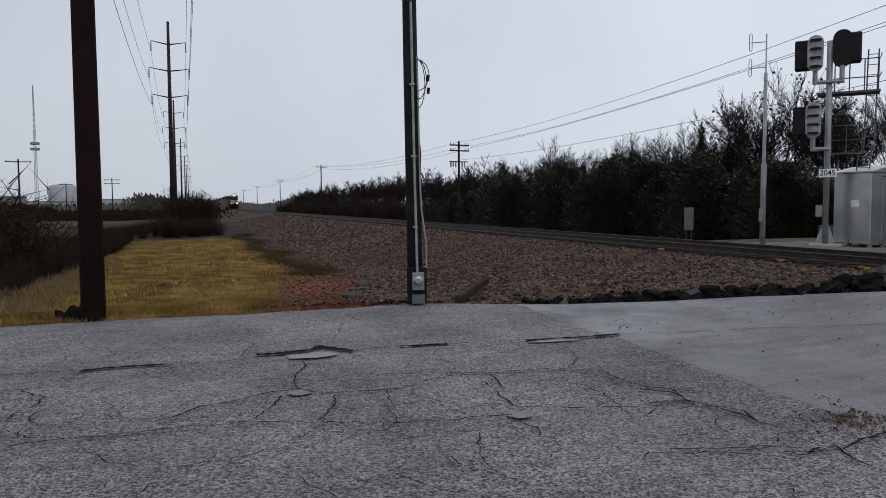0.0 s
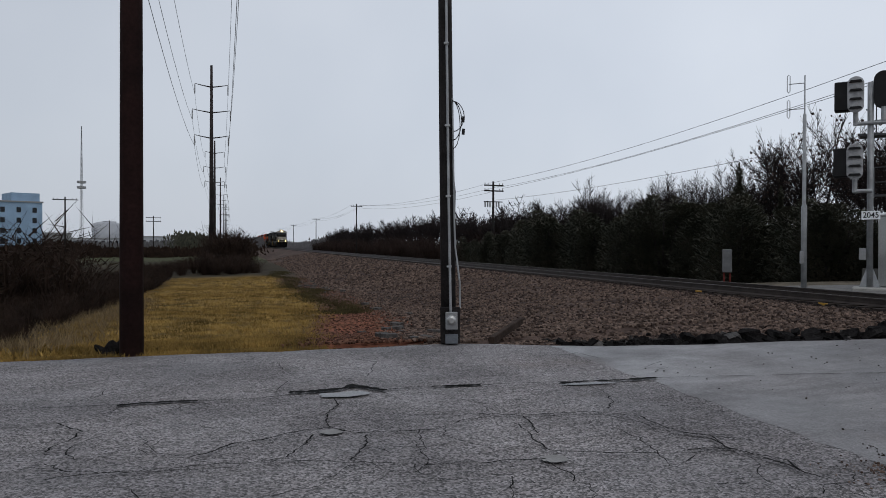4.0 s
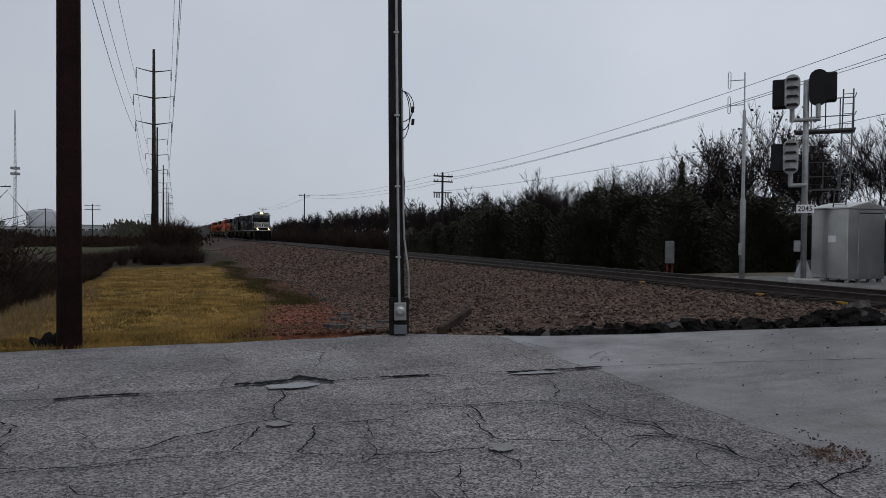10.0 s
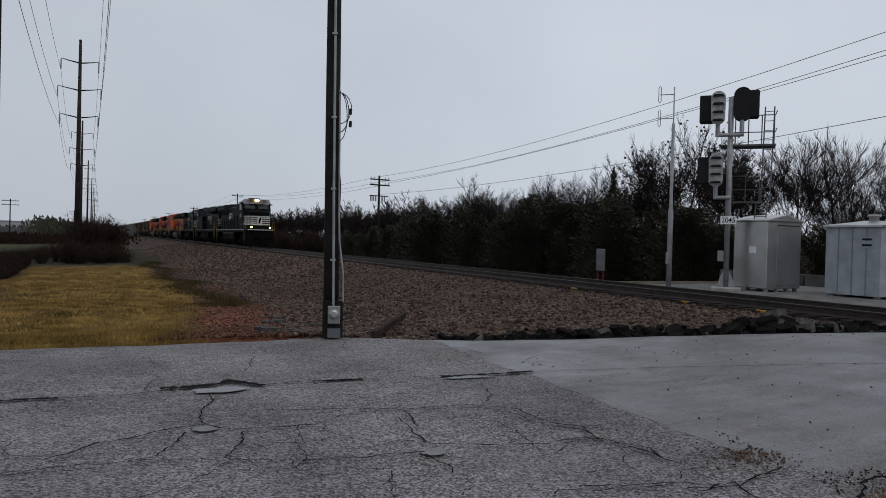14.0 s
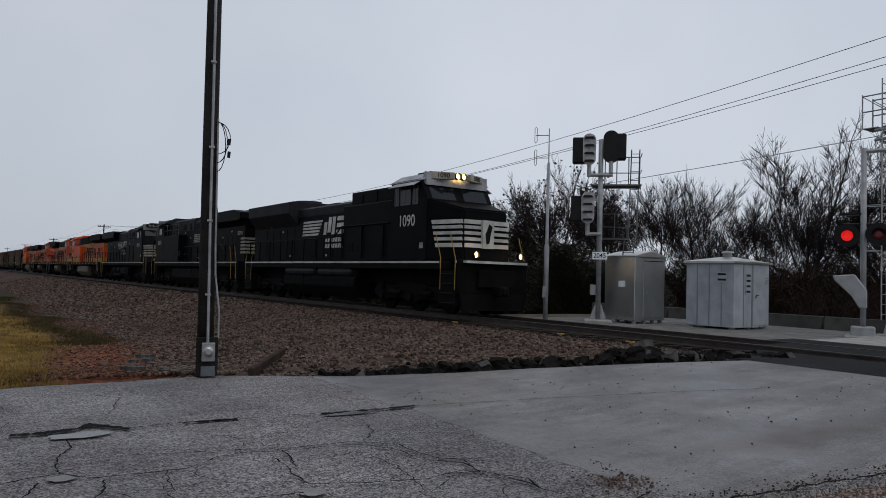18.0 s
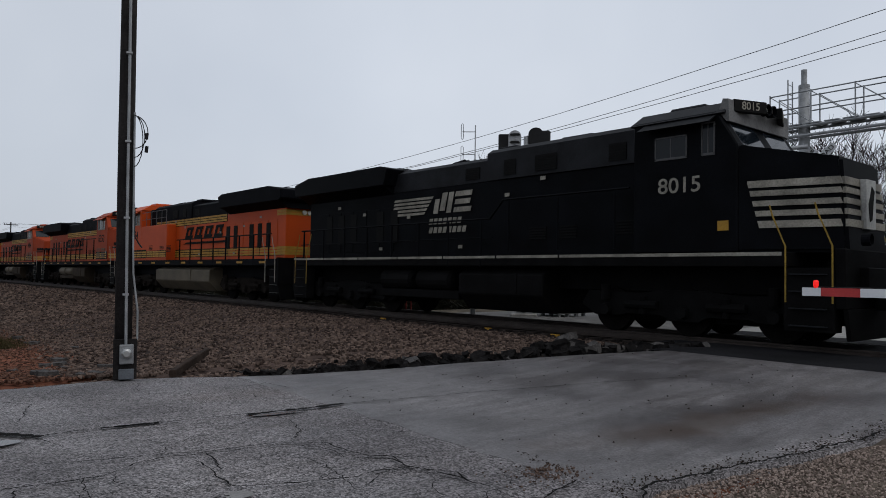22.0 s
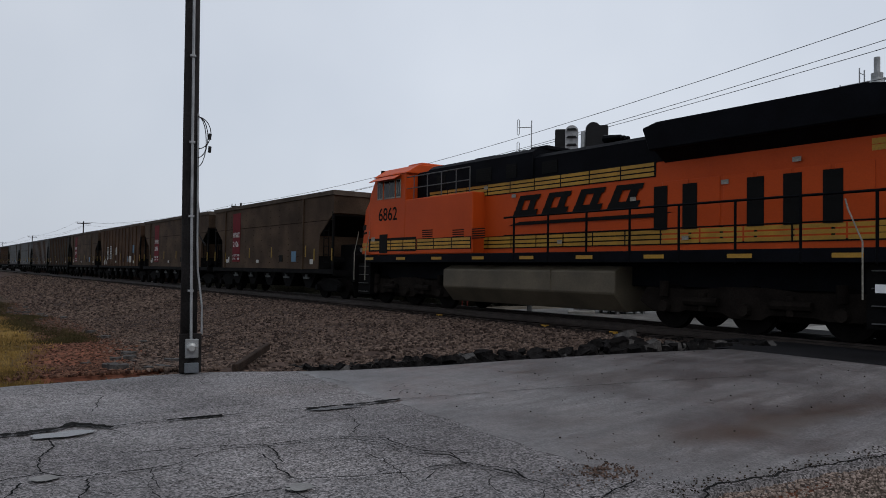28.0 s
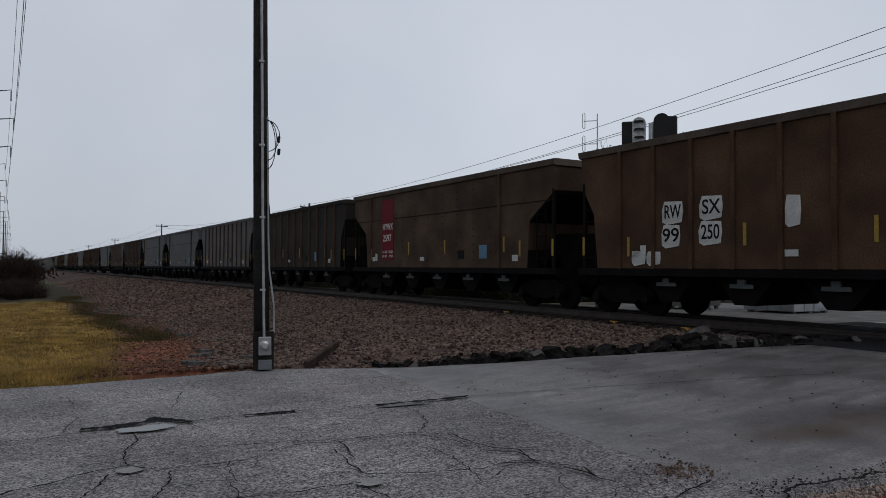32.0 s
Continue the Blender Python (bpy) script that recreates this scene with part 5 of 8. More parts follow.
for i, (kind, scheme, number, turn, label) in enumerate(units):
    train.append((locomotive(kind, scheme, number, i == 0, label, (0.75 if i == 6 else 1.0) if turn else 0.0), LOCO * (i + 0.5) + SLACK[i], turn))

base_cars = {
    "red1": hopper("plain", P_BROWN, "brown riveted coal hopper car with a maroon panel", ("red", "2106")),
    "red2": hopper("plain", P_BROWN, "brown riveted coal hopper car with a maroon panel", ("red", "2696")),
    "patch": hopper("ribbed", P_BROWN2, "rust-brown ribbed coal hopper car with white patches", ("patch",)),
    "red3": hopper("plain", P_BROWN, "dull brown coal hopper car with a maroon panel", ("red", "2597")),
    "dark": hopper("ribbed", P_DARKCAR, "dark ribbed coal hopper car"),
    "light": hopper("ribbed", P_GREYCAR, "pale grey ribbed aluminium coal hopper car"),
    "grey": hopper("plain", P_GREYCAR, "plain grey metal coal hopper car"),
}
order = ["red1", "red2", "patch", "red3", "dark", "light", "grey", "grey", "dark", "light", "grey", "dark", "dark", "grey", "light", "dark", "grey", "dark", "dark", "grey", "light",
         "dark", "grey", "dark", "light", "dark", "grey", "dark", "dark", "grey", "dark", "light", "dark", "grey", "dark", "dark"]
used = set()
for i, key in enumerate(order):
    ob = base_cars[key]
    if key in used:
        ob = copy_thing(ob, at(RAIL_U, 0, RAIL_Z, -90))
    used.add(key)
    train.append((ob, LOCO * 7 + CAR * (i + 0.5) + 0.2, 0))

# ---- lineside things ----
def plan_of(x, y):
    return x * UX + y * UY, -x * UY + y * UX


# utility pole with the electricity meter
pole = empty("utility_pole", pose(-0.485, 12.52, -0.1, 0, -0.85, 2), "dark wooden utility pole with an electricity meter", "utility pole")
bm = bmesh.new()
tube(bm, [(0, 0, -0.3), (0, 0, 4), (0.02, 0, 9), (0.03, 0, 13)], [0.132, 0.122, 0.108, 0.098], 18)
part("shaft", bm, M_POLE, pole, smooth=True)
bm = bmesh.new()
box(bm, -0.14, 0.20, -0.19, -0.12, 0.1, 0.72, 0.008)
part("backboard", bm, M_POLE, pole)
bm = bmesh.new()
box(bm, -0.05, 0.155, -0.28, -0.19, 0.34, 0.64, 0.012)
meter = part("meter_box", bm, M_GREY, pole, "grey metal meter socket box")
bm = bmesh.new()
tube(bm, [(0.052, -0.28, 0.51), (0.052, -0.30, 0.51)], [0.095, 0.09], 20)
part("meter_ring", bm, M_GALV, meter)
bm = bmesh.new()
tube(bm, [(0.052, -0.30, 0.51), (0.052, -0.36, 0.51), (0.052, -0.385, 0.51)], [0.078, 0.075, 0.045], 20)
part("meter_glass", bm, M_ALU, meter)
bm = bmesh.new()
box(bm, -0.06, 0.16, -0.27, -0.19, 0.10, 0.26, 0.01)
part("lower_box", bm, shader("slate_grey_box", (0.09, 0.10, 0.115), 0.6, 0.1, 4, 0.2, 40, 0.05), pole, "small slate grey junction box")
bm = bmesh.new()
tube(bm, [(0.04, -0.22, 0.64), (0.03, -0.2, 2.5), (0.03, -0.185, 6), (0.04, -0.17, 12.5)], 0.022, 8)
part("conduit", bm, M_GALV, pole, "pale metal conduit")
bm = bmesh.new()
tube(bm, [(0.20, -0.12, 0.70), (0.20, -0.12, 1.15), (0.13, -0.12, 1.75), (0.12, -0.11, 2.2), (0.115, -0.1, 4.3)], 0.016, 8)
part("conduit", bm, M_GALV, pole)
for z in (1.4, 2.6, 3.8, 5.2, 6.6):
    bm = bmesh.new()
    box(bm, -0.02, 0.07, -0.235, -0.15, z, z + 0.03)
    part("clamp", bm, M_GALV, pole)
for k, (rr, zz) in enumerate(((0.22, 4.1), (0.17, 3.9), (0.14, 4.0))):
    bm = bmesh.new()
    tube(bm, [(0.11 + rr * math.sin(a) * 0.92, -0.1 - 0.03 * k, 4.25 - (0.35 + 0.1 * k) * (1 - math.cos(a)) * 0.75) for a in [math.pi * i / 10 for i in range(11)]], 0.008, 5)
    part("cable_loop", bm, M_BLACKM, pole)
for z in (3.93, 3.72):
    bm = bmesh.new()
    tube(bm, [(0.29, -0.12, z - 0.05), (0.30, -0.12, z + 0.05)], 0.026, 8)
    part("cable_splice", bm, M_BLACKM, pole)
bm = bmesh.new()
tube(bm, [(0.12, -0.08, 2.9), (0.14, -0.1, 2.7), (0.13, -0.1, 2.35), (0.2, -0.1, 2.22), (0.25, -0.1, 2.15)], 0.012, 5)
part("loose_cable", bm, M_BLACKM, pole)


# steel transmission poles with three upswept pairs of arms
M_TOWERFAR = shader("weathered_grey_pole", (0.030, 0.025, 0.025), 0.85, 0, 1.5, 0.35, 20, 0.3, spec=0.1)


def transmission_pole(x, y, z, height, r, label):
    e = empty("transmission_pole", pose(x, y, z, 0, 0, TURN), label, "transmission pole", "transmission line")
    bm = bmesh.new()
    tube(bm, [(0, 0, -1), (0, 0, height * 0.5), (0, 0, height)], [r, r * 0.8, r * 0.5], 14)
    part("shaft", bm, M_TOWER if r < 0.2 else M_TOWERFAR, e, smooth=True)
    for k in range(3):
        for side in (-1, 1):
            w = (1.95, 2.25, 2.0)[k]
            zz = height - 2.55 - 3.15 * k
            ob = piece("arm", "%d" % k, lambda b, w=w: tube(b, [(0, 0, -0.15), (w * 0.6, 0, 0.05), (w, 0, 0.22)], [0.09, 0.06, 0.04], 6), M_TOWERFAR, e, (0, 0, zz), 0 if side > 0 else 180)
            piece("insulator", "i", lambda b: tube(b, [(0, 0, 0), (0, 0, -0.2), (0, 0, -1.2), (0, 0, -1.3)], [0.02, 0.07, 0.07, 0.02], 6), M_GREY, ob, ((1.95, 2.25, 2.0)[k], 0, 0.2))
    return e


towers = [(-5.39, 11.05, -0.1), (-32.86, 88.1, -1.2), (-56, 152, -1.3), (-85, 236, -1.4), (-113, 318, -1.4), (-142, 402, -1.4), (-171, 487, -1.4)]
for i, (x, y, z) in enumerate(towers):
    transmission_pole(x, y, z, 24.9, 0.182 if i == 0 else 0.3, "tall weathered brown transmission pole with three pairs of arms" if i else "thick rust-brown transmission pole at the road edge")


def span(bm, a, b, sag, r, n=14):
    a, b = Vector(a), Vector(b)
    tube(bm, [a.lerp(b, k / n) - Vector((0, 0, sag * 4 * (k / n) * (1 - k / n))) for k in range(n + 1)], r, 4)


line = empty("transmission_wires", pose(0, 0, 0), "thin conductors strung between the transmission poles", "wires")
behind = (22.5, -66, 0)
chain = [behind] + towers
for k in range(3):
    for side in (-1, 1):
        w = (1.95, 2.25, 2.0)[k] * side
        for a, b in zip(chain, chain[1:]):
            bm = bmesh.new()
            z = 24.9 - 2.55 - 3.15 * k - 1.1
            span(bm, (a[0] + w * UX, a[1] + w * UY, a[2] + z), (b[0] + w * UX, b[1] + w * UY, b[2] + z), 1.6, 0.016)
            part("conductor", bm, M_WIRE, line)


# wooden poles of the pole line beyond the tracks
def line_pole(x, y, z, height, arms, label, group, wide=2.4, gap=0.95):
    e = empty("utility_pole", pose(x, y, z, 0, 0, TURN + 8), label, "utility pole", group)
    bm = bmesh.new()
    tube(bm, [(0, 0, -0.5), (0, 0, height)], [0.16, 0.11], 10)
    part("shaft", bm, M_POLE, e, smooth=True)
    for k in range(arms):
        zz = height - 0.45 - gap * k
        piece("crossarm", "%.1f" % wide, lambda b: box(b, -wide / 2, wide / 2, -0.06, 0.06, -0.07, 0.07, 0.01), M_POLE, e, (0, -0.15, zz))
        for q in (-0.46, -0.3, 0.3, 0.46):
            piece("insulator", "p", lambda b: tube(b, [(0, 0, 0), (0, 0, 0.1), (0, 0, 0.2)], [0.03, 0.06, 0.035], 6), M_GREY, e, (q * wide, -0.15, zz + 0.07))
    return e


line_pole(1.76, 80, -0.5, 9.1, 2, "dark utility pole with crossarms and equipment", "pole line beyond the tracks", 2.4, 0.6)
equip = empty("pole_equipment", pose(1.76, 79.8, 5.75, 0, 0, TURN + 8), "row of grey cutouts hung on the pole", "equipment")
for q in (-1.0, -0.7, -0.4, 0.4, 0.7):
    piece("cutout", "c", lambda b: tube(b, [(0, 0, 0), (0, 0, 0.55)], 0.09, 8), M_GREY, equip, (q, 0, 0))
piece("rack", "c", lambda b: box(b, -1.15, 1.15, -0.05, 0.05, 0.55, 0.65), M_POLE, equip, (0, 0, 0))
far_line = [(-25.5, 152, 11.05), (-53, 236, 11), (-80, 312, 11), (-108, 392, 11), (-135, 470, 11)]
for x, y, h in far_line:
    line_pole(x, y, -1.0, h, 1, "distant wooden utility pole with one crossarm", "pole line beyond the tracks")
line_pole(28.2, 5, 0, 12.9, 2, "wooden utility pole beside the crossing", "pole line beyond the tracks", 3.0, 1.0)
wires = empty("overhead_wires", pose(0, 0, 0), "overhead wires of the pole line beyond the tracks", "wires")
pts = [(1.76, 80, 8.2), (-25.5, 152, 9.9), (-53, 236, 10), (-80, 312, 10), (-108, 392, 10)]
for a, b in zip(pts, pts[1:]):
    for w, dz in ((-1.1, 0.0), (1.1, 0.0), (0.4, -0.6)):
        bm = bmesh.new()
        span(bm, (a[0] + w, a[1] + w * 0.4, a[2] + dz), (b[0] + w, b[1] + w * 0.4, b[2] + dz), 0.9, 0.014)
        part("wire", bm, M_WIRE, wires)
# the long span to the pole beside the crossing: (offset, height at each end, sag)
for w, z0, z1, sag in ((-0.4, 8.4, 12.8, 1.48), (0.4, 7.95, 12.25, 1.37), (1.0, 7.85, 11.88, 1.02), (0.2, 6.55, 8.5, 0.98)):
    bm = bmesh.new()
    span(bm, (1.76 + w, 80 + w * 0.4, z0), (28.2 + w, 5 + w * 0.4, z1), sag, 0.014)
    part("wire", bm, M_WIRE, wires)
for x, y, h, n in ((-66, 113, 10.6, 1), (-106, 204, 9.8, 1), (-83, 182, 10.2, 2), (-113, 300, 11, 1)):
    line_pole(x, y, -1.5, h, n, "distant wooden utility pole beyond the scrub", "distant poles", 3.6)

# signal mast
sm = empty("signal_mast", pose(11.65, 22.05, 0.3, 0, 0, -27.85), "grey railway signal mast with three signal heads", "railway signal")
bm = bmesh.new()
tube(bm, [(0, 0, 0.15), (0, 0, 6.22)], 0.085, 14)
part("mast", bm, M_GALV, sm, smooth=True)
bm = bmesh.new()
box(bm, -0.45, 0.45, -0.45, 0.45, -0.35, 0.14, 0.03)
part("foundation", bm, M_CONCRETE, sm)
for ax in (-1, 1):
    bm = bmesh.new()
    prism(bm, [(ax * 0.05, 0.14), (ax * 0.28, 0.14), (ax * 0.07, 0.75)], "y", -0.02, 0.02)
    part("gusset", bm, M_GALV, sm)


def oval(bm, cx, cz, w, h, y0, y1, n=22):
    outline = []
    for i in range(n):
        a = 2 * math.pi * i / n
        x, z = math.cos(a) * w / 2, math.sin(a) * w / 2
        outline.append((cx + x, cz + z + (h - w) / 2 * (1 if z >= 0 else -1)))
    prism(bm, outline, "y", y0, y1)


M_HEADGREY = shader("weathered_signal_grey", (0.30, 0.305, 0.315), 0.6, 0.1, 6, 0.3, 40, 0.05)


def signal_head(cx, cz, light):
    bm = bmesh.new()
    if light:
        oval(bm, cx, cz, 0.44, 1.07, -0.30, -0.25)
        ob = part("signal_head", bm, M_HEADGREY, sm, "grey oval signal head with hooded lamps")
        for k in range(4):
            b2 = bmesh.new()
            prism(b2, [(cx - 0.17, cz + 0.36 - 0.26 * k), (cx + 0.17, cz + 0.36 - 0.26 * k), (cx + 0.13, cz + 0.42 - 0.26 * k), (cx - 0.13, cz + 0.42 - 0.26 * k)], "y", -0.37, -0.30)
            part("hood", b2, M_BLACKM, ob)
        b2 = bmesh.new()
        box(b2, cx - 0.56, cx - 0.12, -0.25, 0.15, cz - 0.45, cz + 0.42, 0.03)
        part("housing", b2, M_BLACKM, ob)
    else:
        oval(bm, cx, cz, 0.52, 1.11, -0.12, -0.08)
        ob = part("signal_head", bm, M_BLACKM, sm, "black oval signal background")
        b2 = bmesh.new()
        box(b2, cx - 0.05, cx + 0.50, -0.08, 0.3, cz - 0.42, cz + 0.46, 0.04)
        part("housing", b2, M_BLACKM, ob)
    b2 = bmesh.new()
    tube(b2, [(cx, -0.1, cz - 0.9), (cx, -0.1, cz - 0.5)], 0.07, 8)
    part("post", b2, M_GALV, ob)


signal_head(-0.385, 5.85, True)
signal_head(0.33, 5.96, False)
signal_head(-0.40, 3.87, True)
for x0, x1, z in ((-0.45, 0.40, 5.0), (-0.45, 0.05, 3.0)):
    bm = bmesh.new()
    tube(bm, [(x0, -0.1, z), (x1, -0.1, z)], 0.06, 8)
    part("bracket", bm, M_GALV, sm)
bm = bmesh.new()
box(bm, -0.3, 1.35, 0.1, 0.8, 4.68, 4.71)
box(bm, -0.3, 1.35, 0.08, 0.12, 4.655, 4.715)
box(bm, -0.3, 1.35, 0.78, 0.82, 4.655, 4.715)
part("platform", bm, M_DARKGALV, sm)
bm = bmesh.new()
for x in (0.15, 0.55, 0.95, 1.32):
    tube(bm, [(x, 0.8, 4.7), (x, 0.8, 5.75)], 0.018, 6)
for z in (5.2, 5.75):
    tube(bm, [(0.1, 0.8, z), (1.35, 0.8, z), (1.35, 0.1, z)], 0.018, 6)
part("guard_rail", bm, M_DARKGALV, sm)


def ladder_mesh(x0, x1, z0, z1, y, lean=0.0):
    bm = bmesh.new()
    for x in (x0, x1):
        tube(bm, [(x, y, z0), (x + lean, y, z1)], 0.02, 6)
    n = int((z1 - z0) / 0.3)
    for k in range(n):
        f = (k + 0.5) / n
        tube(bm, [(x0 + lean * f, y, z0 + (z1 - z0) * f), (x1 + lean * f, y, z0 + (z1 - z0) * f)], 0.012, 5)
    return bm


part("ladder", ladder_mesh(0.95, 1.22, 2.9, 5.9, 0.15, 0.06), M_DARKGALV, sm)
part("ladder", ladder_mesh(0.62, 0.95, 0.0, 2.9, 0.05, 0.2), M_DARKGALV, sm)
bm = bmesh.new()
box(bm, -0.1, 0.95, 0.0, 0.6, 2.86, 2.89)
for x in (0.1, 0.5, 0.92):
    tube(bm, [(x, 0.6, 2.87), (x, 0.6, 3.75)], 0.016, 6)
for z in (3.3, 3.75):
    tube(bm, [(0.05, 0.6, z), (0.92, 0.6, z), (0.92, 0.05, z)], 0.016, 6)
part("lower_platform", bm, M_DARKGALV, sm)
bm = bmesh.new()
box(bm, -0.22, 0.26, -0.13, -0.11, 2.15, 2.40, 0.004)
plate = part("number_plate", bm, M_WHITE, sm, "white plate with black figures")
lettering("figures", "2045", 0.17, M_BLACKM, plate, pose(0.02, -0.135, 2.275), "", 0.40)
bm = bmesh.new()
box(bm, -0.28, -0.09, -0.08, 0.08, 0.95, 1.3, 0.015)
part("junction_box", bm, M_GREY, sm)

# antenna mast
am = empty("antenna_mast", pose(10.27, 23.26, 0.2, 0, 0, -24.2), "slender grey mast with two folded dipole antennas", "antenna")
bm = bmesh.new()
tube(bm, [(0, 0, -0.2), (0, 0, 2.7), (0, 0, 2.75), (0, 0, 5.6), (0, 0, 5.62), (0, 0, 6.82)], [0.085, 0.085, 0.055, 0.05, 0.022, 0.02], 10)
part("mast", bm, M_GALV, am, smooth=True)
bm = bmesh.new()
box(bm, -0.14, 0.14, -0.14, 0.14, 0.0, 0.12, 0.02)
part("base_plate", bm, M_GALV, am)
bm = bmesh.new()
box(bm, -0.12, 0.0, -0.14, -0.06, 0.9, 1.3, 0.01)
part("junction_box", bm, M_GREY, am)
for z in (6.58, 5.78):
    bm = bmesh.new()
    tube(bm, [(0, 0, z), (-0.46, 0, z)], 0.015, 6)
    loop = [(-0.46, 0, z - 0.28), (-0.50, 0, z - 0.22), (-0.50, 0, z + 0.25), (-0.46, 0, z + 0.3), (-0.42, 0, z + 0.25), (-0.42, 0, z - 0.22), (-0.46, 0, z - 0.28)]
    tube(bm, loop, 0.012, 6)
    part("dipole", bm, M_GALV, am)

# relay case on posts
M_CASE = shader("weathered_grey_case", (0.11, 0.112, 0.115), 0.65, 0.1, 3, 0.25, 30, 0.05)
rb = empty("relay_case", pose(9.4, 27.7, -0.2, 0, 0, -18), "small grey relay case on red posts", "relay case")
bm = bmesh.new()
box(bm, -0.17, 0.17, -0.12, 0.12, 0.85, 1.72, 0.02)
part("case", bm, M_CASE, rb)
for x in (-0.1, 0.1):
    bm = bmesh.new()
    tube(bm, [(x, 0, -0.2), (x, 0, 0.86)], 0.03, 8)
    part("post", bm, shader("faded_red_paint", (0.15, 0.03, 0.025), 0.7, 0, 3, 0.2, 40, 0.05, spec=0.1), rb)

# aluminium equipment cabinet and white equipment hut
cab_u, cab_s = 19.5, 16.45
cabinet = empty("equipment_cabinet", at(cab_u, cab_s, 0.36), "brushed aluminium railway equipment cabinet with a sloped lid", "equipment cabinet")
bm = bmesh.new()
box(bm, -0.76, 0.76, -0.65, 0.65, 0.1, 2.2, 0.015)
part("body", bm, M_ALU, cabinet)
bm = bmesh.new()
prism(bm, [(-0.82, 2.2), (0.82, 2.2), (0.82, 2.24), (0, 2.42), (-0.82, 2.24)], "y", -0.72, 0.72, 0.008)
part("lid", bm, M_ALU, cabinet)
bm = bmesh.new()
box(bm, -0.35, 0.62, -0.675, -0.65, 0.2, 2.12, 0.006)
door = part("door", bm, M_ALU, cabinet)
bm = bmesh.new()
box(bm, -0.25, -0.19, -0.71, -0.675, 1.0, 1.16, 0.008)
part("latch", bm, M_GREY, door)
bm = bmesh.new()
box(bm, -0.35, 0.62, -0.685, -0.675, 2.06, 2.09)
part("hinge", bm, M_BLACKM, door)
for x in (-0.65, -0.2, 0.25, 0.65):
    for y in (-0.55, 0.55):
        bm = bmesh.new()
        box(bm, x - 0.05, x + 0.05, y - 0.05, y + 0.05, -0.15, 0.1)
        part("foot", bm, M_GREY, cabinet)
bm = bmesh.new()
box(bm, -0.785, -0.765, -0.25, 0.02, 1.2, 1.4)
part("notice", bm, M_WHITE, cabinet)

hut = empty("equipment_hut", at(20.75, 13.75, 0.34), "pale blue-grey metal railway equipment hut with warning notices", "equipment hut")
bm = bmesh.new()
box(bm, -0.95, 0.95, -0.85, 0.85, 0.08, 2.05, 0.012)
part("body", bm, M_HUT, hut)
bm = bmesh.new()
lo = [bm.verts.new(p) for p in ((-1.02, -0.92, 2.05), (1.02, -0.92, 2.05), (1.02, 0.92, 2.05), (-1.02, 0.92, 2.05))]
l2 = [bm.verts.new((v.co.x, v.co.y, 2.11)) for v in lo]
hi = [bm.verts.new(p) for p in ((-0.15, -0.15, 2.27), (0.15, -0.15, 2.27), (0.15, 0.15, 2.27), (-0.15, 0.15, 2.27))]
for i in range(4):
    j = (i + 1) % 4
    bm.faces.new((lo[i], lo[j], l2[j], l2[i]))
    bm.faces.new((l2[i], l2[j], hi[j], hi[i]))
bm.faces.new(hi)
bm.faces.new(lo[::-1])
part("roof", bm, M_ALU, hut)
bm = bmesh.new()
tube(bm, [(0, 0, 2.22), (0, 0, 2.40), (0, 0, 2.41), (0, 0, 2.46)], [0.13, 0.13, 0.2, 0.12], 14)
part("roof_vent", bm, M_GREY, hut)
for k in range(3):
    for (x, y, rz) in ((-0.957, -0.43 + 0.43 * k, 90), (-0.45 + 0.45 * k, -0.857, 0)):
        piece("panel_seam", "hut", lambda b: box(b, -0.012, 0.012, -0.01, 0.01, 0.1, 2.04), M_GREY, hut, (x, y, 0), rz)
bm = bmesh.new()
box(bm, 0.04, 0.9, -0.875, -0.85, 0.15, 2.0, 0.006)
door = part("door", bm, M_HUT, hut)
bm = bmesh.new()
tube(bm, [(0.14, -0.90, 1.0), (0.14, -0.92, 1.08), (0.26, -0.92, 1.08)], 0.016, 6)
part("handle", bm, M_BLACKM, door)
for k in range(4):
    bm = bmesh.new()
    box(bm, 0.7, 0.88, -0.882, -0.874, 1.45 + 0.05 * k, 1.475 + 0.05 * k)
    part("louvre", bm, M_GREY, door)
for (x, y, z, w, h, rows_n, rz) in ((-0.965, -0.45, 1.45, 0.36, 0.33, 2, 90), (-0.22, -0.868, 1.1, 0.26, 0.66, 4, 0)):
    bm = bmesh.new()
    box(bm, -w / 2, w / 2, -0.005, 0.005, 0, h)
    sign = part("warning_notice", bm, M_HUT, hut)
    sign.location, sign.rotation_euler = (x, y, z), (0, 0, radians(-rz))
    for k in range(rows_n):
        bm = bmesh.new()
        zz = h * (k + 0.35) / rows_n
        box(bm, -w * 0.4, w * 0.4, -0.008, -0.004, zz, zz + h / rows_n * 0.38)
        part("text_bar", bm, M_BLACKM, sign)
for x in (-0.8, 0.0, 0.8):
    for y in (-0.7, 0.7):
        bm = bmesh.new()
        box(bm, x - 0.07, x + 0.07, y - 0.07, y + 0.07, -0.15, 0.09)
        part("foot", bm, M_CONCRETE, hut)

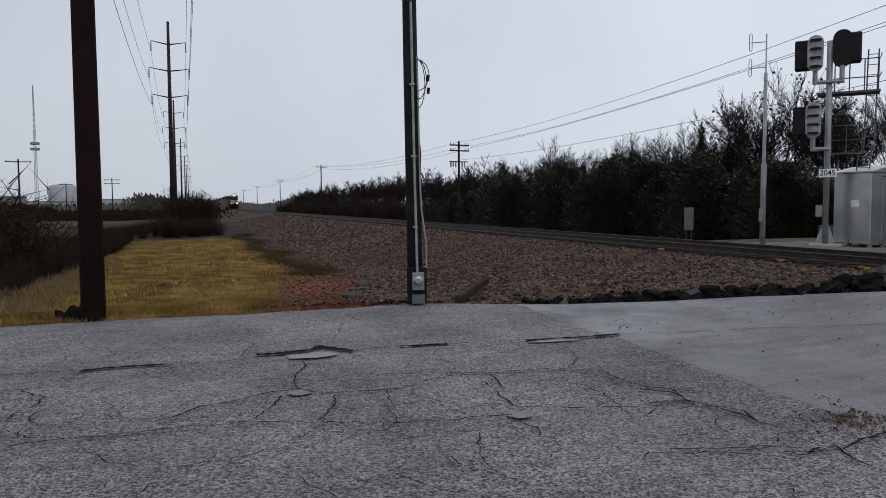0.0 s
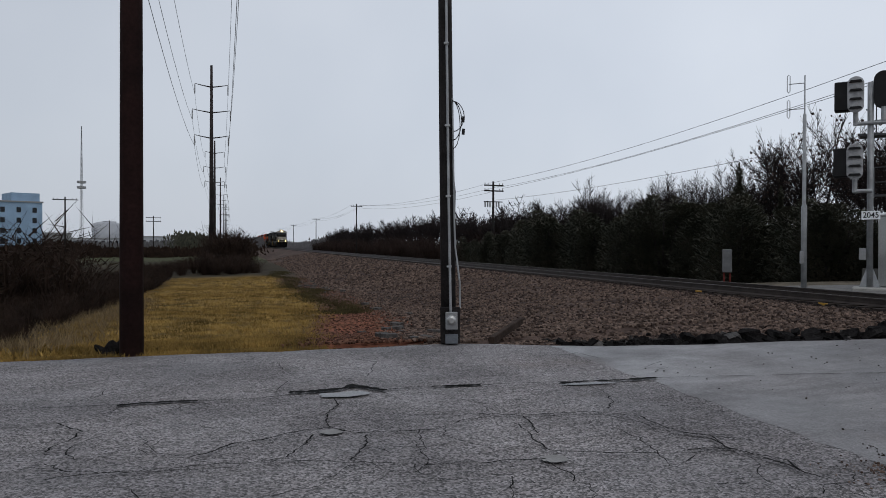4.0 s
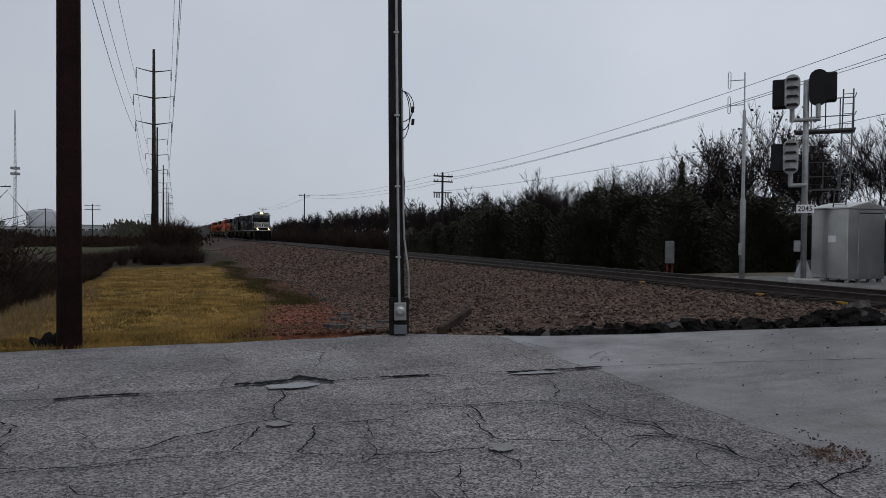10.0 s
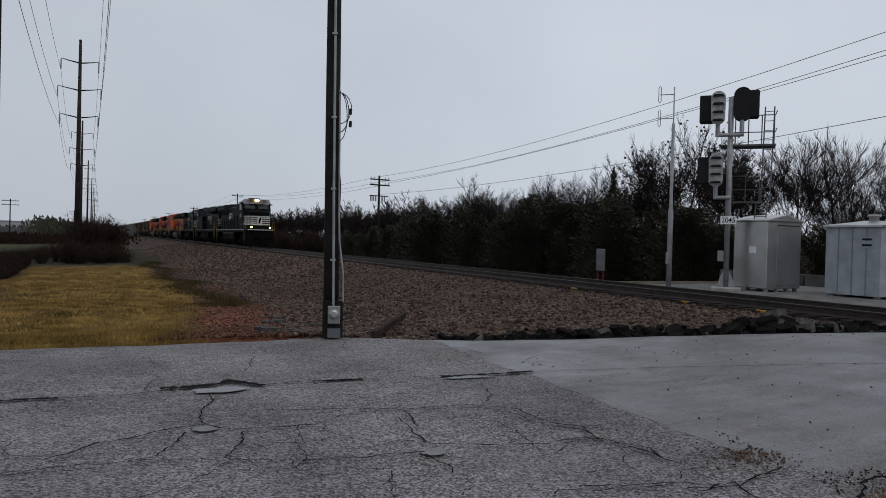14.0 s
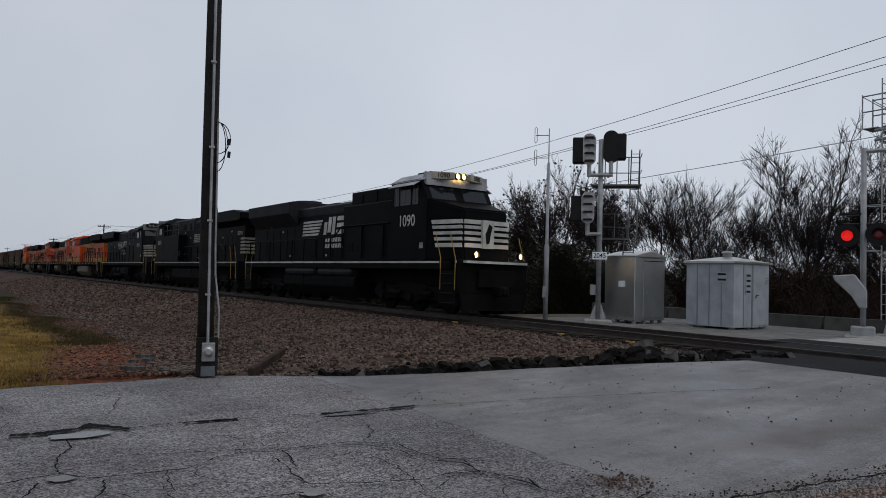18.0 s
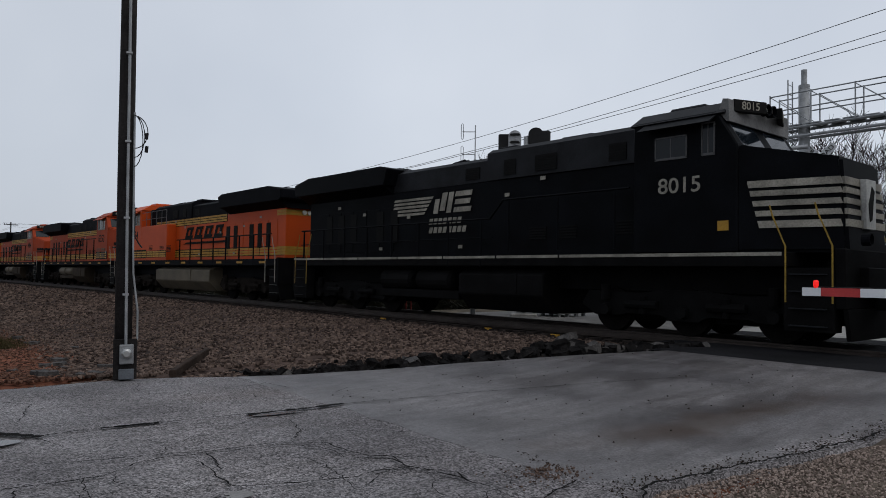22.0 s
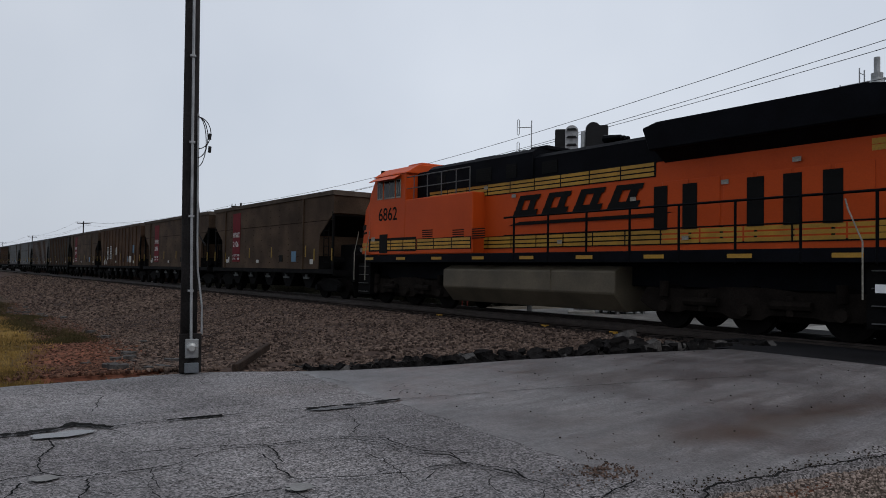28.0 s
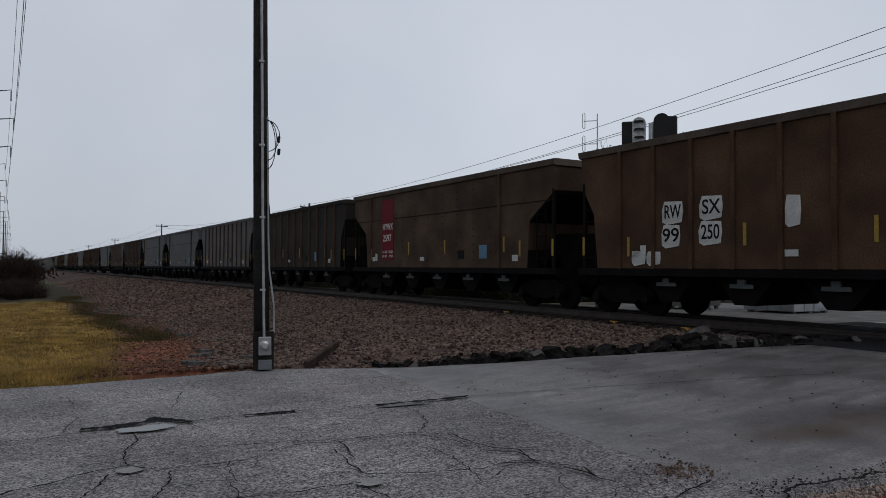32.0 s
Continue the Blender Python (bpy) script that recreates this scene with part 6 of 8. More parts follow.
# pale gravel pad and low concrete barrier behind the cabinets
pad = sheet("equipment_pad", [17.0 + 0.5 * i for i in range(16)], [9.6 + 0.5 * i for i in range(28)], lambda u, s: 0.355 + 0.02 * noise.noise((u, s, 0)) - 0.25 * ease(19, 23, s) - 0.1 * (1 - ease(17.0, 17.6, u)), M_PAD)
tagged(pad, "pale crushed limestone pad under the equipment", "gravel pad", kind="structure")
barrier = empty("concrete_barrier", at(24.0, 16.5, 0.0), "low pale concrete barrier behind the cabinets", "barrier")
for k in range(6):
    piece("barrier_block", "b", lambda b: prism(b, [(-0.25, -0.2), (0.25, -0.2), (0.12, 0.25), (0.09, 0.78), (-0.09, 0.78), (-0.12, 0.25)], "y", -0.98, 0.98, 0.02), M_BARRIER, barrier, (0, -5.2 + 2.05 * k, 0))

# ---- level crossing equipment ----
M_DIM = shader("unlit_red_lens", (0.12, 0.008, 0.008), 0.2, 0, 4, 0.1, 20, 0)


def flasher(parent, x, y, z, lit, rz=0.0):
    bm = bmesh.new()
    tube(bm, [(0, -0.02, 0), (0, 0.02, 0)], 0.32, 28)
    ob = part("flasher_lamp", bm, M_BLACKM, parent, "round black target with a red lens")
    ob.location, ob.rotation_euler = (x, y, z), (0, 0, radians(rz))
    bm = bmesh.new()
    tube(bm, [(0, -0.02, 0), (0, -0.06, 0), (0, -0.075, 0)], [0.15, 0.14, 0.08], 18)
    part("lens", bm, M_RED if lit else M_DIM, ob)
    bm = bmesh.new()
    tube(bm, [(0, 0.02, 0), (0, 0.14, 0)], [0.17, 0.12], 14)
    part("lamp_housing", bm, M_BLACKM, ob)
    bm = bmesh.new()
    n = 10
    arc = [(0.17 * math.cos(math.pi * i / n), 0.17 * math.sin(math.pi * i / n)) for i in range(n + 1)]
    va = [bm.verts.new((p[0], -0.02, p[1])) for p in arc]
    vb = [bm.verts.new((p[0], -0.28, p[1] * 0.95)) for p in arc]
    for i in range(n):
        bm.faces.new((va[i], va[i + 1], vb[i + 1], vb[i]))
    bmesh.ops.solidify(bm, geom=list(bm.faces), thickness=0.006)
    part("visor", bm, M_BLACKM, ob)
    return ob


fl = empty("crossing_signal", pose(16.77, 16.28, 0.32, 0, 0, -46), "level crossing signal mast with red flashing lamps", "crossing signal")
bm = bmesh.new()
tube(bm, [(0, 0, 0), (0, 0, 5.35)], 0.075, 14)
part("mast", bm, M_GALV, fl, smooth=True)
bm = bmesh.new()
box(bm, -0.3, 0.3, -0.3, 0.3, 0.0, 0.35, 0.03)
part("base", bm, M_GALV, fl)
bm = bmesh.new()
box(bm, -0.45, 0.45, -0.45, 0.45, -0.25, 0.1, 0.03)
part("foundation", bm, M_CONCRETE, fl)
flasher(fl, -0.40, -0.12, 2.88, True)
flasher(fl, 0.36, -0.12, 2.92, False)
bm = bmesh.new()
tube(bm, [(-0.5, 0, 3.2), (0.45, 0, 3.2)], 0.035, 8)
part("lamp_arm", bm, M_BLACKM, fl)
bm = bmesh.new()
tube(bm, [(0, 0, 5.25), (0.95, 0.1, 5.3)], 0.06, 8)
part("top_arm", bm, M_GALV, fl)
bm = bmesh.new()
prism(bm, [(-0.75, 1.75), (-0.2, 1.8), (0.1, 1.35), (0.1, 0.85), (-0.1, 0.85), (-0.25, 1.2), (-0.7, 1.6)], "y", -0.16, 0.16, 0.03)
part("gate_mechanism", bm, M_GALV, fl)
bm = bmesh.new()
box(bm, -0.6, 0.0, -0.05, 0.05, 3.45, 3.53)
part("sign_bracket", bm, M_BLACKM, fl)

ct = empty("cantilever_signal", pose(19.3, 17.4, 0.3, 0, 0, TURN), "grey cantilever crossing signal with walkway over the road", "cantilever signal")
bm = bmesh.new()
tube(bm, [(0, 0, 0), (0, 0, 7.6)], 0.17, 16)
part("mast", bm, M_GALV, ct, smooth=True)
bm = bmesh.new()
tube(bm, [(0, 0, 7.6), (0, 0, 7.75), (0, 0, 7.76), (0, 0, 8.25)], [0.17, 0.17, 0.09, 0.09], 12)
part("mast_cap", bm, M_GALV, ct)
for k in range(4):
    bm = bmesh.new()
    a = math.pi / 4 + math.pi / 2 * k
    c, s_ = math.cos(a), math.sin(a)
    tube(bm, [(c * 0.42, s_ * 0.42, -0.1), (c * 0.17, s_ * 0.17, 1.1)], [0.07, 0.03], 6)
    part("foot_gusset", bm, M_GALV, ct)
bm = bmesh.new()
box(bm, -0.6, 0.6, -0.6, 0.6, -0.3, 0.06, 0.03)
part("foundation", bm, M_CONCRETE, ct)
for zz, yy in ((6.05, -0.28), (6.05, 0.28), (6.35, -0.28), (6.35, 0.28)):
    bm = bmesh.new()
    tube(bm, [(yy, 0.6, zz), (yy, -9.5, zz + 0.1)], 0.05, 8)
    part("beam", bm, M_GALV, ct)
bm = bmesh.new()
for k in range(18):
    box(bm, -0.32, 0.32, 0.5 - 0.56 * k, 0.95 - 0.56 * k, 6.42, 6.45)
part("walkway", bm, M_GALV, ct)
for xx in (-0.34, 0.34):
    bm = bmesh.new()
    for zz in (6.95, 7.45):
        tube(bm, [(xx, 0.95, zz), (xx, -9.5, zz + 0.1)], 0.022, 6)
    for k in range(9):
        tube(bm, [(xx, 0.95 - 1.3 * k, 6.4), (xx, 0.95 - 1.3 * k, 7.5)], 0.022, 6)
        if k < 8:
            tube(bm, [(xx, 0.95 - 1.3 * k, 7.45), (xx, -0.35 - 1.3 * k, 6.45)], 0.014, 5)
    part("guard_rail", bm, M_GALV, ct)
part("ladder", ladder_mesh(-0.45, -0.12, 0.5, 7.9, 0.32), M_GALV, ct)
bm = bmesh.new()
for zz in (2.6, 3.3, 4.0, 4.7, 5.4):
    tube(bm, [(-0.45, 0.32, zz), (-0.5, 0.75, zz), (-0.28, 0.9, zz), (-0.07, 0.75, zz), (-0.12, 0.32, zz)], 0.012, 5)
part("ladder_cage", bm, M_GALV, ct)
flasher(ct, 0.45, -0.3, 2.9, False, 75)
flasher(ct, -0.35, 0.35, 2.9, False, 120)
for ang, txt in ((45, "CROSSING"), (-45, "RAILROAD")):
    bm = bmesh.new()
    box(bm, -0.62, 0.62, -0.008, 0.008, -0.115, 0.115, 0.004)
    ob = part("crossbuck_blade", bm, M_WHITE, ct, "white crossbuck blade with black words")
    ob.matrix_basis = pose(0.3, -0.35 - (0.02 if ang > 0 else 0), 5.35, 0, ang, -66)
    lettering("words", txt, 0.14, M_BLACKM, ob, pose(0, -0.011, 0), "", 1.1)

# lowered gate on the near side
gt = empty("crossing_gate", at(11.75, -2.0, road_z(11.75, 0)), "lowered red and white crossing gate with red lamps", "crossing gate")
bm = bmesh.new()
tube(bm, [(0, 0, -0.1), (0, 0, 3.6)], 0.07, 12)
part("mast", bm, M_GALV, gt)
bm = bmesh.new()
box(bm, -0.3, 0.3, -0.25, 0.25, 0.55, 1.25, 0.04)
part("gate_mechanism", bm, M_GALV, gt)
GATE_Z = 1.19
k, y = 0, 6.95
while y > 0.4:
    ln = 0.28 if k == 0 else 0.56
    bm = bmesh.new()
    box(bm, -0.02, 0.02, y - ln, y, GATE_Z - 0.065, GATE_Z + 0.065)
    part("gate_arm", bm, M_WHITE if k % 2 == 0 else M_REDP, gt)
    y -= ln
    k += 1
for y in (6.75, 5.35, 3.95):
    bm = bmesh.new()
    tube(bm, [(0, y, GATE_Z + 0.06), (0, y, GATE_Z + 0.1), (0, y, GATE_Z + 0.16), (0, y, GATE_Z + 0.18)], [0.025, 0.04, 0.04, 0.025], 12)
    part("gate_lamp", bm, M_RED, gt)
bm = bmesh.new()
tube(bm, [(0, 0.3, GATE_Z + 0.075), (0, 6.75, GATE_Z + 0.075)], 0.009, 5)
part("lamp_cable", bm, M_BLACKM, gt)

# ---- vegetation ----
def bare_tree_data(seed, height, spread, kids=(8, 7, 6, 6), least=0.0078):
    """A leafless tree: a short trunk that forks into rising limbs, with ever finer twigs."""
    rng = random.Random(seed)
    trunk, limbs = ([], []), ([], [])

    def seg(store, a, b, ra, rb, sides):
        verts, faces = store
        t = (b - a).normalized()
        x = t.orthogonal().normalized()
        y = t.cross(x)
        k = len(verts)
        for p, r in ((a, ra), (b, rb)):
            for j in range(sides):
                an = 2 * math.pi * j / sides
                verts.append(p + (x * math.cos(an) + y * math.sin(an)) * r)
        for j in range(sides):
            q = (j + 1) % sides
            faces.append((k + j, k + q, k + sides + q, k + sides + j))

    def grow(p, d, length, r, level):
        n = (3, 3, 3, 2, 1)[level]
        pts = [p]
        for i in range(n):
            d = (d + Vector((rng.uniform(-1, 1), rng.uniform(-1, 1), rng.uniform(-0.5, 0.5))) * 0.2 + Vector((0, 0, 0.10 if level else 0))).normalized()
            pts.append(pts[-1] + d * length / n)
        for i in range(n):
            ra, rb = r * (1 - 0.5 * i / n), r * (1 - 0.5 * (i + 1) / n)
            seg(trunk if level == 0 else limbs, pts[i], pts[i + 1], ra, rb, 8 if level == 0 else 5 if level == 1 else 3)
        if level >= len(kids):
            return
        for k in range(kids[level]):
            f = rng.uniform(0.55, 1.0) if level == 0 else rng.uniform(0.3, 1.0) ** 0.8
            i = min(n - 1, int(f * n))
            base = pts[i].lerp(pts[i + 1], f * n - i)
            an = 6.283 * (k + rng.uniform(-0.4, 0.4)) / kids[level] if level == 0 else rng.uniform(0, 6.283)
            out = Vector((math.cos(an), math.sin(an), 0))
            nd = (d * 0.8 + out * spread * rng.uniform(0.55, 1.15)).normalized()
            grow(base, nd, length * (rng.uniform(0.9, 1.25) if level == 0 else rng.uniform(0.36, 0.58)), max(least, r * (1 - 0.5 * f) * rng.uniform(0.36, 0.54)), level + 1)
        grow(pts[-1], d, length * (1.1 if level == 0 else 0.5), max(least, r * 0.5), level + 1)

    grow(Vector((0, 0, -0.3)), Vector((0, 0, 1)), height * 0.30, height * 0.0125, 0)
    return trunk, limbs


def mesh_from(name, store, material):
    me = bpy.data.meshes.new(name)
    me.from_pydata([tuple(v) for v in store[0]], [], store[1])
    me.materials.append(material)
    return me


def dead_leaves(seed, limbs, n):
    """Curled leaves that hang on from the outer twigs."""
    rng = random.Random(seed)
    verts, faces = [], []
    while len(faces) < n:
        p = rng.choice(limbs)
        if p.z < 2.4:
            continue
        c = p + Vector((rng.uniform(-1, 1), rng.uniform(-1, 1), rng.uniform(-1, 0.3))) * 0.06
        x = Vector((rng.uniform(-1, 1), rng.uniform(-1, 1), rng.uniform(-1, 1))).normalized() * rng.uniform(0.035, 0.075)
        y = x.orthogonal() * 0.7
        k = len(verts)
        verts += [c - x, c + y, c + x, c - y]
        faces.append((k, k + 1, k + 2, k + 3))
    return verts, faces


M_LEAF = shader("dead_brown_leaves", (0.035, 0.019, 0.015), 0.9, 0, 3, 0.4, 20, 0)

tree_kinds = []
leaf_meshes = {}
for i in range(6):
    trunk, limbs = bare_tree_data(30 + i, 8.5, (0.55, 0.68, 0.85)[i % 3])
    tree_kinds.append((mesh_from("trunk", trunk, M_BARK), mesh_from("branches", limbs, M_TWIG), max(v.z for v in limbs[0])))
    if i < 2:
        leaf_meshes[i] = mesh_from("dead_leaves", dead_leaves(5 + i, limbs[0], 900), M_LEAF)
for i in range(3):
    trunk, limbs = bare_tree_data(50 + i, 8.5, (0.7, 0.85, 1.0)[i], (7, 6, 5, 3), 0.022)
    tree_kinds.append((mesh_from("trunk", trunk, M_BARK), mesh_from("branches", limbs, M_TWIG), max(v.z for v in limbs[0])))


def bare_tree(u, s, z, top, kind, rz, leafy=False):
    if s > 70:
        kind = 6 + kind % 3
    e = empty("bare_tree", at(u, s, z, rz), "leafless winter tree with fine dark twigs" if not leafy else "winter tree still holding dead brown leaves", "tree", "trees beyond the tracks")
    scale = (top - z) / tree_kinds[kind][2]
    e.scale = (scale, scale, scale)
    for name, me in zip(("trunk", "crown"), tree_kinds[kind]):
        new(name, me).parent = e
    if leafy:
        new("dead_leaves", leaf_meshes[kind]).parent = e
    return e


def evergreen_data(seed, height, width, cone, n):
    rng = random.Random(seed)
    verts, faces = [], []
    lobes = [(rng.uniform(-0.5, 0.5) * width, rng.uniform(-0.5, 0.5) * width, rng.uniform(0.6, 1.0)) for _ in range(5)]
    for _ in range(n):
        if cone:
            z = height * (1 - math.sqrt(rng.random()) * 0.97)
            rr = width * (1 - z / height) * (0.65 + 0.35 * math.sin(z * 5.5)) * math.sqrt(rng.uniform(0.2, 1))
            cx = cy = 0
        else:
            cx, cy, h = rng.choice(lobes)
            z = height * h * rng.random()
            prof = math.sqrt(max(0.05, 1 - (z / (height * h)) ** 2.2))
            rr = width * 0.62 * prof * math.sqrt(rng.uniform(0.15, 1)) * rng.uniform(0.85, 1.1)
        a = rng.uniform(0, 6.283)
        c = Vector((cx + rr * math.cos(a), cy + rr * math.sin(a), z))
        x = Vector((math.cos(a), math.sin(a), rng.uniform(0.1, 0.9))).normalized() * rng.uniform(0.08, 0.20)
        y = Vector((-math.sin(a), math.cos(a), rng.uniform(-0.5, 0.5))) * rng.uniform(0.03, 0.065)
        k = len(verts)
        verts += [c - x * 0.4 - y, c - x * 0.4 + y, c + x]
        faces.append((k, k + 1, k + 2))
    return verts, faces


ever_kinds = [mesh_from("foliage", evergreen_data(60 + i, 4.6, 2.5, False, 11000), M_CEDAR) for i in range(4)]
ever_kinds.append(mesh_from("foliage", evergreen_data(70, 6.6, 1.9, True, 9000), M_CEDAR))
bm = bmesh.new()
for k in range(5):
    a = k * 1.3
    tube(bm, [(0, 0, -0.3), (0.25 * math.cos(a), 0.25 * math.sin(a), 0.8), (0.8 * math.cos(a), 0.8 * math.sin(a), 3.0)], [0.09, 0.07, 0.03], 6)
stem_mesh = bpy.data.meshes.new("stem")
bm.to_mesh(stem_mesh)
bm.free()
stem_mesh.materials.append(M_BARK)


def evergreen(u, s, z, scale, kind, rz, squash=1.0):
    e = empty("evergreen_shrub" if kind < 4 else "evergreen_tree", at(u, s, z, rz), "dense dark green cedar shrub behind the tracks" if kind < 4 else "dark pointed evergreen tree behind the tracks", "shrub" if kind < 4 else "tree", "evergreens beyond the tracks")
    e.scale = (scale, scale, scale * squash)
    new("foliage", ever_kinds[kind]).parent = e
    new("stem", stem_mesh).parent = e


rng = random.Random(21)


def hedge_top(s):
    """Height of the evergreens along the line: low beside the equipment, highest behind the signal."""
    return 2.0 + 1.7 * ease(20, 25, s) + 0.7 * ease(28, 36, s) - 1.6 * ease(50, 76, s)


s = 19.5
while s < 82:
    for row in range(2):
        u = 25.0 + 3.0 * row + rng.uniform(-0.8, 0.8) + 0.012 * s
        h = hedge_top(s) * rng.uniform(0.78, 1.06) * (1.0 if row == 0 else 1.05) + 0.35
        evergreen(u, s + rng.uniform(-1, 1), -0.35, h / 4.4, rng.randrange(4), rng.uniform(0, 360), rng.uniform(0.92, 1.05))
    s += rng.uniform(1.9, 3.0) if s < 60 else rng.uniform(3, 5)
evergreen(26.5, 32.9, -0.4, 1.0, 4, 20)
evergreen(27.2, 30.6, -0.4, 0.78, 4, 80)
# the trees that stand out above the line: across, along, top, kind, with leaves
for u, s, top, kind, leafy in ((31, 32.8, 9.9, 0, True), (30.5, 36.0, 8.4, 1, True), (31, 27.4, 7.5, 0, True), (32, 29.6, 8.2, 1, True), (33, 26.2, 7.8, 3, False), (34, 23.2, 8.3, 1, False),
                               (35, 21.2, 7.2, 3, False), (33, 18.0, 9.6, 4, False), (35, 15.2, 7.4, 0, False), (33, 12.4, 9.0, 1, False), (35, 9.5, 7.8, 1, False), (36, 6.0, 8.8, 3, False), (37, 2.0, 8.4, 4, False),
                               (39, -3.0, 8.8, 5, False), (31, 60.8, 8.2, 2, False), (31, 47.0, 7.2, 1, False), (31, 40.4, 7.2, 4, False), (31.5, 74.6, 7.4, 5, False), (31, 54.4, 6.8, 0, False),
                               (30, 88.0, 6.6, 2, False), (30, 95.0, 6.9, 5, False), (31, 104.0, 6.8, 1, False), (31, 114.0, 7.4, 2, False), (31, 123.0, 7.0, 4, False), (31, 132.0, 7.0, 5, False), (31, 146.0, 6.9, 1, False), (31, 160.0, 6.9, 3, False), (31, 174.0, 7.0, 0, False)):
    bare_tree(u, s, -0.5, top, kind, rng.uniform(0, 360), leafy)
# thinner growth between them
s = 36.0
while s < 260:
    u = 31.5 + rng.uniform(-2.0, 3.5) + 0.012 * s
    bare_tree(u, s, -0.5, rng.uniform(5.4, 7.0) if s < 110 else rng.uniform(5.6, 7.2), rng.randrange(6), rng.uniform(0, 360))
    s += rng.uniform(1.5, 2.7) if s < 100 else rng.uniform(3, 6)
s = -4.0
while s < 30:
    bare_tree(37 + rng.uniform(-2, 4), s, -0.5, rng.uniform(5.6, 7.4), rng.randrange(6), rng.uniform(0, 360))
    s += rng.uniform(1.6, 2.8)


# low brown brush: many thin stems, in one mesh each for three areas
def brush(name, spots, stems, height, material, label, seed):
    rng = random.Random(seed)
    verts, faces = [], []
    for (u, s, z, k) in spots:
        for _ in range(stems):
            a, lean = rng.uniform(0, 6.283), rng.uniform(0.05, 0.7)
            r0 = 0.35 * k * rng.random()
            p = Vector((u + r0 * math.cos(a), s + r0 * math.sin(a), z - 0.1))
            h = height * k * rng.uniform(0.45, 1.1)
            q = p + Vector((math.cos(a) * lean * h * 0.6, math.sin(a) * lean * h * 0.6, h * 0.6))
            t = q + Vector((rng.uniform(-0.3, 0.3) * h, rng.uniform(-0.3, 0.3) * h, h * 0.4))
            w = Vector((-math.sin(a), math.cos(a), 0)) * 0.012 * k
            n = len(verts)
            verts += [p - w, p + w, q - w * 0.8, q + w * 0.8, t]
            faces += [(n, n + 1, n + 3, n + 2), (n + 2, n + 3, n + 4)]
            for _ in range(4):
                b = p.lerp(t, rng.uniform(0.35, 0.95))
                c = b + Vector((rng.uniform(-1, 1), rng.uniform(-1, 1), rng.uniform(-0.1, 0.9))) * 0.3 * h
                m = len(verts)
                w2 = Vector((rng.uniform(-1, 1), rng.uniform(-1, 1), 0.3)).normalized() * 0.010 * k
                verts += [b - w2, b + w2, c]
                faces.append((m, m + 1, m + 2))
    me = bpy.data.meshes.new(name)
    me.from_pydata([tuple(v) for v in verts], [], faces)
    me.materials.append(material)
    ob = new(name, me)
    ob.matrix_basis = pose(0, 0, 0, 0, 0, TURN)
    tagged(ob, label, "brush", kind="stuff")


spots = []
for _ in range(950):
    u, s = -4.5 - 26 * rng.random() ** 1.5, 10.5 + 56 * rng.random() ** 1.3
    spots.append((u, s, ground_z(u, s), rng.uniform(0.7, 1.3) * (0.75 + 0.9 * ease(-5, -12, u)) * (0.62 + 0.38 * ease(12, 26, s))))
for _ in range(170):
    s = rng.uniform(26, 78)
    u = -s * rng.uniform(0.19, 0.62)
    spots.append((u, s, ground_z(u, s), rng.uniform(2.0, 3.3)))
brush("brown_scrub", spots, 64, 1.15, M_BRUSH, "tangled leafless brown scrub on the low bank", 3)
spots = []
for _ in range(150):
    u, s = rng.uniform(-12, 2.6), rng.uniform(66, 84)
    spots.append((u, s, ground_z(u, s), rng.uniform(0.9, 1.5) * (1.0 if u > -4 else 0.7)))
for _ in range(34):
    u, s = rng.gauss(0.4, 0.9), rng.uniform(85, 97)
    spots.append((u, s, ground_z(u, s), rng.uniform(2.2, 3.3)))
brush("dark_thicket", spots, 76, 1.3, M_BRUSH, "dark leafless thicket at the end of the grass", 4)
spots = []
for _ in range(130):
    u, s = -30 - 40 * rng.random(), rng.uniform(16, 75)
    spots.append((u, s, ground_z(u, s), rng.uniform(1.6, 3.0)))
brush("dark_thicket", spots, 80, 1.3, M_BRUSH, "dark leafless thicket beyond the scrub", 6)
spots = []
for _ in range(330):
    u, s = rng.uniform(26.5, 38), rng.uniform(-10, 22)
    spots.append((u, s, -0.3, rng.uniform(1.1, 1.9) * (1 + 0.5 * ease(29, 34, u))))
for _ in range(340):
    s = rng.uniform(4, 60)
    spots.append((rng.uniform(29, 36), s, -0.5, rng.uniform(1.5, 2.6)))
for _ in range(230):
    s = 60 + 200 * rng.random()
    spots.append((26 + rng.uniform(-1.5, 8) + 0.012 * s, s, -0.6, rng.uniform(1.8, 3.0)))
brush("undergrowth", spots, 60, 1.3, shader("grey_brown_undergrowth", (0.026, 0.017, 0.014), 0.95, 0, 0.8, 0.4, 20, 0, spec=0.1), "dark brown undergrowth along the far side of the tracks", 7)


# grass blades on the strip
def blades(name, count, area, material, h, label, seed):
    rng = random.Random(seed)
    verts, faces = [], []
    for _ in range(count):
        u, s = area(rng)
        z = ground_z(u, s)
        for _ in range(3):
            a = rng.uniform(0, 6.283)
            w = Vector((math.cos(a), math.sin(a), 0)) * 0.012
            p = Vector((u + rng.uniform(-0.06, 0.06), s + rng.uniform(-0.06, 0.06), z - 0.02))
            hh = h * rng.uniform(0.5, 1.4)
            t = p + Vector((rng.uniform(-0.7, 0.7) * hh, rng.uniform(-0.7, 0.7) * hh, hh))
            n = len(verts)
            verts += [p - w, p + w, t]
            faces.append((n, n + 1, n + 2))
    me = bpy.data.meshes.new(name)
    me.from_pydata([tuple(v) for v in verts], [], faces)
    me.materials.append(material)
    ob = new(name, me)
    ob.matrix_basis = pose(0, 0, 0, 0, 0, TURN)
    tagged(ob, label, "grass", kind="stuff")


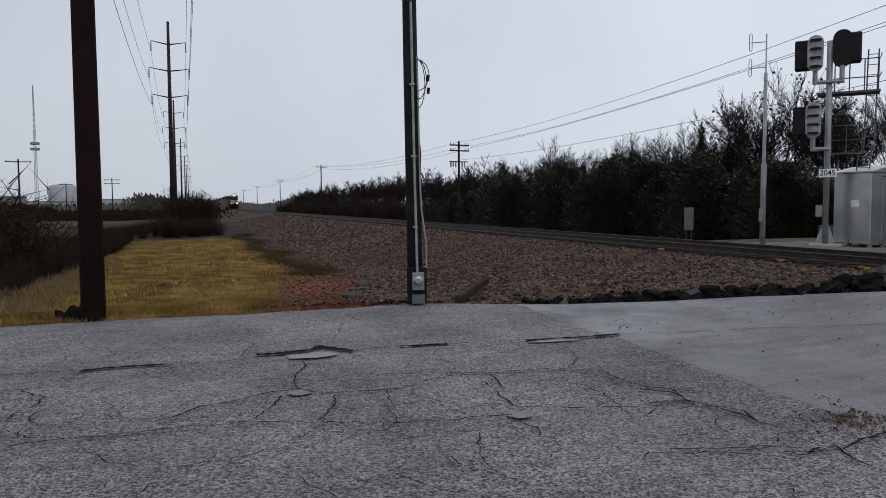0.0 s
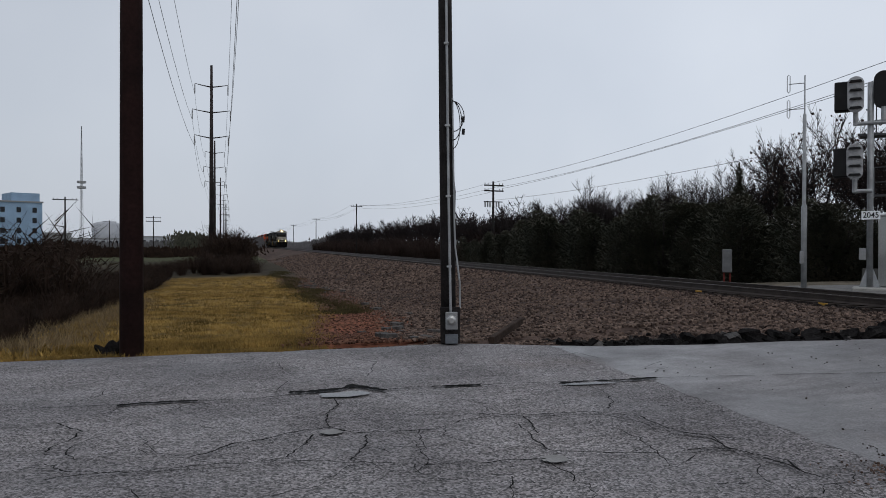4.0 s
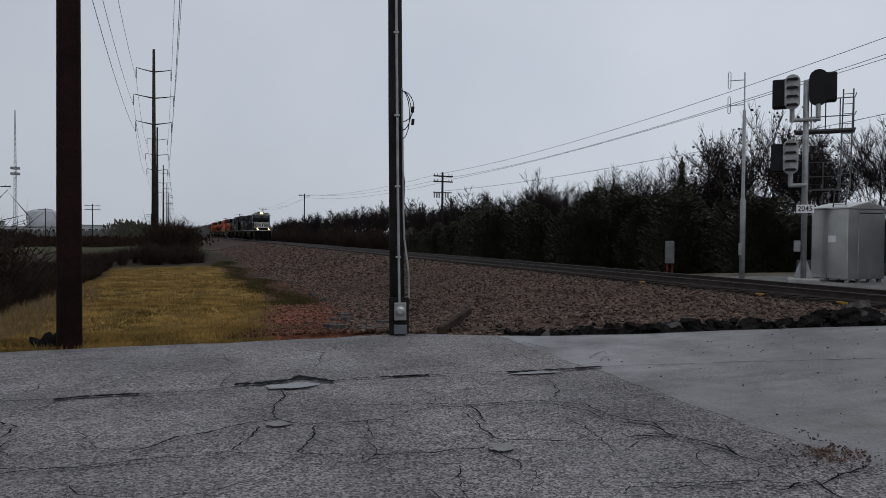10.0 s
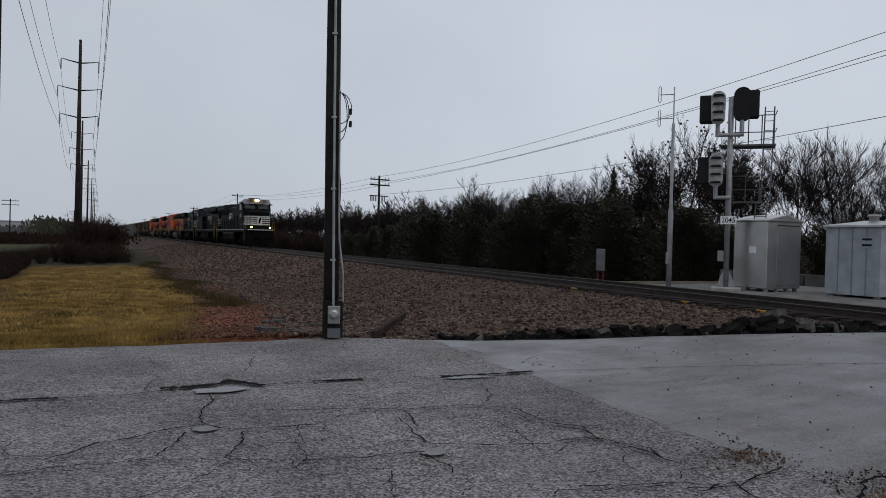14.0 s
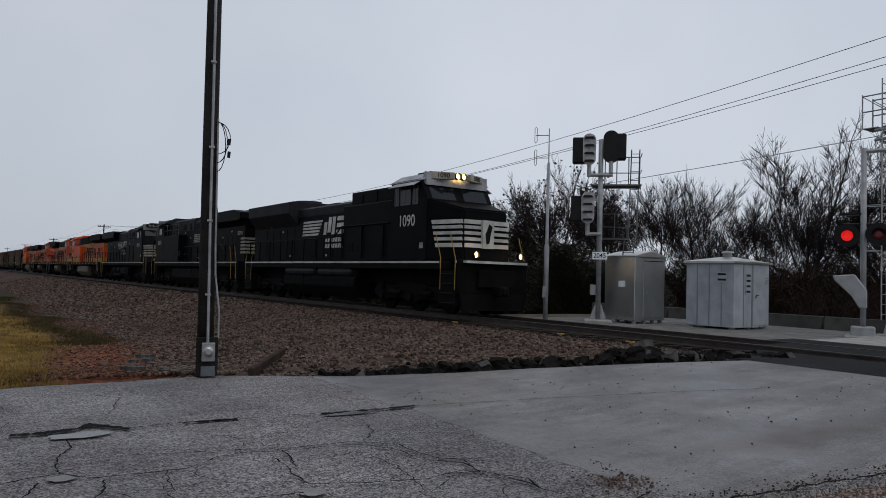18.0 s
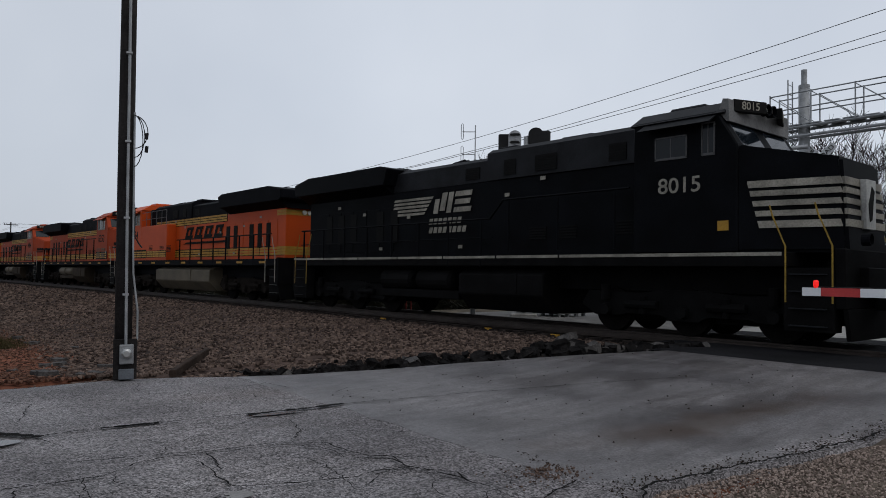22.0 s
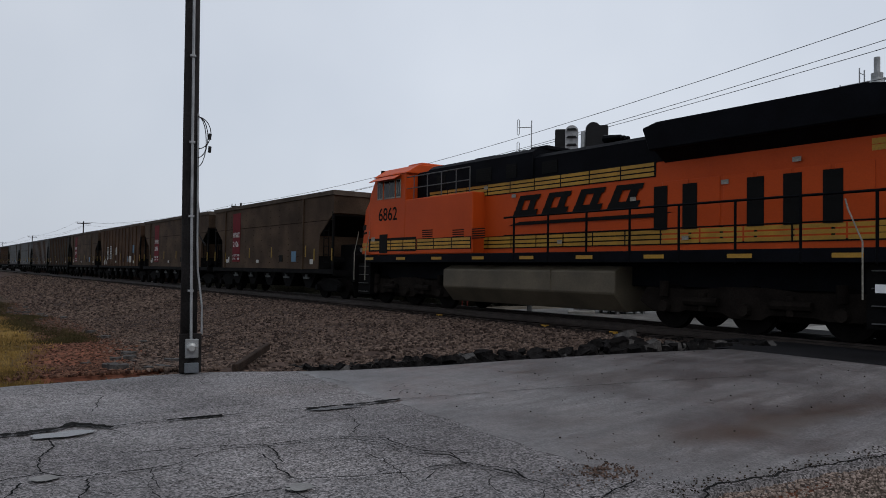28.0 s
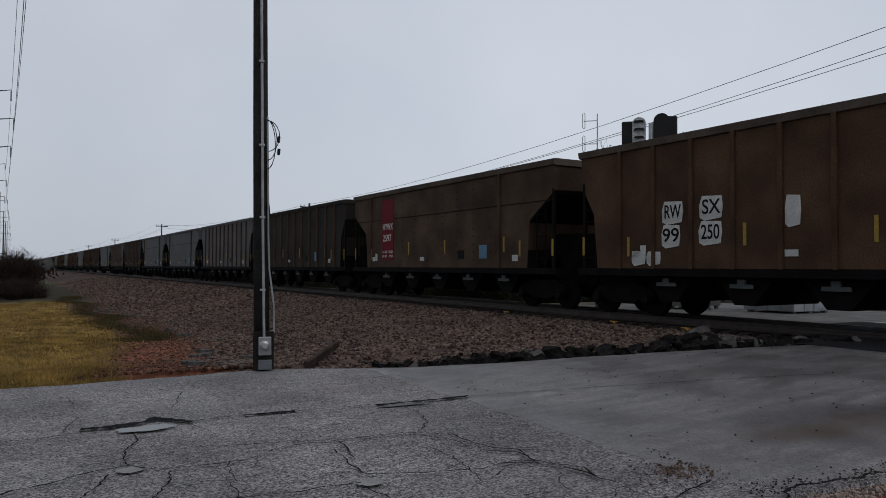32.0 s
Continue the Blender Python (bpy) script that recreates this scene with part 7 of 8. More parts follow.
M_BLADE = shader("yellowed_grass_blades", (0.165, 0.112, 0.035), 0.9, 0, 1.1, 0.55, 20, 0, (0.20, 0.13, 0.04), spec=0.1)
blades("dry_grass", 30000, lambda r: (lambda s: (-4.2 + (bank_foot(s) + 1.9) * r.random() + r.gauss(0, 0.3), s))(12.05 + 48 * r.random() ** 1.7), M_BLADE, 0.085, "short yellow winter grass", 11)
blades("ditch_weeds", 7000, lambda r: (lambda s: (bank_foot(s) - 1.7 + 0.5 * math.sin(s * 0.5) + r.gauss(0, 0.45), s))(24 + 44 * r.random() ** 1.3), shader("dark_weeds", (0.045, 0.038, 0.016), 0.9, 0, 1.5, 0.5, 20, 0, spec=0.1), 0.10, "dark trampled weeds between grass and bank", 14)
blades("grass_tuft", 1500, lambda r: ((lambda k: (-3.9 + 0.9 * math.sin(k * 2.1) + r.gauss(0, 0.25), 12.4 + 0.55 * k + r.gauss(0, 0.25)))(r.randrange(40))), shader("straw", (0.15, 0.105, 0.05), 0.9, 0, 2, 0.3, 20, 0), 0.24, "taller straw-coloured grass tufts", 12)
blades("verge_weeds", 2500, lambda r: (r.uniform(-8, 1.6), 12.0 + abs(r.gauss(0, 0.22))), M_BLADE, 0.12, "straggling dry weeds along the road edge", 13)

# ---- distance ----
def far_woods(name, count, a0, a1, r0, r1, h, material, label, seed):
    rng = random.Random(seed)
    verts, faces = [], []
    for _ in range(count):
        az, r = radians(rng.uniform(a0, a1)), rng.uniform(r0, r1)
        x, y = r * math.sin(az), r * math.cos(az)
        top = h * (0.55 + 0.45 * noise.noise((az * 14, 2.0, seed))) * rng.uniform(0.7, 1.1)
        for _ in range(30):
            w = rng.uniform(0.18, 0.5) * r / 300
            c = Vector((x + rng.gauss(0, 2.5), y + rng.gauss(0, 2.5), -1.6 + top * rng.random() ** 0.7))
            n = len(verts)
            verts += [c + Vector((-w, 0, -w * 0.8)), c + Vector((w, 0.2, -w)), c + Vector((rng.uniform(-0.4, 0.4) * w, 0, w * 2.2))]
            faces.append((n, n + 1, n + 2))
    me = bpy.data.meshes.new(name)
    me.from_pydata([tuple(v) for v in verts], [], faces)
    me.materials.append(material)
    ob = new(name, me)
    tagged(ob, label, "woods", kind="stuff")


# Distance haze is put into this pale grey woods colour.
M_FARW = shader("far_woods_haze_tint", (0.12, 0.118, 0.125), 0.95, 0, 0.05, 0.3, 1, 0)
far_woods("far_woods", 900, -48, -8, 330, 560, 7.5, M_FARW, "hazy winter woods along the horizon", 2)
far_woods("far_woods", 500, -19, -4, 270, 420, 8.5, M_FARW, "hazy winter woods beside the railway", 5)
far_woods("far_hedge", 380, -40, -18, 150, 190, 4.5, M_BRUSH, "dark hedgerow across the field", 8)
far_woods("far_trees", 60, -22.8, -20.2, 300, 320, 10.5, M_CEDAR, "dark conifers beyond the field", 9)

M_BLUEB = shader("pale_blue_cladding", (0.20, 0.30, 0.42), 0.7, 0, 0.3, 0.12, 5, 0)
M_FARWHITE = shader("far_white_wall", (0.33, 0.345, 0.37), 0.7, 0, 0.3, 0.1, 5, 0)


def far_building(az, r, w, d, h, material, label, windows=(0, 0), roof=0.0):
    x, y = r * math.sin(radians(az)), r * math.cos(radians(az))
    e = empty("industrial_building", pose(x, y, -1.6, 0, 0, -az + 14), label, "building", "distant buildings")
    bm = bmesh.new()
    box(bm, -w / 2, w / 2, -d / 2, d / 2, 0, h)
    part("wall", bm, material, e)
    bm = bmesh.new()
    box(bm, -w / 2 - 0.3, w / 2 + 0.3, -d / 2 - 0.3, d / 2 + 0.3, h, h + 0.5 + roof)
    part("roof", bm, M_GREY, e)
    for i in range(windows[0]):
        for j in range(windows[1]):
            piece("window", "far%.1f" % h, lambda b: box(b, -0.7, 0.7, -0.06, 0.06, 0, 1.8), M_GLASS, e, (-w / 2 + w * (i + 0.5) / windows[0], -d / 2 - 0.02, 2 + (h - 3) * (j + 0.3) / windows[1]))
    return e


blue = far_building(-34.0, 300, 20, 18, 17.5, M_BLUEB, "tall pale blue industrial building", (4, 4))
bm = bmesh.new()
box(bm, 1, 10, -6, 6, 18, 21)
part("penthouse", bm, M_BLUEB, blue)
for x in (-7, -4, -1.5):
    bm = bmesh.new()
    tube(bm, [(x, 0, 17.5), (x, 0, 20.5)], 0.5, 8)
    part("roof_vent", bm, M_GREY, blue)
far_building(-28.3, 420, 26, 14, 5.5, M_FARWHITE, "long low white industrial shed", (8, 1))
far_building(-24.5, 410, 22, 14, 6.5, M_FARWHITE, "pale industrial shed with dark windows", (7, 1))
far_building(-20.5, 440, 14, 12, 6, M_FARWHITE, "white industrial shed among trees", (5, 1))
far_building(-9.0, 420, 24, 14, 9, M_FARWHITE, "small white building beside the railway", (5, 1))
far_building(-30.9, 330, 10, 8, 7, M_GREY, "grey outbuilding behind scrub", (2, 1))
tank = empty("storage_tank", pose(-199, 380, -1.6), "white cylindrical storage tank", "tank")
bm = bmesh.new()
tube(bm, [(0, 0, 0), (0, 0, 13.5), (0, 0, 14.5), (0, 0, 15.2)], [7.2, 7.2, 5, 0.5], 28)
part("shell", bm, M_FARWHITE, tank, smooth=True)
mast = empty("radio_mast", pose(-219, 391, -1.6), "slender lattice radio mast", "radio mast")
bm = bmesh.new()
for k in range(3):
    a = k * 2.094
    tube(bm, [(1.1 * math.cos(a), 1.1 * math.sin(a), 0), (0.5 * math.cos(a), 0.5 * math.sin(a), 48), (0.15 * math.cos(a), 0.15 * math.sin(a), 68)], 0.11, 5)
for z in range(0, 60, 3):
    r = 1.1 - 0.6 * z / 48
    for k in range(3):
        a, b = k * 2.094, (k + 1) * 2.094
        tube(bm, [(r * math.cos(a), r * math.sin(a), z), (r * math.cos(b), r * math.sin(b), z + 3)], 0.06, 4)
part("lattice", bm, M_GALV, mast)
for z in (33.5, 36.5):
    bm = bmesh.new()
    tube(bm, [(0, 0, z), (0, 0, z + 1.2)], [2.4, 2.4], 8)
    part("antenna_ring", bm, M_GREY, mast)

# ---- road wear ----
rng = random.Random(77)


def in_plan(*pts):
    return [plan_of(x, y) for x, y in pts]


# the long joint along the road and the main cracks
crack([(-7.5, 8.35), (-5.0, 8.3), (-3.0, 8.2), (-1.79, 8.22), (-1.34, 8.19), (-1.02, 8.16), (-0.32, 8.13), (0.36, 8.07), (0.66, 8.21)], 0.018, rng, 0.02, "joint")
crack([(-1.1, 8.13), (-0.82, 8.19), (-0.3, 8.15)], 0.05, rng, 0.012, "joint")
crack([(0.67, 8.33), (0.98, 8.29), (1.28, 8.39), (1.44, 8.54), (1.57, 8.36), (1.74, 8.13)], 0.085, rng, 0.03)
crack([(1.7, 8.17), (2.15, 8.22), (2.88, 8.11), (3.32, 8.11), (3.82, 8.05)], 0.022, rng, 0.02, "joint")
crack([(2.31, 8.2), (2.9, 8.14)], 0.06, rng, 0.01, "joint")
crack([(3.87, 7.99), (4.21, 7.99), (4.67, 7.95), (5.2, 7.97)], 0.07, rng, 0.014)
crack([(5.18, 7.95), (5.73, 7.85), (6.97, 7.39), (8.58, 6.52), (9.68, 5.8)], 0.017, rng, 0.008, "joint")
crack([(0.48, 8.24), (0.58, 8.63), (0.71, 9.02)], 0.009, rng, 0.03)
crack([(1.11, 7.87), (1.11, 7.52), (0.96, 7.23), (0.9, 6.82), (0.91, 6.62)], 0.016, rng, 0.03)
crack([(0.91, 6.62), (0.68, 6.57), (0.51, 6.51), (0.28, 6.36), (0.05, 6.33), (-0.16, 6.07), (-0.3, 5.99)], 0.022, rng, 0.03)
crack([(0.91, 6.62), (0.99, 6.47), (1.15, 6.37), (1.49, 6.31), (1.8, 6.3)], 0.022, rng, 0.025)
crack([(0.73, 6.41), (0.63, 6.16), (0.55, 6.02), (0.46, 5.8), (0.25, 5.72), (-0.15, 5.76), (-0.65, 5.74), (-1.09, 5.76), (-1.26, 5.74)], 0.01, rng, 0.04)
crack([(-1.34, 6.13), (-1.14, 5.86), (-0.84, 5.78), (-0.53, 5.7), (-0.29, 5.67), (0.01, 5.66)], 0.014, rng, 0.04)
crack([(-1.41, 6.46), (-1.38, 6.66), (-1.29, 6.84), (-1.26, 7.09), (-1.37, 7.29), (-1.54, 7.48)], 0.012, rng, 0.05)
crack([(0.25, 5.71), (0.54, 5.7), (0.86, 5.52), (1.23, 5.41)], 0.01, rng, 0.04)
crack([(1.43, 5.3), (1.6, 5.28), (1.9, 5.21), (2.1, 5.24), (2.28, 5.21), (2.39, 5.19)], 0.02, rng, 0.02)
crack([(1.8, 6.3), (2.16, 6.56), (2.4, 6.6), (2.66, 6.51)], 0.01, rng, 0.04)
crack([(2.68, 6.55), (2.95, 6.48), (3.31, 6.46), (3.54, 6.4)], 0.014, rng, 0.025)
crack([(3.53, 6.38), (3.73, 6.08), (3.74, 5.89), (3.7, 5.64), (3.87, 5.46)], 0.011, rng, 0.03)
crack([(3.87, 5.46), (4.01, 5.32), (3.99, 5.18), (3.96, 5.0), (4.03, 4.83), (4.07, 4.68), (4.1, 4.53), (4.09, 4.38)], 0.022, rng, 0.025)
crack([(2.58, 6.3), (2.59, 6.07), (2.53, 5.78), (2.52, 5.54), (2.52, 5.4)], 0.016, rng, 0.03)
crack([(2.52, 5.4), (2.72, 5.29), (2.93, 5.2), (3.15, 5.14), (3.37, 5.06)], 0.024, rng, 0.018)
crack([(3.37, 5.06), (3.56, 5.02), (3.83, 5.01), (3.96, 4.96)], 0.014, rng, 0.025)
crack([(2.37, 5.14), (2.37, 4.98), (2.41, 4.82), (2.36, 4.63)], 0.01, rng, 0.05)
crack([(2.81, 4.01), (2.89, 4.07), (3.12, 3.96), (3.44, 3.9), (3.71, 3.88), (3.87, 3.85)], 0.0088, rng, 0.04)
crack([(3.76, 3.77), (3.91, 3.7), (4.16, 3.65), (4.45, 3.77), (4.65, 3.78)], 0.0143, rng, 0.04)
crack([(3.29, 4.3), (3.4, 4.32), (3.5, 4.26)], 0.018, rng, 0.03)
crack([(4.11, 4.09), (4.07, 3.93), (4.1, 3.83), (4.21, 3.7)], 0.0088, rng, 0.04)
crack([(1.47, 8.95), (1.71, 9.07), (2.02, 10.11), (1.74, 10.59), (1.23, 11.11)], 0.008, rng, 0.04)
crack([(4.78, 9.98), (5.2, 10.14), (5.26, 9.52)], 0.009, rng, 0.04)
crack([(4.13, 7.75), (4.12, 7.39), (3.94, 6.88), (3.68, 6.54)], 0.009, rng, 0.04)
crack([(0.91, 5.57), (1.01, 5.77), (1.13, 6.03), (1.15, 6.27)], 0.01, rng, 0.04)
crack([(-1.24, 7.87), (-1.05, 7.76), (-0.96, 7.82)], 0.008, rng, 0.04)
crack([(1.53, 6.98), (1.93, 6.85), (2.36, 6.76), (2.79, 6.57), (2.95, 6.57), (3.5, 6.54), (3.87, 6.22), (3.85, 5.88), (3.93, 5.54), (4.31, 5.19)], 0.012, rng, 0.03)
crack([(2.77, 6.53), (2.73, 6.26), (2.65, 5.91)], 0.016, rng, 0.03)
crack([(3.61, 5.08), (3.83, 5.07), (4.02, 5.0)], 0.02, rng, 0.03)
crack([(3.92, 5.57), (4.07, 5.4), (3.97, 5.07), (4.07, 4.79), (4.18, 4.62), (4.09, 4.39), (4.13, 4.17)], 0.012, rng, 0.03)
crack([(3.58, 5.08), (3.81, 5.1), (3.96, 5.05)], 0.016, rng, 0.03)
crack([(3.06, 4.08), (3.38, 3.97), (3.66, 3.92), (3.83, 3.86), (4.02, 3.7), (4.17, 3.73)], 0.0088, rng, 0.03)
crack([(4.3, 3.73), (4.56, 3.79), (4.81, 3.86)], 0.011, rng, 0.04)
crack([(4.17, 3.73), (4.09, 3.55), (4.05, 3.36)], 0.011, rng, 0.04)
crack([(3.78, 3.81), (3.81, 3.68), (4.05, 3.73)], 0.011, rng, 0.04)
crack([(4.35 + 0.4 * k, near_edge(4.35 + 0.4 * k) + 0.03) for k in range(20)], 0.035, rng, 0.05, "broken_edge")
for _ in range(60):
    x, y = rng.uniform(-5, 2.6), rng.uniform(3.9, 8) if rng.random() < 0.8 else rng.uniform(8, 11)
    a = rng.uniform(0, 6.28)
    pts = [(x, y)]
    for _ in range(rng.randint(2, 4)):
        a += rng.uniform(-0.8, 0.8)
        x, y = x + 0.22 * math.cos(a), y + 0.22 * math.sin(a)
        pts.append((x, y))
    crack(in_plan(*pts), 0.006, rng, 0.03)

M_PUDDLE = shader("standing_water", (0.075, 0.073, 0.075), 0.22, 0, 2, 0.15, 20, 0.0, spec=0.3)
M_SILT = shader("pale_silt", (0.17, 0.165, 0.16), 0.7, 0, 4, 0.2, 40, 0.3)


def blot(name, x, y, rx, ry, material, lift, rng, label="", turn=0.0):
    """A flat ragged patch lying on the road."""
    u, s = plan_of(x, y)
    n = 30
    verts = [(u, s, road_z(u, s) + lift)]
    for i in range(n):
        a = 2 * math.pi * i / n
        f = 1 + 0.35 * noise.noise((math.cos(a) * 1.7 + x, math.sin(a) * 1.7 + y, 3.3))
        px, py = rx * f * math.cos(a), ry * f * math.sin(a)
        c, q = math.cos(turn), math.sin(turn)
        uu, ss2 = u + px * c - py * q, s + px * q + py * c
        verts.append((uu, ss2, road_z(uu, ss2) + lift))
    me = bpy.data.meshes.new(name)
    me.from_pydata(verts, [], [(0, i + 1, (i + 1) % n + 1) for i in range(n)])
    me.materials.append(material)
    ob = new(name, me)
    ob.parent = road
    if label:
        ob["label"] = label


def spot(u, s):
    return plan(u, s)


blot("puddle", *spot(1.25, 8.05), 0.28, 0.13, M_PUDDLE, 0.0195, rng, "shallow water in a pothole", -0.02)
blot("puddle", *spot(4.20, 7.86), 0.34, 0.05, M_PUDDLE, 0.0195, rng, "", -0.06)
blot("pothole", *spot(0.90, 6.48), 0.10, 0.09, M_SILT, 0.019, rng, "pale silt in a shallow hole")
blot("pothole", *spot(2.46, 5.17), 0.10, 0.10, M_SILT, 0.019, rng)
M_GRIT = loose_stone("reddish_grit", (0.07, 0.045, 0.035), (0.22, 0.15, 0.12))
M_MUDCLOD = loose_stone("brown_mud_clods", (0.022, 0.016, 0.012), (0.06, 0.045, 0.034))
stones("mud_streak", 45, lambda r: (lambda k: (5.16 - 0.10 * k + r.gauss(0, 0.03), 4.85 - 0.62 * k + r.gauss(0, 0.03)))(r.random()), lambda u, s: road_z(u, s) + 0.007, 0.008, M_MUDCLOD, road, 36, "brown mud crumbs in a worn streak")
stones("red_grit", 170, lambda r: (r.gauss(4.82, 0.16), r.gauss(4.18, 0.10)), lambda u, s: road_z(u, s) + 0.010, 0.011, M_GRIT, road, 37, "reddish grit beside a crack")
stones("edge_crumbs", 700, lambda r: (lambda u: (u, near_edge(u) + abs(r.gauss(0, 0.16))))(r.uniform(4.3, 11)), lambda u, s: road_z(u, s) + 0.006, 0.009, M_MUDCLOD, road, 38, "dark crumbs along the broken road edge")

stones("road_specks", 130, lambda r: (r.uniform(5.3, 11.5), r.uniform(4.2, 9.0)), lambda u, s: road_z(u, s) + 0.014, 0.011, M_MUDCLOD, road, 41, "dark crumbs scattered on the overlay")
# loose pebbles along the overlay's corner
stones("road_pebbles", 110, lambda r: (r.gauss(4.8, 0.3), r.gauss(4.15, 0.2)), lambda u, s: road_z(u, s) + 0.010, 0.009, M_STONE, road, 31, "scattered pebbles on the asphalt")
stones("gravel_stones", 32000, lambda r: (lambda u: (u, near_edge(u) - 0.05 - 2.6 * r.random() ** 1.3))(r.uniform(4.3, 12)), lambda u, s: road_z(u, s) - 0.05, 0.012, M_PEBBLE, road, 32, "crushed stones of the gravel shoulder")
stones("edge_stones", 900, lambda r: (lambda u: (u, far_edge(u) + r.gauss(0.12, 0.12)))(r.uniform(0.5, 12)), lambda u, s: road_z(u, s) - 0.1, 0.035, M_STONE, road, 33, "loose stones along the road edge")

# broken asphalt dumped along the road's far edge
M_CHUNK = shader("broken_asphalt", (0.006, 0.0057, 0.0057), 0.95, 0, 4, 0.6, 30, 0.8, (0.013, 0.012, 0.012), spec=0.03)
M_CHUNKL = shader("broken_asphalt_face", (0.060, 0.056, 0.054), 0.85, 0, 4, 0.5, 30, 0.6, spec=0.2)


def chunk(bm, rng, r):
    """A slab-like broken lump."""
    n = rng.randint(5, 7)
    out = [(r * rng.uniform(0.65, 1.2) * math.cos(6.283 * i / n), r * rng.uniform(0.45, 0.9) * math.sin(6.283 * i / n)) for i in range(n)]
    h = r * rng.uniform(0.35, 0.75)
    prism(bm, out, "z", 0, h)
    bm.verts.ensure_lookup_table()
    for v in bm.verts:
        v.co += Vector((rng.uniform(-1, 1), rng.uniform(-1, 1), rng.uniform(-1, 1))) * r * 0.1


chunk_meshes = []
for i in range(9):
    bm = bmesh.new()
    chunk(bm, rng, 0.2)
    bmesh.ops.recalc_face_normals(bm, faces=bm.faces)
    me = bpy.data.meshes.new("asphalt_chunk")
    bm.to_mesh(me)
    bm.free()
    me.materials.append(M_CHUNKL if i == 7 else M_CHUNK)
    chunk_meshes.append(me)
for i in range(290):
    f = rng.random()
    u = 5.6 + 7.7 * f
    s = far_edge(u) + 0.14 + abs(rng.gauss(0, 0.5)) * (0.45 + 0.55 * ease(6, 9, u)) + 0.15 * ease(9, 12, u)
    ob = new("asphalt_chunk", chunk_meshes[rng.randrange(9)])
    sc = rng.uniform(0.3, 1.25) * (0.62 + 0.38 * ease(6, 9, u))
    ob.matrix_basis = at(u, s, max(road_z(u, s) - 0.16, bank_z(u, s) - 0.04) + rng.uniform(0.0, 0.11), rng.uniform(0, 360)) @ pose(0, 0, 0, rng.uniform(-32, 32), rng.uniform(-32, 32), 0)
    ob.scale = (sc, sc, sc)
    tagged(ob, "dark broken lump of old asphalt beside the road", "asphalt chunk", "broken asphalt rubble")

# dark rag-like lump and a discarded timber
bm = bmesh.new()
tube(bm, [(-0.55, 0, 0.02), (-0.35, 0.02, 0.10), (0, -0.03, 0.13), (0.3, 0.04, 0.09), (0.5, 0, 0.03)], [0.06, 0.10, 0.12, 0.10, 0.05], 7)
ob = mesh_object("asphalt_slab", bm, M_CHUNK)
ob.matrix_basis = at(11.0, far_edge(11.0) + 0.85, 0.27, 12)
tagged(ob, "large rounded lump of dark asphalt on the rubble", "asphalt chunk", "broken asphalt rubble")
bm = bmesh.new()
box(bm, -1.25, 1.25, -0.07, 0.07, -0.05, 0.05, 0.015)
ob = mesh_object("timber", bm, shader("dark_rotten_timber", (0.034, 0.024, 0.019), 0.95, 0, 3, 0.4, 30, 0.5, spec=0.1))
ob.matrix_basis = look((0.25, 12.75, 0.0), (1.05, 15.6, 0.12)) @ pose(0, 0, -1.25, 0, 90, 0)
tagged(ob, "discarded weathered railway timber on the bank", "timber")

# stones and slabs on the dirt below the bank
for i in range(46):
    s = 12.6 + 40 * rng.random() ** 1.3
    u = bank_foot(s) + rng.gauss(-0.5, 0.5)
    ob = new("rock", chunk_meshes[7])
    sc = rng.uniform(0.25, 0.9)
    z = max(ground_z(u, s), bank_top(u, s) if u > bank_foot(s) else -9)
    ob.matrix_basis = at(u, s, z - 0.02, rng.uniform(0, 360))
    ob.scale = (sc, sc, sc)
    tagged(ob, "pale flat stone lying on the red dirt", "rock", "stones on the dirt")
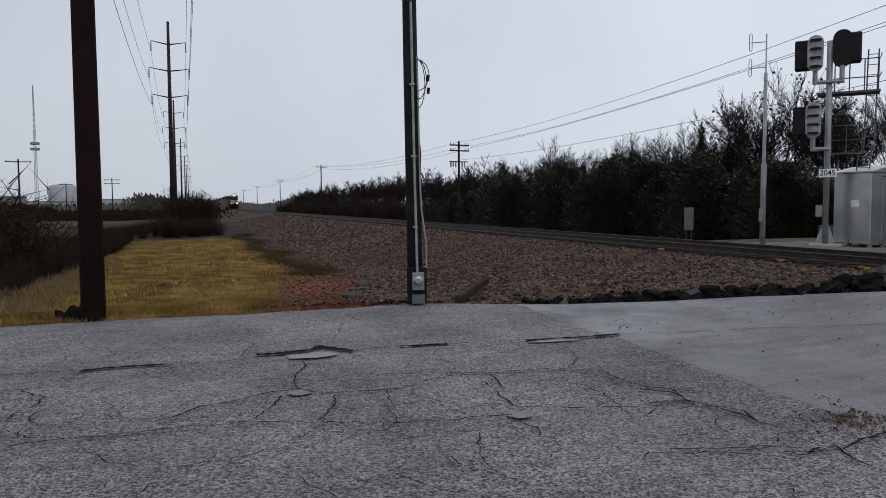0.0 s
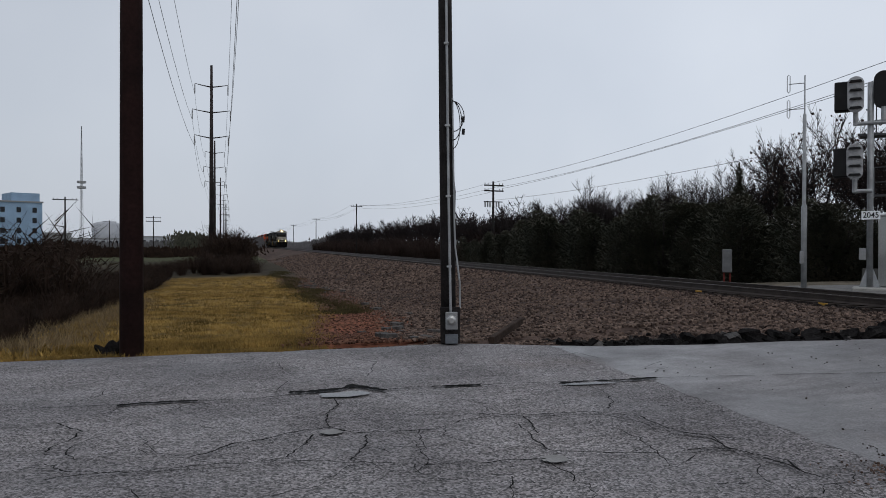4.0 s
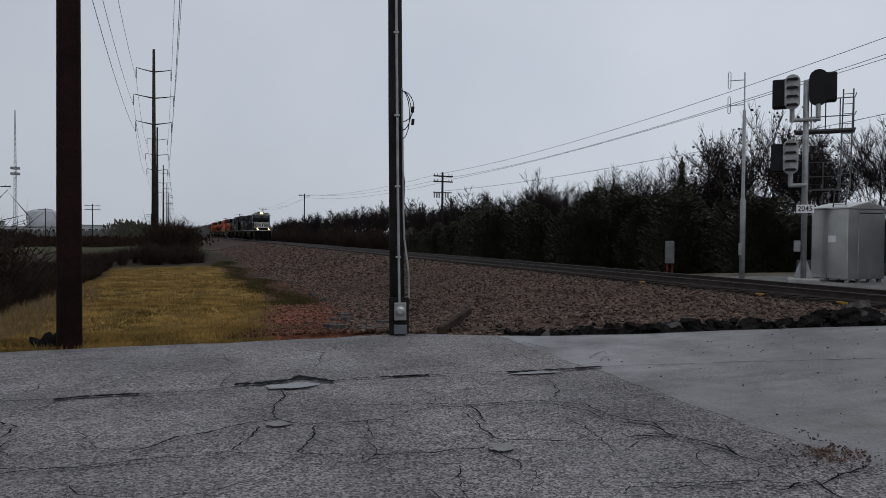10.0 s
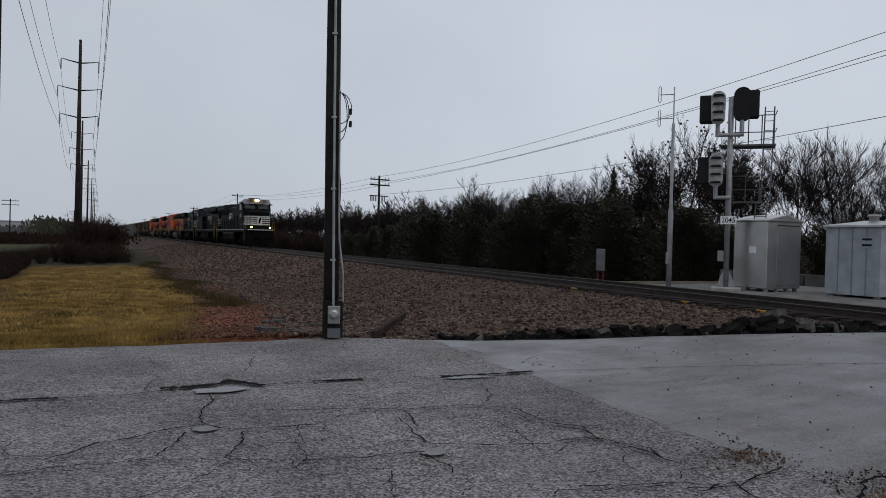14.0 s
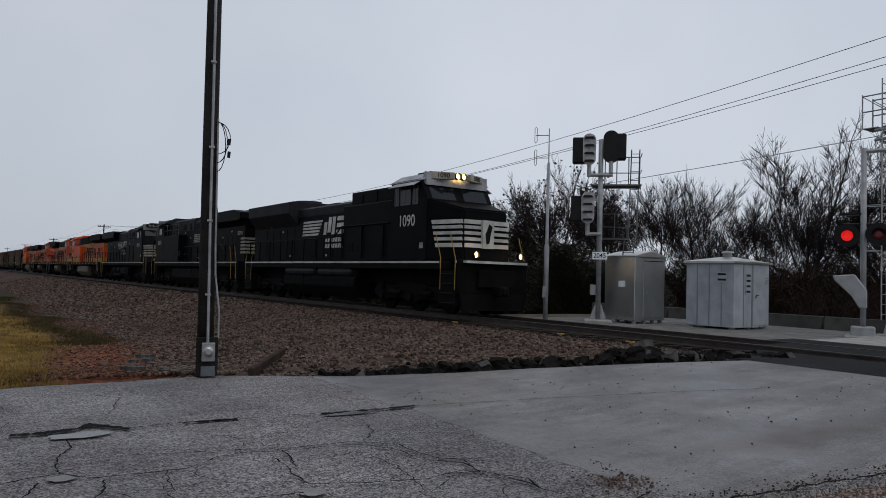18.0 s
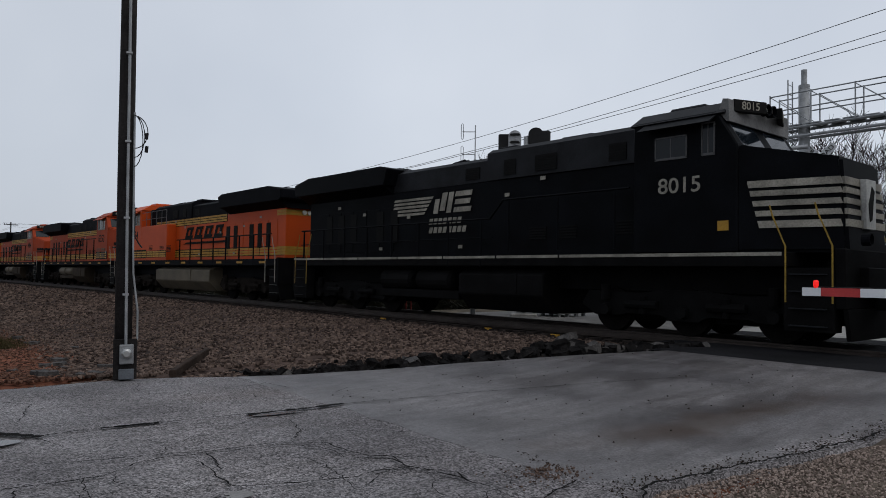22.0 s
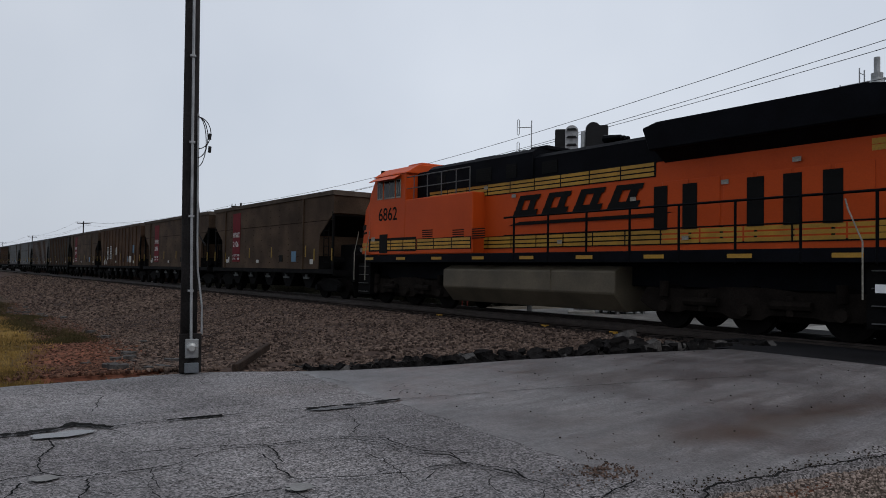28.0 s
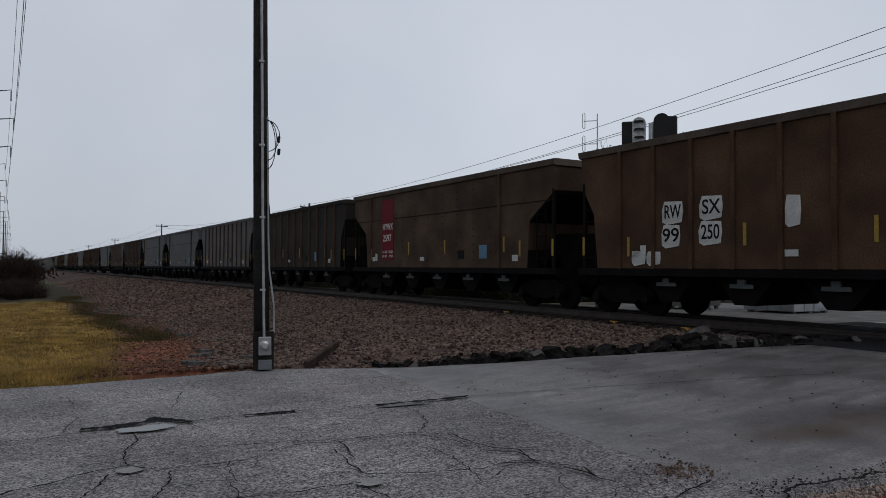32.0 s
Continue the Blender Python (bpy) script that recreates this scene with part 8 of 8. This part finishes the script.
# yellow-painted tie ends
for s in (14.3, 19.2, 11.9):
    bm = bmesh.new()
    box(bm, RAIL_U - 1.36, RAIL_U - 1.29, s - 0.12, s + 0.12, 0.10, 0.275)
    part("painted_tie_end", bm, P_YELLOW, railway, "tie end painted dull yellow")

# litter, clods and pebbles on the dirt and the bank's foot
M_CLOD = loose_stone("reddish_clods", (0.055, 0.025, 0.017), (0.19, 0.098, 0.065))
stones("dirt_clods", 9000, lambda r: (lambda s: (bank_foot(s) - 2.4 * r.random() ** 1.2 + r.gauss(0, 0.25), s))(12.0 + 45 * r.random() ** 1.6), lambda u, s: max(ground_z(u, s), bank_top(u, s) if u > bank_foot(s) else -9) - 0.01, 0.035, M_CLOD, railway, 35, "reddish clods and litter on the bare dirt")

# charred stump at the foot of the tall pole
bm = bmesh.new()
tube(bm, [(0, 0, -0.1), (0.02, 0, 0.08), (0.05, 0.02, 0.20), (0.03, 0, 0.27)], [0.16, 0.13, 0.10, 0.04], 9)
tube(bm, [(0.05, 0.0, 0.05), (0.17, 0.03, 0.22), (0.20, 0.03, 0.30)], [0.09, 0.06, 0.02], 7)
tube(bm, [(-0.05, 0.0, 0.05), (-0.19, 0.0, 0.16), (-0.23, 0.0, 0.20)], [0.09, 0.05, 0.02], 7)
ob = mesh_object("stump", bm, M_CHUNK)
ob.matrix_basis = pose(-5.83, 11.2, -0.12)
tagged(ob, "small black charred stump beside the tall pole", "stump")

# finer fragments between the lumps
M_FRAG = loose_stone("asphalt_fragments", (0.010, 0.009, 0.009), (0.055, 0.050, 0.047))
stones("rubble_fragments", 4200, lambda r: (lambda u: (u, far_edge(u) + 0.05 + abs(r.gauss(0, 0.5))))(r.uniform(5.6, 13.2)), lambda u, s: max(road_z(u, s) - 0.14, bank_top(u, s)) + 0.01, 0.05, M_FRAG, railway, 39, "small dark fragments of broken asphalt")


def motions():
    for ob, offset, turn in train:
        rows = []
        for t in (0, 8, 16, 24, 32):
            s = HEAD_S - SPEED * t + offset
            rows.append((t, at(RAIL_U, s, RAIL_Z, -90 + turn)))
        walk(ob, rows)


motions()
